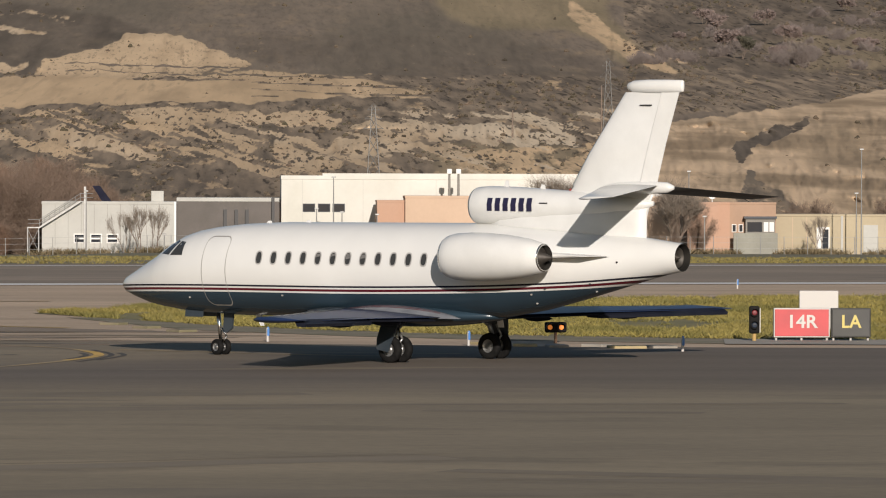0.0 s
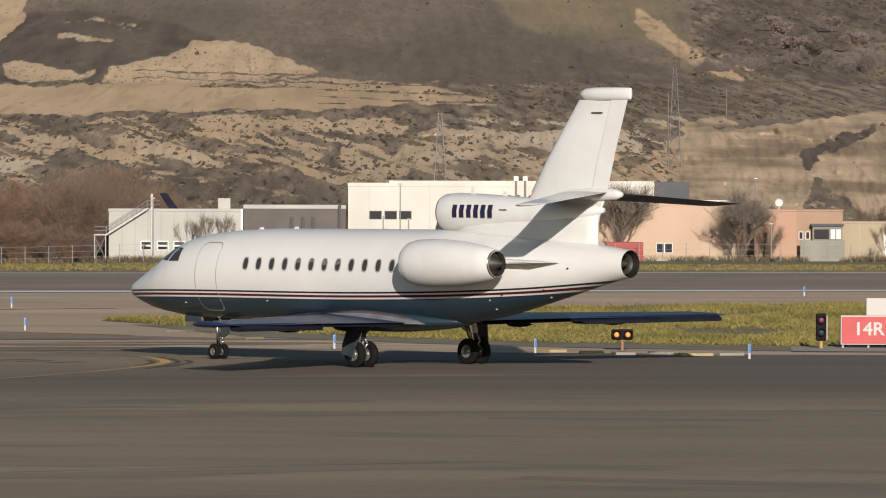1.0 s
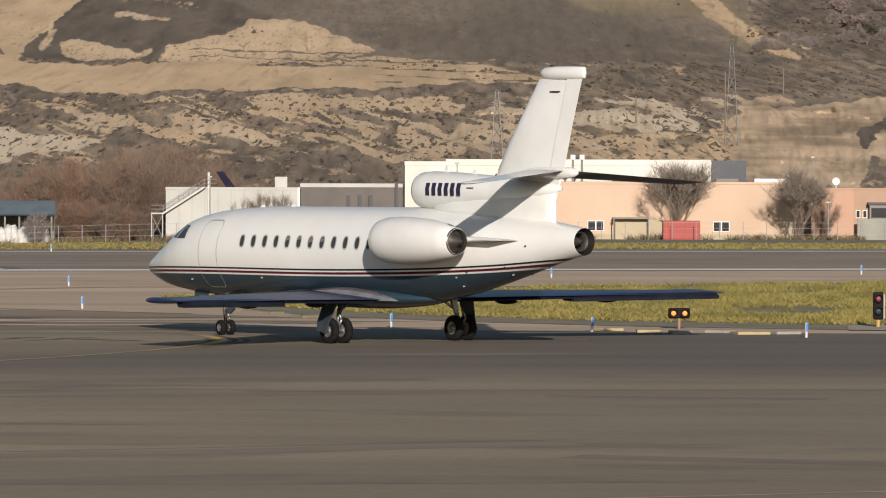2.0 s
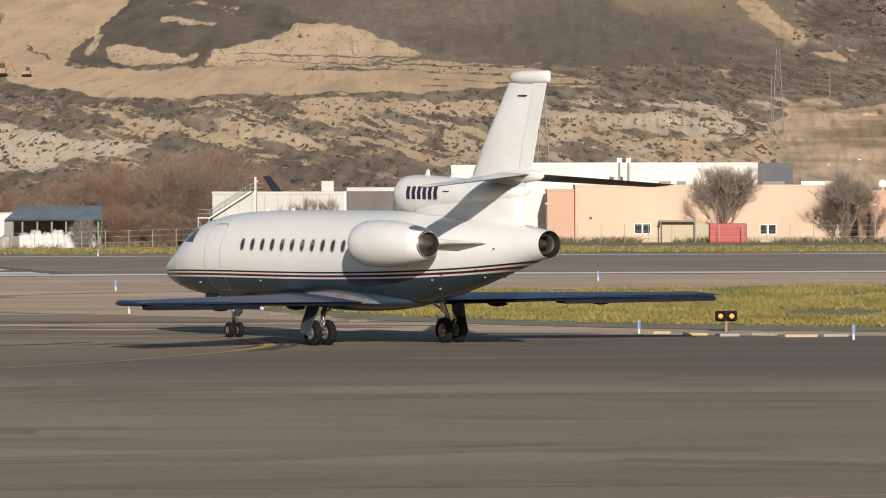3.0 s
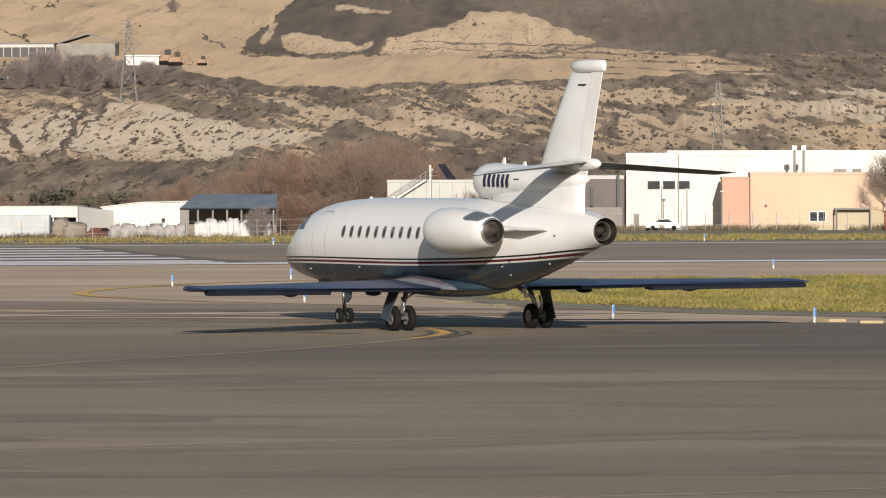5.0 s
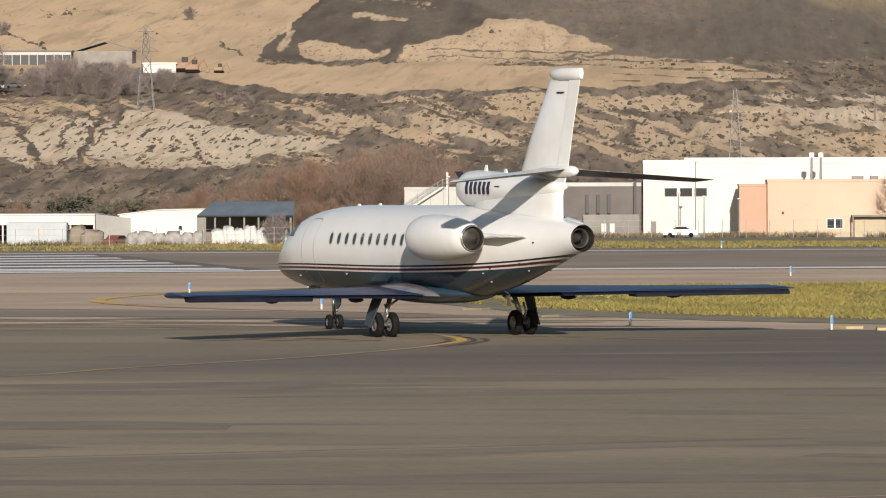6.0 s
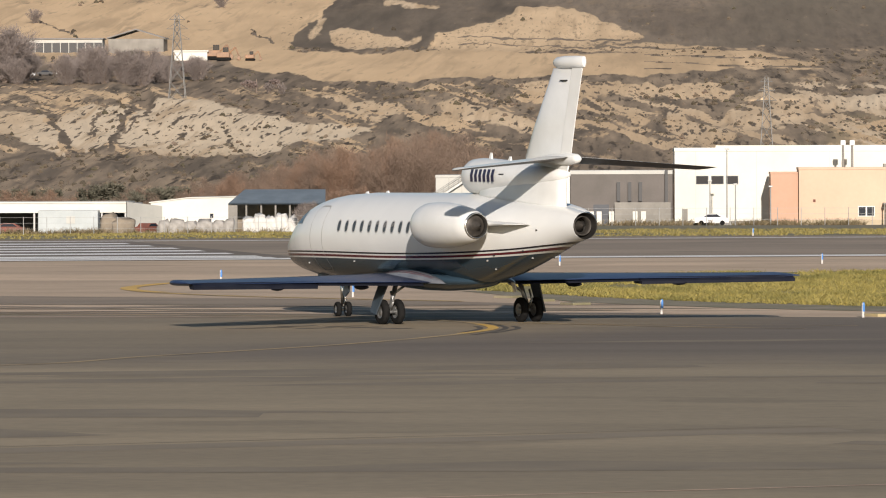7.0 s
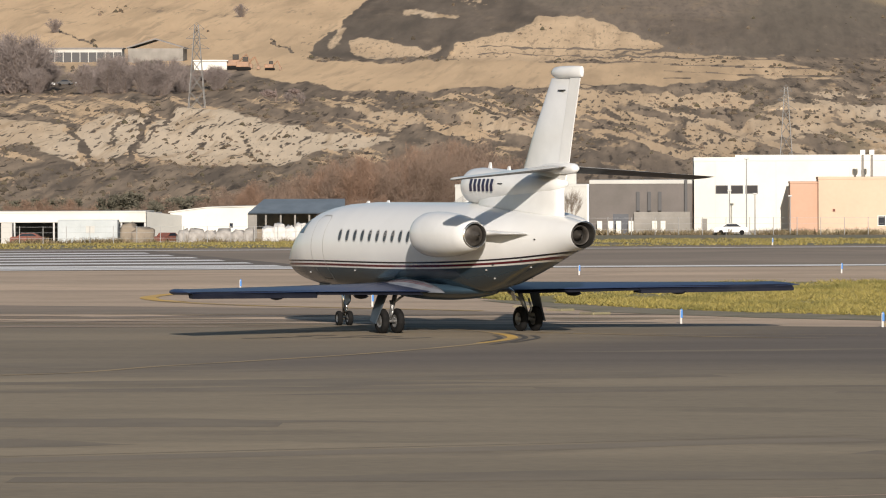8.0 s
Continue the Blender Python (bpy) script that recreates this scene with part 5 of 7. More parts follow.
# on the hillside
for i in range(90):
    low = i < 34
    if low:
        u, e = rng.uniform(-1180, -780), rng.uniform(122, 140)
        s = rng.uniform(205, 220) - e if u < -1125 else rng.uniform(148, 184) - e
        s *= 0.175 / 6
    else:
        u, e = rng.uniform(680, 1130), rng.uniform(185, 300)
        if abs(e - 188 - 0.16 * (u - 680)) > 60:
            e = 205 + 0.1 * (u - 680)
        s = rng.uniform(0.6, 1.3)
    kind, label = rng.choice(((GREY_TREES[0], "leafless grey tree on the hillside"), (GREY_TREES[1], "leafless grey tree on the hillside"), (PINK_TREES[0], "almond tree in pale blossom on the hillside"), (GREEN_TREES[1], "dark green bush on the hillside"), (GREEN_TREES[0], "dark green bush on the hillside")))
    if not low or i % 5:
        kind, label = (PINK_TREES[0], "almond tree in pale blossom on the hillside") if i % 7 == 3 else (GREY_TREES[i % 2], "leafless grey tree on the hillside")
    p = on_hill(u, e)
    plant("hill_tree", kind, (p.x, p.y, p.z - (0.3 if low else 2.4 * s)), (s * (1.2 if low else 1.25), s * 1.3, s), i, label, "trees on the hillside")

# bushes that stand out alone on the slopes
for u, e, s, kind, label in ((801, 276, 1.2, PINK_TREES[1], "pale greyish-pink bush in the ravine"), (830, 262, 1.5, PINK_TREES[0], "pale greyish-pink bush in the ravine"), (848, 234, 1.5, PINK_TREES[1], "pale greyish-pink bush in the ravine"),
                             (917, 276, 1.3, PINK_TREES[0], "pale greyish-pink bush in the ravine"), (952, 240, 1.4, PINK_TREES[1], "pale greyish-pink bush in the ravine"), (976, 204, 1.6, GREY_TREES[0], "dark leafless bush in the ravine"),
                             (1057, 300, 1.2, PINK_TREES[0], "pale greyish-pink bush in the ravine"), (870, 214, 1.3, GREEN_TREES[0], "dark green bush in the ravine"), (-746, 262, 0.9, GREY_TREES[1], "lone grey bush on the tan field"),
                             (-1078, 232, 0.9, GREY_TREES[0], "lone grey bush on the tan field"), (-652, 120, 0.5, PINK_TREES[0], "small almond tree above the cliffs"), (-664, 114, 0.45, GREY_TREES[0], "small grey tree above the cliffs"),
                             (-640, 108, 0.5, GREY_TREES[1], "small grey tree above the cliffs"), (-700, 112, 0.6, PINK_TREES[1], "small almond tree above the cliffs")):
    p = on_hill(u, e)
    plant("hill_bush", kind, (p.x, p.y, p.z - 0.4 * s), (s * 1.2, s * 1.2, s), u, label, "bushes on the hillside")

# dry weeds and bushes along the foot of the walls: low clumps, as one mass
def clump_mass(name, places, mat, label, blades, high, wide, lean=0.5, category="grass"):
    r = np.random.RandomState(len(places))
    n = len(places)
    p = np.repeat(np.array(places), blades, axis=0)
    m = n * blades
    hgt = high * (0.45 + 0.8 * r.rand(m)) * np.repeat(0.5 + r.rand(n), blades)
    base = p + np.stack([r.randn(m) * wide * 2.2, r.randn(m) * wide * 2.2, np.full(m, -0.02)], -1)
    a = r.rand(m) * math.tau
    side = np.stack([np.cos(a), np.sin(a), np.zeros(m)], -1) * wide * (0.5 + r.rand(m))[:, None]
    tip = base + np.stack([r.randn(m) * lean * hgt, r.randn(m) * lean * hgt, hgt], -1)
    vs = np.stack([base - side, base + side, tip], 1).reshape(-1, 3)
    me = bpy.data.meshes.new(name)
    me.from_pydata(vs, [], np.arange(3 * m).reshape(-1, 3).tolist())
    me.materials.append(mat)
    return tagged(new(name, me), label, category, kind="stuff")


GRASS_BLADES = island_material("yellow-green grass blades", [(0.26, 0.215, 0.065), (0.33, 0.27, 0.08), (0.20, 0.178, 0.06), (0.37, 0.30, 0.085), (0.29, 0.24, 0.095), (0.15, 0.14, 0.055)], patch=(0.155, 0.145, 0.05))
DULL_BLADES = island_material("dull olive grass blades", [(0.22, 0.185, 0.065), (0.27, 0.225, 0.075), (0.16, 0.145, 0.06), (0.30, 0.245, 0.085), (0.20, 0.16, 0.075)])
WEEDS = island_material("dry brown weeds", [(0.20, 0.15, 0.09), (0.14, 0.115, 0.07), (0.26, 0.20, 0.12), (0.11, 0.10, 0.055)])
GRASS = material("yellow-green grass", (0.24, 0.20, 0.08), 0.95, second=(0.15, 0.138, 0.06), scale=0.35, fine=0.3)
GRASS_EDGE = [(-7.9, 206), (-5, 199.5), (-1, 190), (3, 183.5), (8, 178.5), (14, 175.5), (22, 172.5), (45, 170), (120, 168), (120, 262), (45, 247), (20, 238), (4, 229), (-4, 219)]
sheet("grass_bed", GRASS_EDGE, 0.02, GRASS, "yellow-green grass bed of the island", "grass")
NEAR_X, NEAR_Y = zip(*GRASS_EDGE[:9])
FAR_X, FAR_Y = zip(*([GRASS_EDGE[0]] + GRASS_EDGE[:8:-1]))
rng = random.Random(9)
tufts = []
while len(tufts) < 40000:
    x = rng.uniform(-7.9, 34)
    y0, y1 = float(np.interp(x, NEAR_X, NEAR_Y)), float(np.interp(x, FAR_X, FAR_Y))
    y = rng.uniform(y0 - 0.6, y1 - 0.3)
    d = noise.noise((x * 0.25, y * 0.08, 0)) + 0.5 * noise.noise((x * 0.9, y * 0.3, 5))
    if d > rng.uniform(-0.6, 0.4) and not (x < 0 and noise.noise((x * 0.6, y * 0.2, 3)) > 0.22):
        tufts.append((x, y, 0.02))
clump_mass("island_grass", tufts, GRASS_BLADES, "tufted yellow-green grass beside the taxiway", 7, 0.13, 0.022, 1.1)
rng = random.Random(10)
tufts = []
for _ in range(9000):
    x = rng.uniform(-48, 60)
    y = 266 + RW * x + 62 * math.hypot(1, RW) + 2.5 + 150 * rng.random() ** 1.6
    if noise.noise((x * 0.12, y * 0.03, 8)) > -0.35:
        tufts.append((x, y, level(x, y)))
clump_mass("far_grass", tufts, DULL_BLADES, "strip of yellow-green grass beyond the runway", 6, 0.13, 0.05, 0.9)
rng = random.Random(11)
tufts = []
for _ in range(7000):
    x = rng.uniform(-90, 100)
    y = 698 + rng.random() * 12
    if noise.noise((x * 0.15, 3, 1)) + 0.3 > rng.random() * 0.9:
        tufts.append((x, y, level(x, y)))
clump_mass("dry_weeds", tufts, WEEDS, "dry brown weeds along the walls and fences", 9, 0.62, 0.07, 0.9, category="weeds")


# ---- the industrial strip beyond the runway ----
WHITE_WALL = material("white rendered wall", (0.64, 0.625, 0.57), 0.9, second=(0.55, 0.54, 0.48), scale=0.15, fine=0.05)
OFFWHITE = material("grey-white panel wall", (0.46, 0.455, 0.42), 0.85, second=(0.40, 0.395, 0.365), scale=0.2, fine=0.05)
PINK_WALL = material("salmon rendered wall", (0.56, 0.41, 0.30), 0.9, second=(0.50, 0.365, 0.265), scale=0.15, fine=0.05)
ORANGE_WALL = material("orange rendered wall", (0.46, 0.30, 0.215), 0.9, second=(0.45, 0.27, 0.185), scale=0.2, fine=0.05)
CREAM_WALL = material("cream rendered wall", (0.43, 0.365, 0.25), 0.9, second=(0.37, 0.31, 0.215), scale=0.15, fine=0.05)
GREY_WALL = material("grey cladding", (0.13, 0.115, 0.105), 0.8, second=(0.10, 0.09, 0.08), scale=0.3, fine=0.08)
MID_GREY = material("weathered grey boards", (0.24, 0.225, 0.20), 0.85, second=(0.18, 0.17, 0.15), scale=0.4, fine=0.1)
DARK_PANEL = material("dark blue-grey panel", (0.045, 0.05, 0.06), 0.6, second=(0.06, 0.065, 0.075), scale=0.4)
TIN = material("blue-grey tin roof", (0.17, 0.205, 0.235), 0.5, 0.2, second=(0.13, 0.16, 0.185), scale=0.5, fine=0.08)
PALE_BLUE = material("pale blue-grey sheet metal", (0.40, 0.43, 0.43), 0.6, second=(0.33, 0.36, 0.36), scale=0.4, fine=0.06)
RED_SKIP = material("faded red steel", (0.36, 0.05, 0.04), 0.6, second=(0.28, 0.05, 0.04), scale=0.6, fine=0.1)
GLASS = material("dark window glass", (0.02, 0.025, 0.035), 0.1)
WHITE_FRAME = material("white frame paint", (0.7, 0.69, 0.66), 0.6)
GALV = material("galvanised steel", (0.36, 0.36, 0.35), 0.5, 0.5, second=(0.28, 0.28, 0.27), scale=2)
FABRIC = material("white sacking", (0.58, 0.57, 0.54), 0.95, second=(0.46, 0.45, 0.42), scale=1.5, fine=0.1)
RUST = material("red-brown painted metal", (0.20, 0.06, 0.04), 0.8, second=(0.13, 0.06, 0.045), scale=1.0, fine=0.1)
KHAKI = material("khaki tarpaulin", (0.24, 0.2, 0.15), 0.95, second=(0.16, 0.135, 0.105), scale=0.8, fine=0.15)
NAVY_PANEL = material("matt navy panel", (0.012, 0.013, 0.026), 0.6, second=(0.02, 0.02, 0.035), scale=1)
NAVY_PANEL.node_tree.nodes["Principled BSDF"].inputs["Specular IOR Level"].default_value = 0.05
K = 0.072


def high(v):
    """Height over the field of a line that dips by v from the eye, at the strip's distance."""
    return EYE_HEIGHT - v * K


def hall(name, u0, u1, y, deep, z1, wall, label, lip=0.35, roof=None, z0=None):
    """A flat-roofed building with a parapet; children are set in its own space."""
    x0, x1 = u0 * K, u1 * K
    base = level((x0 + x1) / 2, y) if z0 is None else z0
    b = thing(name, pose((x0 + x1) / 2, y, base), label, "building")
    w, h = (x1 - x0) / 2, z1 - base
    bm = bmesh.new()
    box(bm, -w, w, 0, deep, -1.0, h - lip)
    part("wall", bm, wall, b)
    bm = bmesh.new()
    box(bm, -w - 0.06, w + 0.06, -0.08, deep + 0.06, h - lip, h, 0.03)
    part("roof", bm, roof or wall, b, "flat roof with parapet")
    b["mid"], b["base"] = (x0 + x1) / 2, base
    return b


def bit(b, name, u0, u1, v0, v1, mat, out=0.06, back=0.1, label="", bevel=0.0):
    """A block on the front of a building, by its bearings and dips."""
    bm = bmesh.new()
    box(bm, u0 * K - b["mid"], u1 * K - b["mid"], -out, back, high(v1) - b["base"], high(v0) - b["base"], bevel)
    return part(name, bm, mat, b, label)


def window(b, u0, u1, v0, v1, bars=1, frame_mat=None):
    f = bit(b, "window", u0, u1, v0, v1, frame_mat or WHITE_FRAME, 0.05, 0.02, "framed window")
    w = (u1 - u0) / bars
    for i in range(bars):
        bm = bmesh.new()
        box(bm, (u0 + i * w + 1.2) * K - b["mid"], (u0 + i * w + w - 1.2) * K - b["mid"], -0.075, -0.03, high(v1 - 1.2) - b["base"], high(v0 + 1.2) - b["base"])
        part("pane", bm, GLASS, f)
    return f


# grey-white building with an outside stair
WA = hall("industrial_building", -368, -132, 720, 16, high(38), OFFWHITE, "low grey-white industrial building with outside stair")
for u0 in (-312, -283, -254):
    f = bit(WA, "window", u0, u0 + 21, 95, 112, WHITE_FRAME, 0.06, 0.02, "white-framed slotted window")
    for v0 in (97, 105):
        bm = bmesh.new()
        box(bm, (u0 + 2) * K - WA["mid"], (u0 + 19) * K - WA["mid"], -0.08, -0.04, high(v0 + 5) - WA["base"], high(v0) - WA["base"])
        part("pane", bm, GLASS, f)
bit(WA, "downpipe", -294, -290, 12, 128, GALV, 0.3, -0.1, "grey steel pole")
bit(WA, "corner_trim", -135, -131, 38, 128, WHITE_FRAME, 0.09, 0.1, "bright corner trim")
for u in range(-345, -140, 23):
    bit(WA, "panel_joint", u, u + 0.5, 42, 126, MID_GREY, 0.012, 0.05)
bm = bmesh.new()
x0, x1 = -372 * K - WA["mid"], -300 * K - WA["mid"]
za, zb = high(84) - WA["base"], high(38) - WA["base"]
skin(bm, [[(x0, y, za - 0.15), (x0, y, za + 0.1), (x1, y, zb + 0.1), (x1, y, zb - 0.15)] for y in (-0.9, -0.75)])
for k in range(9):
    t = k / 8
    box(bm, x0 + (x1 - x0) * t - 0.2, x0 + (x1 - x0) * t + 0.2, -0.85, -0.05, za + (zb - za) * t - 0.05, za + (zb - za) * t + 0.02)
part("stair_flight", bm, GALV, WA, "steel stair flight up to the roof")
bm = bmesh.new()
for off in (0.5, 1.0):
    tube(bm, (x0, -0.85, za + off), (x1, -0.85, zb + off), 0.04, k=6)
    tube(bm, (x1, -0.85, zb + off), (x1 + 1.6, -0.85, zb + off), 0.04, k=6)
    tube(bm, (x0 - 1.5, -0.85, za + off), (x0, -0.85, za + off), 0.04, k=6)
for k in range(10):
    t = k / 8
    x, z = (x0 + (x1 - x0) * min(1, t), za + (zb - za) * min(1, t))
    x += 0.8 * max(0, k - 8)
    tube(bm, (x, -0.85, z), (x, -0.85, z + 1.0), 0.03, k=6)
part("handrail", bm, GALV, WA, "grey tube handrail")
bm = bmesh.new()
for x in (x0 - 1.5, x0 - 0.1):
    for y in (-0.9, 0.2):
        tube(bm, (x, y, 0), (x, y, za), 0.07, k=6)
tube(bm, (x0 - 1.5, -0.9, 0.2), (x0 - 0.1, -0.9, za - 0.2), 0.04, k=6)
tube(bm, (x0 - 0.1, -0.9, 0.2), (x0 - 1.5, -0.9, za - 0.2), 0.04, k=6)
box(bm, x0 - 1.55, x0 + 0.05, -0.95, 0.25, za - 0.1, za + 0.05)
part("stair_landing", bm, GALV, WA, "braced steel landing")
bm = bmesh.new()
skin(bm, [[(-262 * K - WA["mid"], y, zb - 0.02), (-280 * K - WA["mid"], y, zb + 2.0), (-267 * K - WA["mid"], y, zb + 2.0), (-246 * K - WA["mid"], y, zb - 0.02)] for y in (1.0, 3.0)])
part("roof_panel", bm, NAVY_PANEL, WA, "tilted dark panel on the roof")
bm = bmesh.new()
box(bm, -176 * K - WA["mid"], -154 * K - WA["mid"], 3, 5, zb - 0.05, zb + 1.35, 0.05)
for k in range(4):
    box(bm, (-174 + k * 5.5) * K - WA["mid"], (-172 + k * 5.5) * K - WA["mid"], 2.95, 3.0, zb + 0.1, zb + 1.2)
part("roof_vent", bm, OFFWHITE, WA, "grey ribbed roof vent box")

# dark grey hall
HALL = hall("grey_hall", -131, 52, 727, 20, high(31), GREY_WALL, "long dark grey hall behind a yard", 0.5, OFFWHITE)
bit(HALL, "yard_wall", -52, 48, 88, 128, MID_GREY, 1.2, -1.0, "weathered grey yard wall")
for u0 in (-48, -28, -9):
    bit(HALL, "post", u0, u0 + 6, 52, 86, BLACK, 0.6, -0.3, "black upright post")
bit(HALL, "end_post", 38, 43, 30, 118, BLACK, 0.8, -0.5, "dark downpipe")
for u0 in (-118, -98, -84, -62, -20, -5):
    bit(HALL, "crate", u0, u0 + 9, 104, 128, WHITE_WALL, 1.6, -1.3, "pale crate by the wall", 0.04)
bit(HALL, "dark_door", -90, -62, 92, 128, DARK_PANEL, 0.05, 0.1, "dark closed door")

# large white hall
WB = hall("white_hall", 55, 600, 724, 26, high(-9), WHITE_WALL, "large white flat-roofed hall", 0.5)
bit(WB, "raised_parapet", 128, 600, -13, -8.9, WHITE_WALL, 0.05, 1.0)
for u0 in (93, 120, 146):
    window(WB, u0, u0 + 22, 41, 56, 1, DARK_PANEL)
bit(WB, "dark_cladding", 601, 663, -12, 30, DARK_PANEL, -0.3, 18, "dark blue-grey clad end block")
for u in (92, 200, 330, 460):
    bit(WB, "wall_joint", u, u + 0.6, -6, 126, OFFWHITE, 0.012, 0.05)
bit(WB, "doorway", 68, 78, 100, 128, MID_GREY, 0.04, 0.05, "grey door")
bit(WB, "plinth", 55, 222, 121, 129, MID_GREY, 0.03, 0.05, "stained grey plinth")

# salmon building with its orange corner
hall("orange_corner", 222, 270, 713, 9, high(34), ORANGE_WALL, "orange rendered corner building", 0.25)
PB = hall("salmon_building", 271, 735, 712, 10, high(26), PINK_WALL, "long salmon-coloured low building", 0.3)
window(PB, 374, 403, 94, 112, 2)
window(PB, 594, 623, 95, 113, 2)
bit(PB, "stain", 271, 735, 118, 129, CREAM_WALL, 0.02, 0.05, "dusty lower wall band")
for u0, u1 in ((420, 440), (452, 466), (600, 640), (668, 724)):
    bit(PB, "roof_box", u0, u1, 20, 26.5, WHITE_FRAME if u0 > 600 else MID_GREY, -2.0, 4.0, "box on the roof", 0.04)
bit(PB, "canopy_beam", 417, 480, 88, 91, MID_GREY, 2.4, -0.2, "thin canopy roof")
for u in (418, 478):
    bit(PB, "canopy_post", u, u + 2, 90, 128, MID_GREY, 2.3, -2.1)
bit(PB, "pale_gate", 422, 508, 92, 128, CREAM_WALL, 1.2, -1.0, "pale sheet gate")
for u in (296, 690):
    bit(PB, "wall_lamp", u, u + 4, 82, 86, RUST, 0.2, 0.0, "small wall lamp")

# orange building with a bay
# the flank's stronger light is put into the two walls' differing tones
OB = hall("orange_building", 770, 845, 716, 12, high(36), ORANGE_WALL, "orange rendered building, lit flank", 0.25)
OB2 = hall("brown_wing", 845.5, 928, 717, 12, high(36), material("shaded brown-orange render", (0.40, 0.27, 0.19), 0.9, second=(0.34, 0.23, 0.16), scale=0.2, fine=0.05), "brown-orange wing with a bay window", 0.25)
bay = bit(OB2, "bay", 873, 925, 64, 90, MID_GREY, 1.2, 0.1, "projecting bay with dark roof")
for u0, u1, m in ((876, 902, GLASS), (905, 913, WHITE_FRAME), (915, 923, WHITE_FRAME)):
    bm = bmesh.new()
    box(bm, u0 * K - OB2["mid"], u1 * K - OB2["mid"], -1.26, -1.15, high(88) - OB2["base"], high(71) - OB2["base"])
    part("pane", bm, m, bay)
bit(OB2, "bay_roof", 870, 928, 61, 65, DARK_PANEL, 1.5, 0.1, "dark bay roof")
for u0 in (850, 862):
    window(OB2, u0, u0 + 8, 75, 89)
bit(OB2, "yard_wall", 850, 928, 90, 128, material("grey-green wall", (0.30, 0.295, 0.25), 0.9, second=(0.24, 0.235, 0.2), scale=0.3, fine=0.08), 2.6, -2.3, "grey-green yard wall")
bm = bmesh.new()
for a, b2 in (((888, 34), (888, 60)), ((888, 40), (872, 30)), ((888, 42), (905, 56))):
    tube(bm, (a[0] * K - OB2["mid"], 0.5, high(a[1]) - OB2["base"]), (b2[0] * K - OB2["mid"], 0.5, high(b2[1]) - OB2["base"]), 0.06, k=6)
part("roof_mast", bm, BLACK, OB2, "thin forked mast")
bm = bmesh.new()
lathe(bm, [(0.02, 0.0), (0.3, -0.06), (0.5, -0.2)], "Y", 14, (815 * K - OB["mid"], 1.0, high(24) - OB["base"]))
tube(bm, (815 * K - OB["mid"], 1.0, high(37) - OB["base"]), (815 * K - OB["mid"], 1.0, high(22) - OB["base"]), 0.06, k=6)
part("dish_antenna", bm, WHITE_FRAME, OB, "small white dish antenna")

# cream building
CB = hall("cream_building", 930, 1400, 719, 12, high(57), CREAM_WALL, "long low cream building behind bushes", 0.3)
bit(CB, "door_frame", 1003, 1026, 80, 118, WHITE_FRAME, 0.1, 0.05, "white-framed doorway")
bit(CB, "dark_doorway", 1013, 1024, 84, 118, GLASS, 0.13, 0.05)
for u0, u1 in ((1046, 1050), (1086, 1112)):
    bit(CB, "wall_panel", u0, u1, 60 if u1 - u0 < 9 else 76, 124, OFFWHITE, 0.1, 0.05, "pale grey panel")
for u in (960, 985, 1130, 1200):
    bit(CB, "wall_joint", u, u + 0.8, 62, 124, PINK_WALL, 0.012, 0.05)

# open shed, low workshop and tin-roofed shed
SH = thing("open_shed", pose(-1080 * K, 718, level(-1080 * K, 718)), "open-fronted storage shed with white roof", "building")
SH["mid"], SH["base"] = -1080 * K, level(-1080 * K, 718)
bit(SH, "fascia", -1300, -915, 85, 103, WHITE_WALL, 0.15, 0.2, "long white roof fascia")
bit(SH, "roof", -1300, -915, 83.5, 86, WHITE_WALL, 0.3, 12)
bit(SH, "back_wall", -1300, -900, 86, 145, DARK_PANEL, -11, 11.3, "dark back wall in shade")
for u in (-1150, -1080, -1010, -960, -918):
    bit(SH, "post", u, u + 3, 100, 145, GALV, 0.0, 0.2)
bm = bmesh.new()
skin(bm, [[(u * K - SH["mid"], y, high(145) - SH["base"]), (u * K - SH["mid"], y, high(v) - SH["base"])] for u, y, v in ((-914, 0.1, 84), (-858, 5.5, 92))], close=False, cap=False)
skin(bm, [[(u * K - SH["mid"], y + 0.2, high(145) - SH["base"]), (u * K - SH["mid"], y + 0.2, high(v) - SH["base"])] for u, y, v in ((-914, 0.1, 84), (-858, 5.5, 92))], close=False, cap=False)
part("end_wall", bm, OFFWHITE, SH, "grey-white end wall")
W2 = thing("white_workshop", pose(-798 * K, 724, level(-798 * K, 724)), "low white workshop with a shallow roof", "building")
W2["mid"], W2["base"] = -798 * K, level(-798 * K, 724)
bm = bmesh.new()
skin(bm, [[(u * K - W2["mid"], y, high(v) - W2["base"]) for u, v in ((-879, 142), (-879, 86), (-815, 78), (-717, 76), (-717, 142))] for y in (0, 12)])
part("wall", bm, WHITE_WALL, W2)
bit(W2, "window", -773, -767, 106, 114, GLASS, 0.05, 0.05, "small dark window")
bm = bmesh.new()
skin(bm, [[(u * K - W2["mid"], y, high(v) - W2["base"]) for u, v in ((-882, 87), (-815, 78.5), (-714, 76.5), (-714, 75), (-815, 77), (-882, 85))] for y in (-0.2, 12.2)])
part("roof", bm, WHITE_WALL, W2, "shallow white roof")
HUT = thing("tin_roof_shed", pose(-640 * K, 708, level(-640 * K, 708)), "open shed with blue-grey tin roof", "building")
HUT["mid"], HUT["base"] = -640 * K, level(-640 * K, 708)
bm = bmesh.new()
skin(bm, [[((-724 + 6 * s) * K - HUT["mid"], y, high(v) - HUT["base"]), ((-554 - 1 * s) * K - HUT["mid"], y, high(v) - HUT["base"])] for s, y, v in ((0, -0.5, 86), (4, 5, 62))], close=False, cap=False)
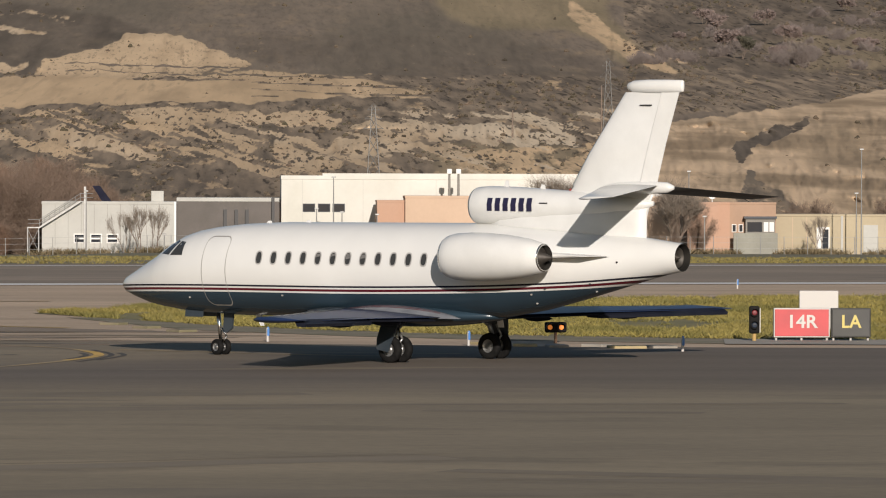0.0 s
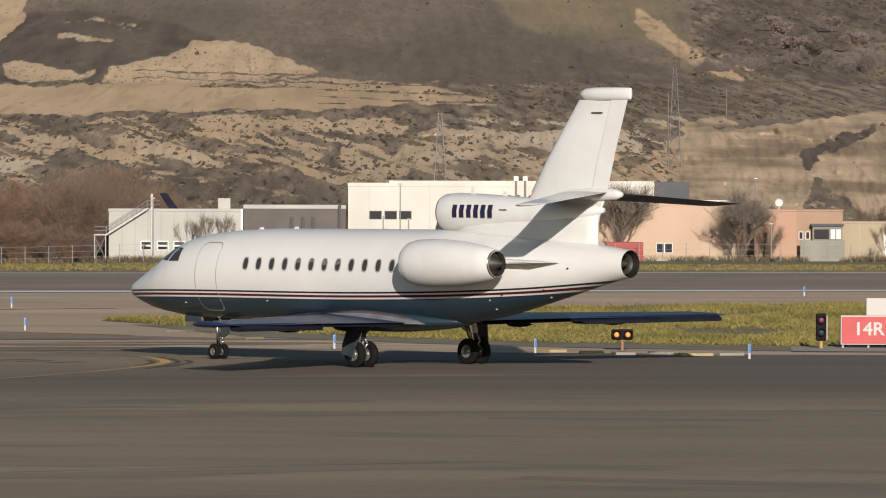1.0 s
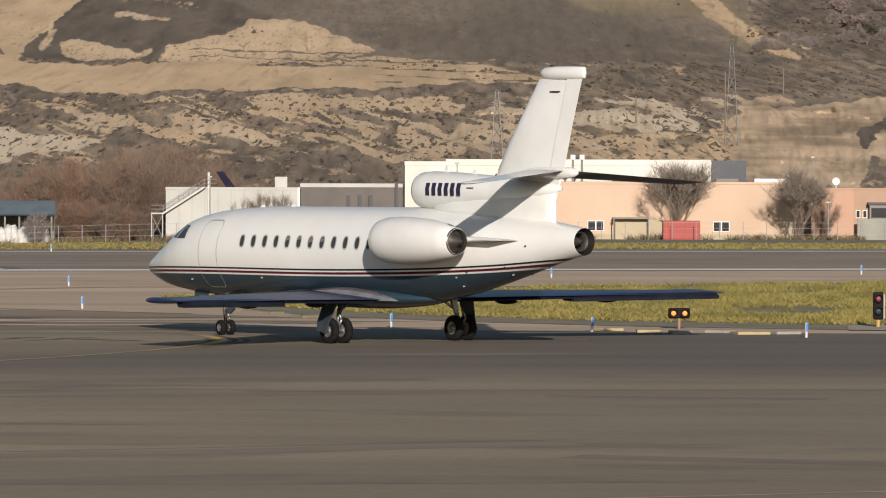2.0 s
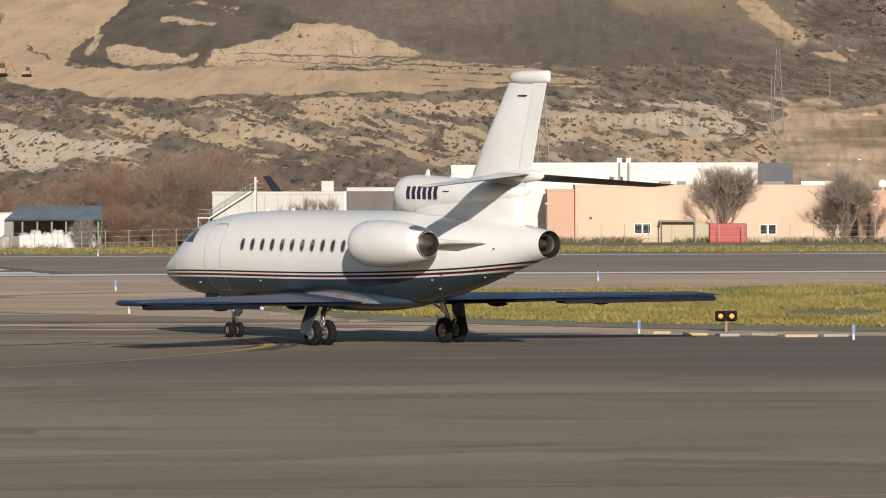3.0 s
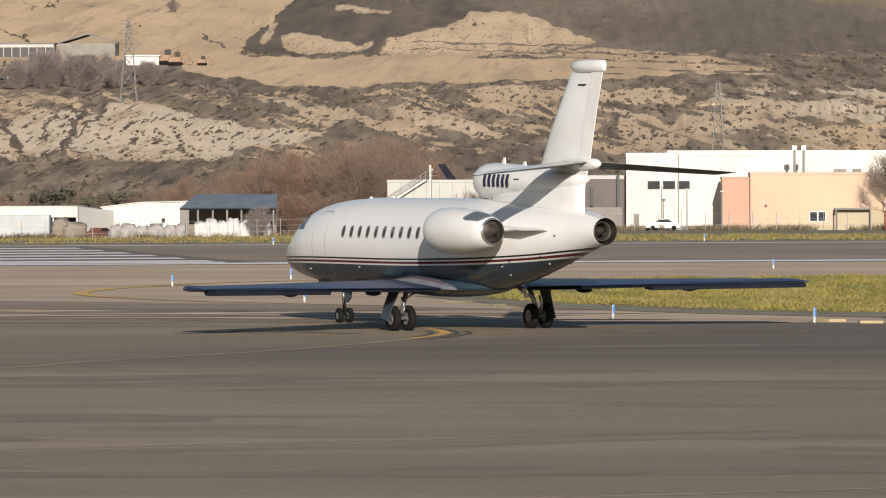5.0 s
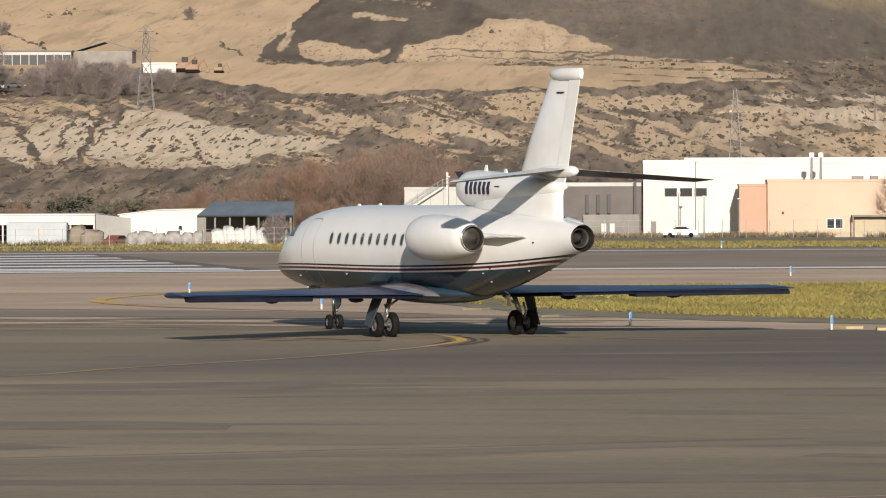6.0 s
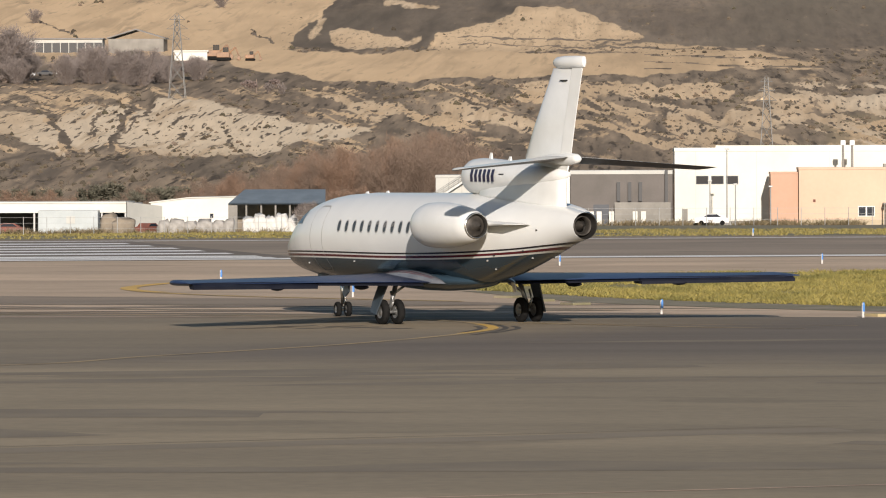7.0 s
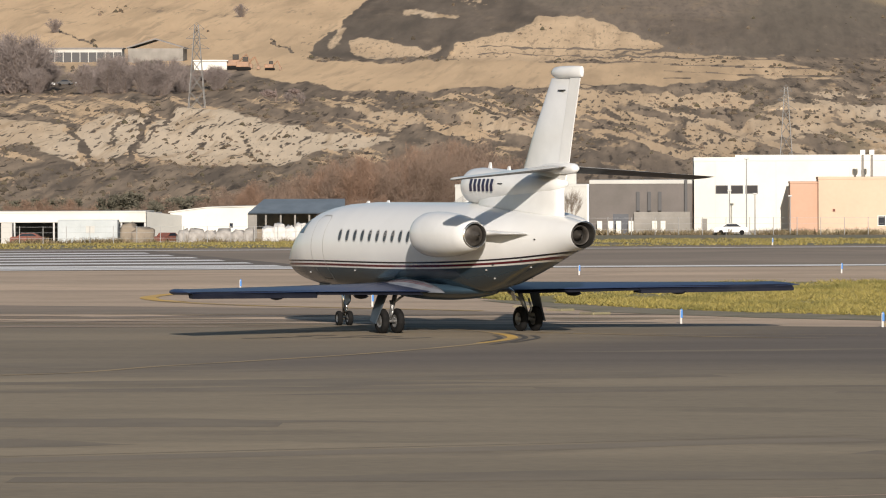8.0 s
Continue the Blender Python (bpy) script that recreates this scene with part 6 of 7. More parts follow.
skin(bm, [[((-724 + 6 * s) * K - HUT["mid"], y, high(v + 1.5) - HUT["base"]), ((-554 - 1 * s) * K - HUT["mid"], y, high(v + 1.5) - HUT["base"])] for s, y, v in ((0, -0.5, 86), (4, 5, 62))], close=False, cap=False)
part("roof", bm, TIN, HUT, "blue-grey pitched tin roof")
bit(HUT, "back_wall", -718, -560, 80, 145, KHAKI, -6, 6.3, "shaded back wall")
for u in (-720, -694, -668, -643, -618, -592, -562):
    bit(HUT, "post", u, u + 3, 84, 145, MID_GREY, 0.0, 0.25)
bit(HUT, "side_board", -724, -708, 86, 145, MID_GREY, 0.1, 0.3, "grey boards on the corner")


# ---- loose things on the strip ----
def loose(name, u0, u1, v0, v1, y, deep, mat, label, category, bevel=0.08, tilt=0.0):
    k = y / 10000
    x, base = (u0 + u1) / 2 * k, level((u0 + u1) / 2 * k, y)
    w, h = (u1 - u0) / 2 * k, EYE_HEIGHT - v0 * k - base
    t = thing(name, pose(x, y, base), label, category)
    bm = bmesh.new()
    box(bm, -w, w, 0, deep, -0.05, h, bevel)
    part("body", bm, mat, t)
    return t, w, h


skip, w, h = loose("skip_container", 512, 578, 95, 130, 696, 2.4, RED_SKIP, "faded red steel container by the tree", "container")
for i in range(9):
    bm = bmesh.new()
    x = -w + 0.2 + i * (2 * w - 0.4) / 8
    box(bm, x - 0.05, x + 0.05, -0.05, 0.02, 0.1, h - 0.1)
    part("rib", bm, RED_SKIP, skip)
cabin, w, h = loose("site_cabin", -1075, -968, 99, 143, 712, 2.6, PALE_BLUE, "pale blue-grey metal site cabin", "cabin", 0.1)
bm = bmesh.new()
box(bm, -0.2, 0.9, -0.04, 0.02, h * 0.45, h * 0.75)
part("window", bm, OFFWHITE, cabin, "shuttered window")
for i in range(12):
    bm = bmesh.new()
    x = -w + 0.3 + i * (2 * w - 0.6) / 11
    box(bm, x - 0.03, x + 0.03, -0.03, 0.02, 0.1, h - 0.1)
    part("rib", bm, PALE_BLUE, cabin)
loose("storage_box", -1176, -1156, 104, 140, 713, 1.5, OFFWHITE, "pale grey storage box beside the shed", "box")


def heap(name, u0, u1, v0, y, mat, label, category, seed):
    """An irregular covered pile."""
    k = y / 10000
    x, base = (u0 + u1) / 2 * k, level((u0 + u1) / 2 * k, y)
    w, h = (u1 - u0) / 2 * k, EYE_HEIGHT - v0 * k - base
    bm = bmesh.new()
    bmesh.ops.create_icosphere(bm, subdivisions=3, radius=1.0)
    for v in bm.verts:
        n = 1 + 0.26 * noise.noise(v.co * 2.1 + Vector((seed, 0, 0)))
        c = Vector([math.copysign(abs(a) ** 0.55, a) for a in v.co])
        v.co = Vector((c.x * w * n, c.y * 1.0 * n, max(-0.05, c.z) * h * n))
    ob = part(name, bm, mat, None, label, True)
    ob.matrix_basis = pose(x, y, base)
    return tagged(ob, "", category)


COVER = material("pale grey cover", (0.36, 0.34, 0.31), 0.9, second=(0.22, 0.205, 0.185), scale=1.2, fine=0.12)
heap("tarpaulin_load", -966, -932, 105, 712, KHAKI, "lumpy load under a khaki tarpaulin", "covered load", 3)
heap("tarpaulin_load", -944, -900, 113, 711, KHAKI, "lumpy load under a khaki tarpaulin", "covered load", 6)
for i, (u0, u1, v0) in enumerate(((-862, -838, 117), (-842, -812, 114), (-816, -790, 118), (-794, -762, 115), (-766, -740, 117), (-744, -724, 114))):
    heap("covered_pallet", u0, u1, v0, 703, COVER, "low load under a pale grey cover by the workshop", "covered load", 11 + i * 1.7)
for i, (u0, u1, v0) in enumerate(((-594, -574, 112), (-712, -686, 112), (-692, -668, 107), (-672, -650, 110), (-654, -628, 106), (-632, -608, 111), (-612, -594, 110))):
    heap("white_sack", u0, u1, v0, 704, FABRIC, "bulging white bulk sack by the tin-roofed shed", "sack", i * 2.3)


def vehicle(name, u, y, length, paint, label, turn=0):
    k = y / 10000
    t = thing(name, pose(u * k, y, level(u * k, y), 0, 0, turn), label, "car")
    L = length / 2
    bm = bmesh.new()
    prof = ((-L, 0.35), (-L, 0.8), (-L * 0.92, 0.95), (-L * 0.6, 1.0), (-L * 0.3, 1.42), (L * 0.35, 1.45), (L * 0.72, 1.0), (L * 0.97, 0.9), (L, 0.7), (L, 0.35))
    skin(bm, [[(x, y, z) for x, z in prof] for y in (-0.85, 0.85)])
    part("body", bm, paint, t, "", False)
    bm = bmesh.new()
    skin(bm, [[(x, y, z) for x, z in ((-L * 0.5, 1.03), (-L * 0.27, 1.36), (L * 0.3, 1.38), (L * 0.58, 1.03))] for y in (-0.87, 0.87)])
    part("side_window", bm, GLASS, t)
    for x in (-L * 0.62, L * 0.62):
        for y in (-0.78, 0.78):
            bm = bmesh.new()
            lathe(bm, [(0.001, -0.1), (0.31, -0.1), (0.31, 0.1), (0.001, 0.1)], "Y", 16, (x, y, 0.31))
            part("wheel", bm, RUBBER, t)
    return t


CAR_WHITE = material("white car paint", (0.7, 0.7, 0.69), 0.25)
vehicle("parked_car", 120, 700, 4.2, CAR_WHITE, "white parked car by the white hall")
vehicle("parked_car", -1128, 713, 4.4, RUST, "red-brown car under the open shed")
vehicle("parked_car", -880, 712, 3.6, RUST, "small red and white vehicle by the fence", 60)


def lamp_post(u, v0, v1, y, label, head=0.26):
    k = y / 10000
    x, base = u * k, level(u * k, y)
    t = thing("lamp_post", pose(x, y, base), label, "lamp post", "lamp posts of the strip")
    top = EYE_HEIGHT - v0 * k - base
    bm = bmesh.new()
    tube(bm, (0, 0, -0.1), (0, 0, top), 0.09, 0.06, 8)
    part("pole", bm, GALV, t)
    bm = bmesh.new()
    box(bm, -head, head, -0.15, 0.15, top - 0.08, top + 0.12, 0.04)
    part("lamp_head", bm, GALV, t)


for u, v0, y in ((147, -6, 705), (117, 50, 700), (162, 56, 700), (224, 60, 700), (777, -18, 735), (1084, -58, 700), (1075, 20, 712), (-152, 96, 690), (-290, 20, 700), (805, 62, 700)):
    lamp_post(u, v0, 128, y, "grey steel lamp post along the road")
# two white-headed poles on the salmon roof
for u in (350, 366):
    t = thing("roof_floodlight", pose(u * K, 716, high(26)), "white floodlight on a roof pole", "floodlight", "roof floodlights")
    bm = bmesh.new()
    tube(bm, (0, 0, -0.1), (0, 0, 2.9), 0.16, 0.14, 8)
    part("pole", bm, MID_GREY, t)
    bm = bmesh.new()
    box(bm, -0.32, 0.32, -0.35, 0.25, 2.75, 3.4, 0.08)
    part("lamp_head", bm, CAR_WHITE, t, "bright white lamp housing")

# wire fence along the strip
fence = thing("wire_fence", pose(0, 694, 0), "thin wire fence with grey posts along the strip", "fence")
for i in range(64):
    x = -88 + i * 2.9
    bm = bmesh.new()
    z = level(x, 694)
    tube(bm, (x, 0, z - 0.1), (x, 0, z + 2.2), 0.045, k=5)
    part("post", bm, GALV, fence)
for hgt in (0.7, 1.4, 2.1):
    bm = bmesh.new()
    xs = [-88 + i * 2.9 for i in range(64)]
    skin(bm, [[(x, -0.012, level(x, 694) + hgt), (x, 0.012, level(x, 694) + hgt), (x, 0, level(x, 694) + hgt + 0.024)] for x in xs])
    part("wire", bm, GALV, fence)


# ---- pylons and buildings on the hillside ----
PYLON = material("pylon steel", (0.22, 0.215, 0.2), 0.7, 0.3, second=(0.16, 0.155, 0.15), scale=1)


def pylon(u, e0, e1, wide, label, thick=0.11):
    foot = on_hill(u, e0)
    h = (e1 - e0) / 10000 * foot.y
    t = thing("power_pylon", pose(foot.x, foot.y, foot.z - 0.5), label, "pylon", "power pylons")
    w0, w1 = wide * foot.y / 20000, wide * foot.y / 20000 * 0.22
    lv = [0, 0.22, 0.42, 0.58, 0.72, 0.84, 0.93, 1.0]
    bm = bmesh.new()
    for a in range(4):
        sx, sy = ((-1, -1), (1, -1), (1, 1), (-1, 1))[a]
        tube(bm, (sx * w0, sy * w0, 0), (sx * w1, sy * w1, h), thick, k=4)
    for p, q in zip(lv, lv[1:]):
        wp, wq = w0 + (w1 - w0) * p, w0 + (w1 - w0) * q
        for (ax, ay), (bx, by) in (((-1, -1), (1, -1)), ((1, -1), (1, 1)), ((1, 1), (-1, 1)), ((-1, 1), (-1, -1))):
            tube(bm, (ax * wp, ay * wp, p * h), (bx * wq, by * wq, q * h), thick * 0.6, k=4)
            tube(bm, (bx * wp, by * wp, p * h), (ax * wq, ay * wq, q * h), thick * 0.6, k=4)
    part("mast", bm, PYLON, t, "riveted lattice mast")
    for z, arm in ((0.72, 1.5), (0.84, 1.25), (0.95, 0.9)):
        bm = bmesh.new()
        r = arm * w0
        tube(bm, (-r, 0, z * h), (r, 0, z * h), thick * 0.7, k=4)
        tube(bm, (-r, 0, z * h), (0, 0, z * h + 0.08 * h), thick * 0.5, k=4)
        tube(bm, (r, 0, z * h), (0, 0, z * h + 0.08 * h), thick * 0.5, k=4)
        part("cross_arm", bm, PYLON, t)
    return t


pylon(218, -12, 132, 24, "grey lattice power pylon at the hill's foot", 0.09)
pylon(632, 40, 216, 24, "slim grey lattice power pylon on the slope", 0.06)
pylon(-825, 98, 250, 30, "tall grey lattice power pylon above the cliffs", 0.085)
for u, e0, e1 in ((465, 80, 128), (724, 130, 176), (622, 60, 168), (-685, 116, 140)):
    p = on_hill(u, e0)
    bm = bmesh.new()
    tube(bm, (0, 0, -0.5), (0, 0, (e1 - e0) / 10000 * p.y), 0.2, 0.14, 6)
    ob = part("utility_pole", bm, BARK, None, "plain wooden utility pole on the slope")
    ob.matrix_basis = Matrix.Translation(p)
    tagged(ob, "", "pole", "utility poles")

# stable row, gabled barn, white trailer and digger by the track
HILL_ROOF = material("grey barn roof", (0.20, 0.19, 0.18), 0.8, second=(0.15, 0.145, 0.14), scale=0.4)
DIGGER = material("orange machine paint", (0.30, 0.17, 0.095), 0.6, second=(0.20, 0.125, 0.08), scale=0.6)


def hill_block(name, u0, u1, e0, e1, deep, wall, roof, label, gable=0.0, category="building"):
    p = on_hill((u0 + u1) / 2, e0)
    k = p.y / 10000
    w, h = (u1 - u0) / 2 * k, (e1 - e0) * k
    t = thing(name, pose(p.x, p.y - 3, p.z - 0.5), label, category)
    bm = bmesh.new()
    box(bm, -w, w, 0, deep, -2, h + 0.5)
    part("wall", bm, wall, t)
    bm = bmesh.new()
    skin(bm, [[(x, y, h + 0.5 + z) for x, z in ((-w - 0.4, 0), (0, gable), (w + 0.4, 0), (w + 0.4, 0.35), (0, gable + 0.4), (-w - 0.4, 0.35))] for y in (-0.5, deep + 0.5)])
    part("roof", bm, roof, t)
    return t, w, h


st, w, h = hill_block("stable_row", -1135, -956, 182, 204, 8, OFFWHITE, HILL_ROOF, "long grey stable row with dark openings")
for i in range(12):
    bm = bmesh.new()
    x = -w + (i + 0.5) * 2 * w / 12
    box(bm, x - w / 13.2, x + w / 13.2, -0.1, 0.1, 0.1, h * 0.72 + 0.5)
    part("stall_opening", bm, BLACK, st, "dark stall opening")
hill_block("barn", -946, -848, 180, 202, 14, MID_GREY, HILL_ROOF, "grey gabled barn on the hillside", 2.6)
hill_block("farmhouse", -1150, -1095, 150, 162, 8, ORANGE_WALL, HILL_ROOF, "low brick-coloured farmhouse among trees", 1.2)
hill_block("white_trailer", -829, -771, 166, 181, 4, WHITE_WALL, WHITE_WALL, "white trailer parked on the bare earth", 0.0, "trailer")
for u, e, s in ((-756, 166, 1.15), (-740, 164, 1.0), (-694, 164, 0.7)):
    p = on_hill(u, e)
    t = thing("digger", pose(p.x, p.y - 2, p.z), "orange earth-moving machine on the bare earth", "digger", "earth movers", )
    bm = bmesh.new()
    box(bm, -2.4 * s, 1.2 * s, 0, 2.2, 0.9 * s, 2.4 * s, 0.15)
    part("body", bm, DIGGER, t)
    bm = bmesh.new()
    box(bm, -0.6 * s, 0.9 * s, 0.3, 1.9, 2.4 * s, 3.7 * s, 0.1)
    part("cab", bm, GLASS, t)
    bm = bmesh.new()
    tube(bm, (1.0 * s, 1, 2.0 * s), (2.8 * s, 1, 3.8 * s), 0.22 * s)
    tube(bm, (2.8 * s, 1, 3.8 * s), (3.9 * s, 1, 1.2 * s), 0.18 * s)
    box(bm, 3.4 * s, 4.3 * s, 0.5, 1.5, 0.3 * s, 1.3 * s, 0.05)
    part("boom", bm, DIGGER, t)
    for y in (0.1, 1.7):
        bm = bmesh.new()
        box(bm, -2.3 * s, 1.6 * s, y, y + 0.5, 0.0, 0.9 * s, 0.2)
        part("track", bm, RUBBER, t)
for i, (u, m) in enumerate(((-1128, 0), (-1092, 1), (-1060, 0), (-1028, 1), (-1010, 0))):
    p = on_hill(u, 141)
    t = vehicle("parked_car", u, p.y, 4.2, CAR_WHITE if m else BLACK, "white car parked by the hillside track" if m else "dark car parked by the hillside track")
    t.matrix_basis = pose(p.x, p.y, p.z)

# ---- airfield furniture ----
SIGN_RED = material("red sign face", (0.50, 0.045, 0.05), 0.5, second=(0.42, 0.04, 0.045), scale=2)
SIGN_BLACK = material("black sign face", (0.018, 0.018, 0.016), 0.5, second=(0.03, 0.03, 0.025), scale=2)
SIGN_WHITE = material("white sign paint", (0.50, 0.48, 0.45), 0.5)
SIGN_YELLOW = material("yellow sign paint", (0.52, 0.42, 0.11), 0.5)
BLUE_CAP = material("blue light cap", (0.08, 0.22, 0.52), 0.3)
AMBER = glow("amber lamp", (0.85, 0.26, 0.05), 0.42)
RED_LAMP = glow("red lamp", (0.14, 0.01, 0.014), 0.12)
HOUSING = material("dull black housing", (0.010, 0.010, 0.010), 0.8, second=(0.016, 0.015, 0.014), scale=5)
HOUSING.node_tree.nodes["Principled BSDF"].inputs["Specular IOR Level"].default_value = 0.1
LENS = material("clear lamp lens", (0.03, 0.04, 0.06), 0.08)


def letters(text, size, x, z, mat, parent, width):
    c = bpy.data.curves.new("lettering", "FONT")
    c.body, c.size, c.extrude, c.align_x, c.align_y = text, size, 0.004, "CENTER", "CENTER"
    c.offset = 0.012
    tmp = bpy.data.objects.new("lettering", c)
    scene.collection.objects.link(tmp)
    bpy.context.view_layer.update()
    me = bpy.data.meshes.new_from_object(tmp.evaluated_get(bpy.context.evaluated_depsgraph_get()))
    bpy.data.objects.remove(tmp)
    xs = [v.co.x for v in me.vertices]
    k = width / (max(xs) - min(xs))
    for v in me.vertices:
        v.co.x *= k
    me.materials.clear()
    me.materials.append(mat)
    ob = new("lettering", me)
    ob.parent = parent
    ob.matrix_basis = pose(x, -0.165, z, 90, 0, 0)
    return ob


def airfield_sign(x0, x1, y, face, text, ink, label, rim):
    w = (x1 - x0) / 2
    t = thing("airfield_sign", pose((x0 + x1) / 2, y, 0.02), label, "sign", "airfield signs")
    bm = bmesh.new()
    box(bm, -w, w, -0.12, 0.12, 0.10, 1.0, 0.02)
    part("case", bm, rim, t)
    bm = bmesh.new()
    box(bm, -w + 0.035, w - 0.035, -0.15, -0.1, 0.14, 0.96, 0.01)
    part("face", bm, face, t, "painted sign face")
    for x in (-w + 0.08, 0.0, w - 0.08):
        bm = bmesh.new()
        tube(bm, (x, 0, -0.03), (x, 0, 0.12), 0.035, k=8)
        part("leg", bm, SIGN_WHITE, t)
    letters(text, 0.55, 0, 0.57, ink, t, 0.86 if len(text) == 3 else 0.60)
    return t


airfield_sign(16.02, 17.74, 172.6, SIGN_RED, "14R", SIGN_WHITE, "red mandatory sign reading 14R in white", SIGN_WHITE)
airfield_sign(17.78, 19.0, 172.6, SIGN_BLACK, "LA", SIGN_YELLOW, "black location sign reading LA in yellow", SIGN_BLACK)
t = thing("sign_back", pose(18.0, 178.5, 0.02), "plain white back of a sign facing away", "sign")
bm = bmesh.new()
box(bm, -0.62, 0.62, -0.1, 0.1, 0.2, 1.42, 0.02)
part("case", bm, SIGN_WHITE, t)
for x in (-0.5, 0.5):
    bm = bmesh.new()
    tube(bm, (x, 0, -0.05), (x, 0, 0.22), 0.04, k=8)
    part("leg", bm, GALV, t)
sheet("sign_pad", [(14.2, 168.6), (40, 166.2), (40, 173.5), (14.6, 174.0)], 0.03, CONCRETE, "pale concrete pad under the signs", "pavement")

t = thing("signal_light", pose(15.38, 172.0, 0.03), "black two-lamp signal with red lamp lit", "signal light")
bm = bmesh.new()
box(bm, -0.155, 0.155, -0.1, 0.14, 0.22, 1.06, 0.05)
part("housing", bm, HOUSING, t)
for z, m in ((0.86, RED_LAMP), (0.48, LENS)):
    bm = bmesh.new()
    lathe(bm, [(0.001, -0.125), (0.06, -0.12), (0.085, -0.10)], "Y", 18, (0, 0, z))
    part("lamp", bm, m, t, "lit red lamp" if m is RED_LAMP else "unlit clear lamp")
    bm = bmesh.new()
    lathe(bm, [(0.115, -0.22), (0.12, -0.10)], "Y", 18, (0, 0, z))
    part("hood", bm, BLACK, t)
bm = bmesh.new()
box(bm, 0.156, 0.18, -0.1, 0.14, 0.25, 1.0)
part("side_plate", bm, SIGN_WHITE, t, "white edge plate")
bm = bmesh.new()
tube(bm, (0, 0.02, -0.05), (0, 0.02, 0.25), 0.06, k=10)
part("post", bm, YELLOW_LINE, t, "yellow post")

t = thing("guard_light", pose(9.2, 170.0, 0.02), "twin amber runway guard light on an orange post", "guard light")
bm = bmesh.new()
box(bm, -0.33, 0.33, -0.06, 0.12, 0.30, 0.62, 0.05)
part("housing", bm, HOUSING, t)
for x in (-0.17, 0.17):
    bm = bmesh.new()
    lathe(bm, [(0.001, -0.085), (0.05, -0.08), (0.075, -0.06)], "Y", 18, (x, 0, 0.46))
    part("lamp", bm, AMBER, t, "glowing amber lamp")
    bm = bmesh.new()
    lathe(bm, [(0.125, -0.2), (0.13, -0.06)], "Y", 18, (x, 0, 0.46))
    part("hood", bm, BLACK, t)
bm = bmesh.new()
tube(bm, (0, 0.02, -0.05), (0, 0.02, 0.32), 0.05, k=10)
part("post", bm, DIGGER, t, "orange post")


def edge_light(x, y):
    t = thing("edge_light", pose(x, y, 0.02), "white stake with blue cap marking the taxiway edge", "edge light", "taxiway edge lights")
    bm = bmesh.new()
    tube(bm, (0, 0, -0.04), (0, 0, 0.40), 0.04, k=10)
    part("stake", bm, SIGN_WHITE, t)
    bm = bmesh.new()
    lathe(bm, [(0.042, 0.16), (0.046, 0.17), (0.046, 0.36), (0.03, 0.42), (0.001, 0.44)], "Z", 12, (0.012, 0, 0.0))
    part("cap", bm, BLUE_CAP, t, "blue cap")


for x, y in ((0.53, 171), (6.46, 167), (12.4, 161.7), (-9.9, 192), (-12.3, 228), (22.2, 257), (7.8, 248), (-16.2, 216), (-18.2, 319), (-3.65, 245), (6.4, 332), (28, 156)):
    edge_light(x, y)
YELLOWED = material("yellowed concrete", (0.46, 0.36, 0.17), 0.9, second=(0.34, 0.28, 0.17), scale=2.0, fine=0.15)
# broken yellow-edged concrete blocks along the grass
for i, (x, y, w) in enumerate(((8.1, 166.5, 0.35), (9.0, 165.6, 0.3), (11.0, 164.8, 0.5), (12.0, 165.2, 0.4), (7.0, 168.2, 0.3), (-2.2, 181.5, 0.35), (-3.4, 186, 0.3), (10.2, 166.2, 0.25), (-4.6, 190.5, 0.3))):
    bm = bmesh.new()
    box(bm, -w, w, -0.4, 0.4, -0.05, 0.07, 0.03)
    ob = part("kerb_block", bm, YELLOWED if x > 5 and i % 2 == 0 else (CONCRETE if x > 5 else SOIL), None, "worn low concrete block at the grass edge")
    ob.matrix_basis = pose(x, y, 0.02, 0, 0, i * 7)
    tagged(ob, "", "kerb", "kerb blocks")
sheet("verge", [(-2, 184), (3, 177), (8, 172.5), (14, 169.5), (40, 166.5), (40, 171), (22, 173.5), (14, 176), (8, 179), (3, 184), (-1, 190.5), (-5, 200), (-6.5, 200)], 0.016, SOIL, "bare pale soil verge round the grass", "ground")

FADED = material("worn yellow paint", (0.44, 0.315, 0.155), 0.85, second=(0.27, 0.205, 0.125), scale=0.4, fine=0.15)
# ---- painted taxi lines ----
for pts, wide in (([(-26, 126.5), (-15.2, 130), (-11.9, 136), (-8.2, 143), (-5.9, 149), (-4.67, 153.6), (-4.2, 157), (-4.6, 160.6), (-5.3, 163.3), (-6.5, 165.5), (-9, 168.3), (-12, 170), (-17, 171.5), (-30, 173)], 0.26),
                  ([(-8, 227), (-12, 225), (-16.2, 219), (-18.3, 211.5), (-18.7, 206), (-17.7, 200), (-14.8, 194.5), (-11.7, 191), (-6, 186)], 0.55),
                  ([(-3.8, 162.5), (0.9, 158.3), (4.5, 156.5)], 0.25)):
    path = smooth_path(pts)
    bar("taxi_line", path, wide, 0.0166, YELLOW_LINE if wide > 0.5 else FADED, "faded yellow taxi line on the asphalt")
bar("service_line", smooth_path([(-8, 77.8), (-7.2, 78.1), (0.68, 81.6), (8.07, 85), (16, 88)]), 0.15, 0.0130, material("faded orange-white line", (0.52, 0.36, 0.25), 0.8, second=(0.36, 0.26, 0.19), scale=0.5, fine=0.1), "thin faded line across the apron")
FRESH_YELLOW = material("bright yellow paint", (0.72, 0.45, 0.10), 0.7, second=(0.52, 0.33, 0.09), scale=0.8, fine=0.1)
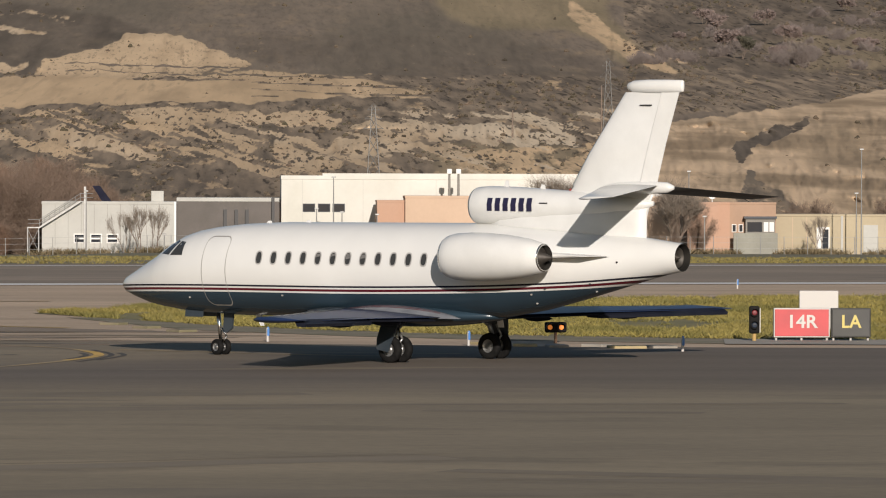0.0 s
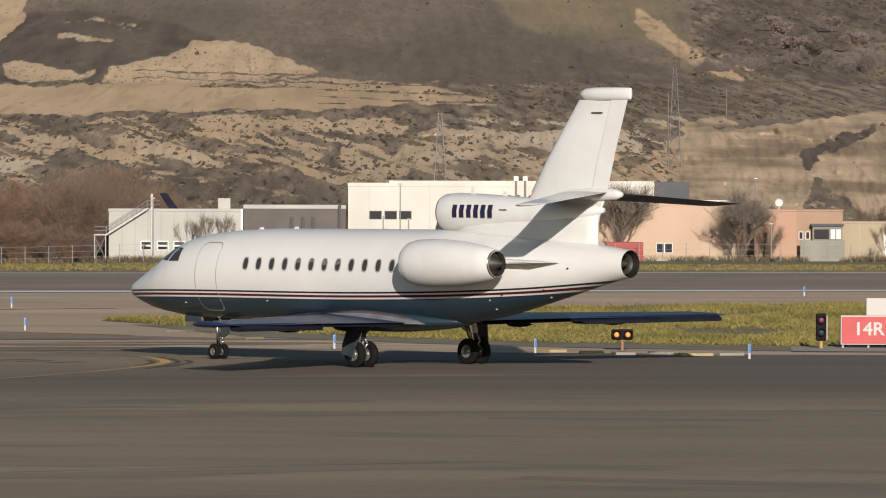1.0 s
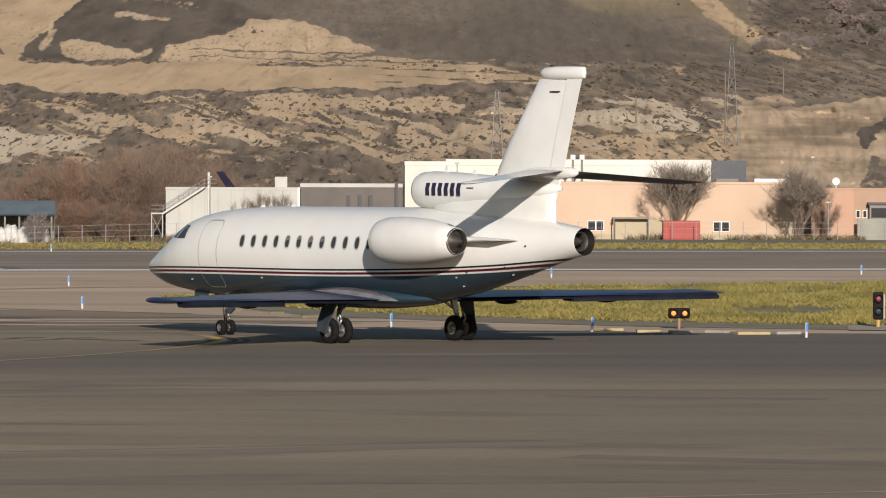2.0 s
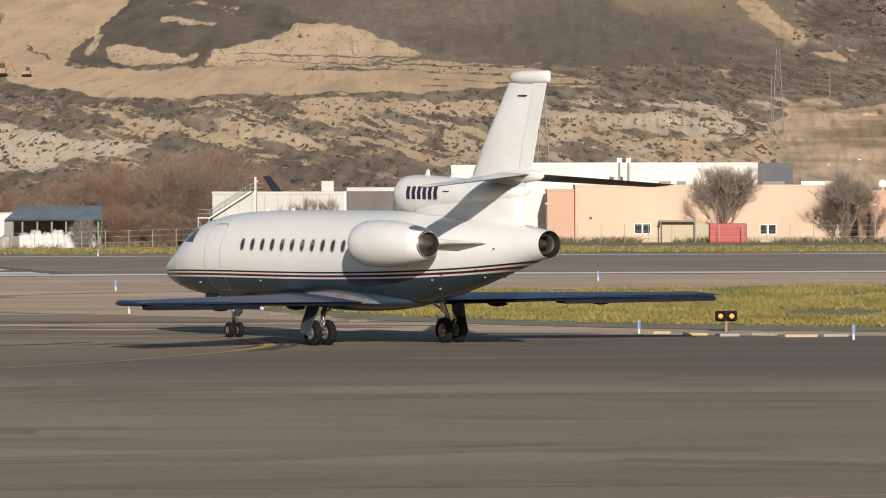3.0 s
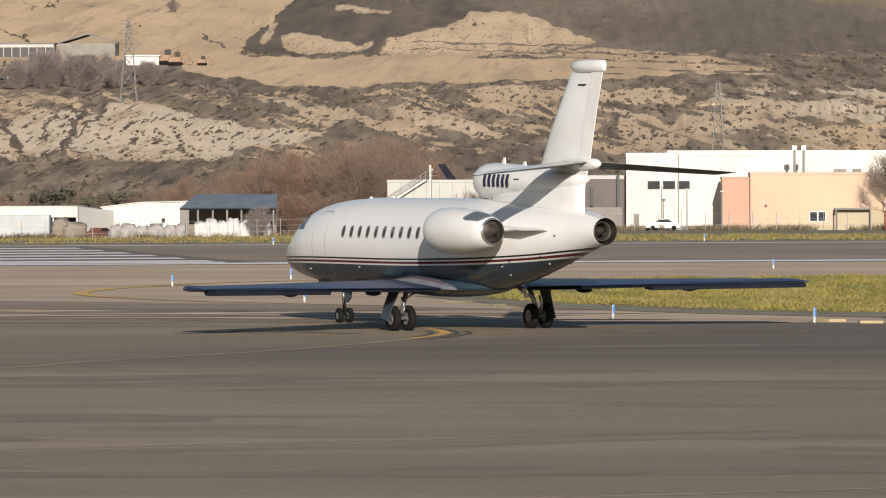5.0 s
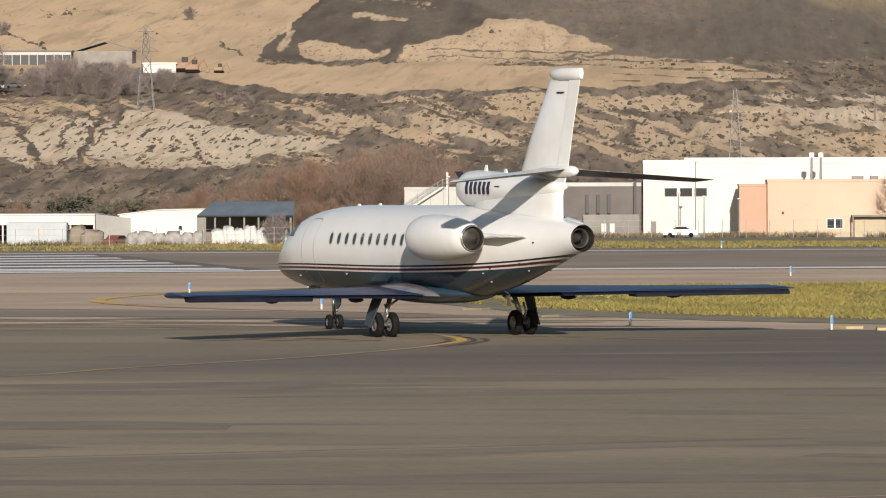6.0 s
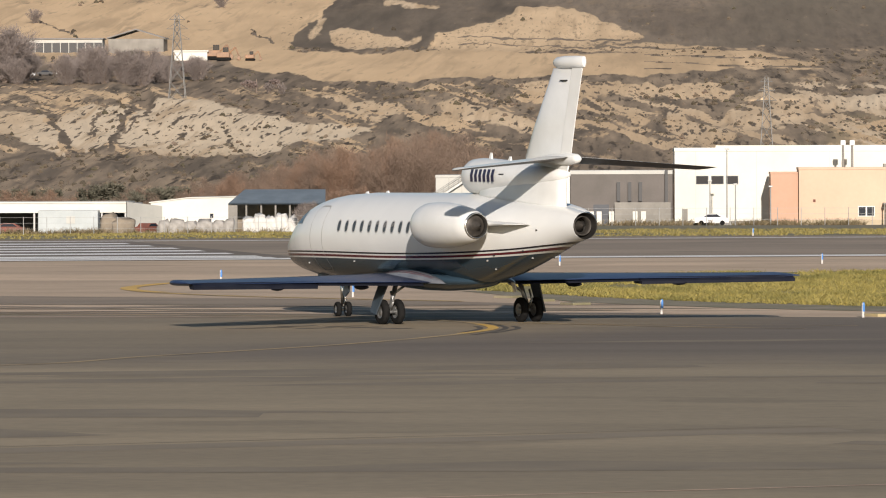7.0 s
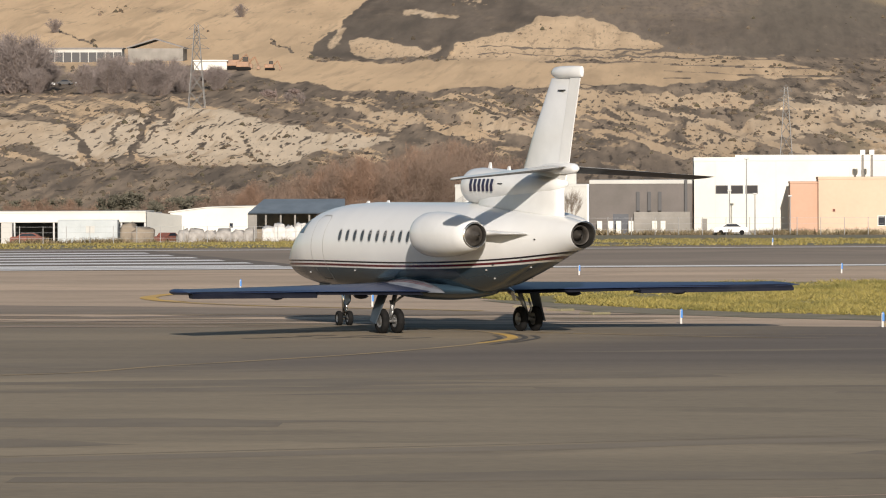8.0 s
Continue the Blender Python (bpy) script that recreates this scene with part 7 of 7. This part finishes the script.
bar("hook_repaint", smooth_path([(-4.95, 152.6), (-4.45, 154.8), (-4.2, 157), (-4.35, 159.2), (-4.7, 161)]), 0.3, 0.0190, FRESH_YELLOW, "freshly painted yellow bend of a taxi line")
bar("hook_repaint", smooth_path([(-15.6, 217.6), (-17.7, 213.5), (-18.65, 208.5), (-18.75, 205), (-18.1, 201.5), (-17.0, 199)]), 0.6, 0.0190, FRESH_YELLOW, "freshly painted yellow bend of a taxi line")
bar("faded_line", smooth_path([(-4.6, 160.6), (-2.5, 160.9), (1.5, 160.2), (6, 159)]), 0.16, 0.0170, FADED, "faded yellow line across the asphalt")
RUBBER_MARK = material("rubbed tyre mark", (0.176, 0.140, 0.094), 0.9, second=(0.205, 0.163, 0.108), scale=0.5, fine=0.1, lo=0.4, hi=0.6)
rng = random.Random(17)
for i in range(7):
    x, y = rng.uniform(-22, 10), rng.uniform(84, 140)
    a, bend, n = radians(rng.gauss(0, 16)), rng.uniform(-0.012, 0.012), rng.randint(4, 11)
    pts = []
    for k in range(n):
        pts.append((x, y))
        x, y = x + 2 * math.cos(a), y + 2 * math.sin(a)
        a += bend * 2
    bar("tyre_mark", pts, rng.uniform(0.8, 2.0), 0.0110 + 0.00006 * i, RUBBER_MARK, "dark tyre mark curving over the asphalt")
RUBBER_BLACK = material("black tyre rubber smear", (0.055, 0.048, 0.04), 0.85, second=(0.09, 0.077, 0.062), scale=0.9, fine=0.1)
for pts in ([(-4.6, 151.5), (-4.15, 154), (-3.85, 157), (-4.05, 159.6), (-4.5, 162)], [(-4.1, 153), (-3.75, 155), (-3.5, 157.2), (-3.7, 159.3)], [(-4.95, 153.6), (-4.65, 155.6), (-4.55, 157.3), (-4.75, 159.2)]):
    bar("tyre_mark", smooth_path(pts), 0.17, 0.0160, RUBBER_BLACK, "black tyre mark beside the bend")
for x, y in ((-10.4, 158.3), (-9.2, 157.7), (-7.9, 158.2), (-9.8, 159.6), (-8.4, 159.4), (-7.0, 157.2), (-11.2, 157.5)):
    bar("scuff_mark", [(x - 0.5, y - 0.5), (x + 0.5, y + 0.3)], 0.35, 0.0156, TAXI_DARK, "short dark scuff on the asphalt")


def wear_streak(x, y, length, wide, z, mat, label, lean=0.0):
    """A long worn stripe that thins out at both ends."""
    rows = []
    for k in range(13):
        t = k / 12
        w = wide * (0.5 - 0.5 * math.cos(math.tau * min(t, 1 - t))) ** 0.6 * (1 + 0.3 * noise.noise((x + 5 * t, y, 1.7)))
        px, py = x + length * (t - 0.5), y + lean * length * (t - 0.5) + 0.25 * wide * noise.noise((x + 9 * t, y, 4.2))
        rows.append([(px, py - w / 2, z), (px, py + w / 2, z)])
    tagged(part("wear_streak", skin(bmesh.new(), rows, close=False, cap=False), mat), label, "wear mark", kind="structure")


SUN_WORN = asphalt("sun-bleached asphalt", (0.335, 0.245, 0.172), (0.38, 0.28, 0.20), (0.27, 0.20, 0.145), 1.0, 0.4)
rng = random.Random(23)
# the rim of the apron: bleached and dark stripes run into one another
for i in range(46):
    x = rng.uniform(-26, -2)
    edge = float(np.interp(x, [-30, -6, 10], [176, 171, 166]))
    y = edge + rng.uniform(-6, 12)
    pale = y < edge + 1.0
    wear_streak(x, y, rng.uniform(4, 13), rng.uniform(0.3, 1.6) * (0.8 if pale else 1.2), 0.0120 + 0.00005 * i, (SUN_WORN if rng.random() < 0.45 else TAXI_MID) if pale else (APRON if rng.random() < 0.3 else TAXI_MID), "bleached stripe worn along the pavement's rim" if pale else "dark stripe worn along the pavement's rim", rng.uniform(-0.12, 0.05))
for i, (x, y, n, w) in enumerate(((-10.5, 180.5, 9, 1.0), (-8.5, 171.5, 7, 0.45), (-13, 174.6, 12, 0.5), (-16, 168.8, 12, 0.4), (-6.2, 168.2, 6, 0.5))):
    wear_streak(x, y, n, w, 0.0146 + 0.0001 * i, SUN_WORN if i % 2 else DARK_PATCH, "streak worn into the pavement's rim", -0.06)
# long seam across the apron with a paler strip of repaving beside it
seam = [(-16, 91.2), (-11, 93.8), (-6, 96.2), (-1.7, 98.2), (0.8, 99.6), (3.5, 100.8)]
bar("pavement_seam", smooth_path(seam), 0.11, 0.0116, RUBBER_MARK, "dark sealed seam across the apron")
bar("pavement_strip", [(x, y - 1.4) for x, y in smooth_path(seam)], 1.5, 0.0106, material("paler repaved asphalt", (0.225, 0.18, 0.122), 0.9, second=(0.20, 0.16, 0.108), scale=0.4, fine=0.1), "paler strip of repaved asphalt beside the seam")
for i in range(12):
    wear_streak(rng.uniform(-16, 10), rng.uniform(84, 150), rng.uniform(4, 14), rng.uniform(1.2, 3.6), 0.0100 + 0.00004 * i, RUBBER_MARK, "dull stripe rubbed into the apron", rng.uniform(-0.25, 0.3))


# ---- what moves ----
def motions():
    walk(JET, [(t, pose(x, y, 0, 0, 0, a)) for t, x, y, a in JET_ROWS])
    cols = list(zip(*JET_ROWS))
    for ob, lx, ly, r, steer in WHEELS:
        rows, turn, last = [], 0.0, None
        for k in range(121):
            t = k / 15
            x, y, a = (float(np.interp(t, cols[0], c)) for c in cols[1:])
            p = Matrix.Translation((x, y, 0)) @ Matrix.Rotation(radians(a), 4, "Z") @ Vector((lx, ly, 0))
            if last is not None:
                turn -= math.degrees((p - last).length / r)
            last = p
            rows.append((t, Matrix.Translation((lx, ly, r)) @ Matrix.Rotation(radians(steer), 4, "Z") @ Matrix.Rotation(radians(turn), 4, "Y")))
        walk(ob, rows)


motions()
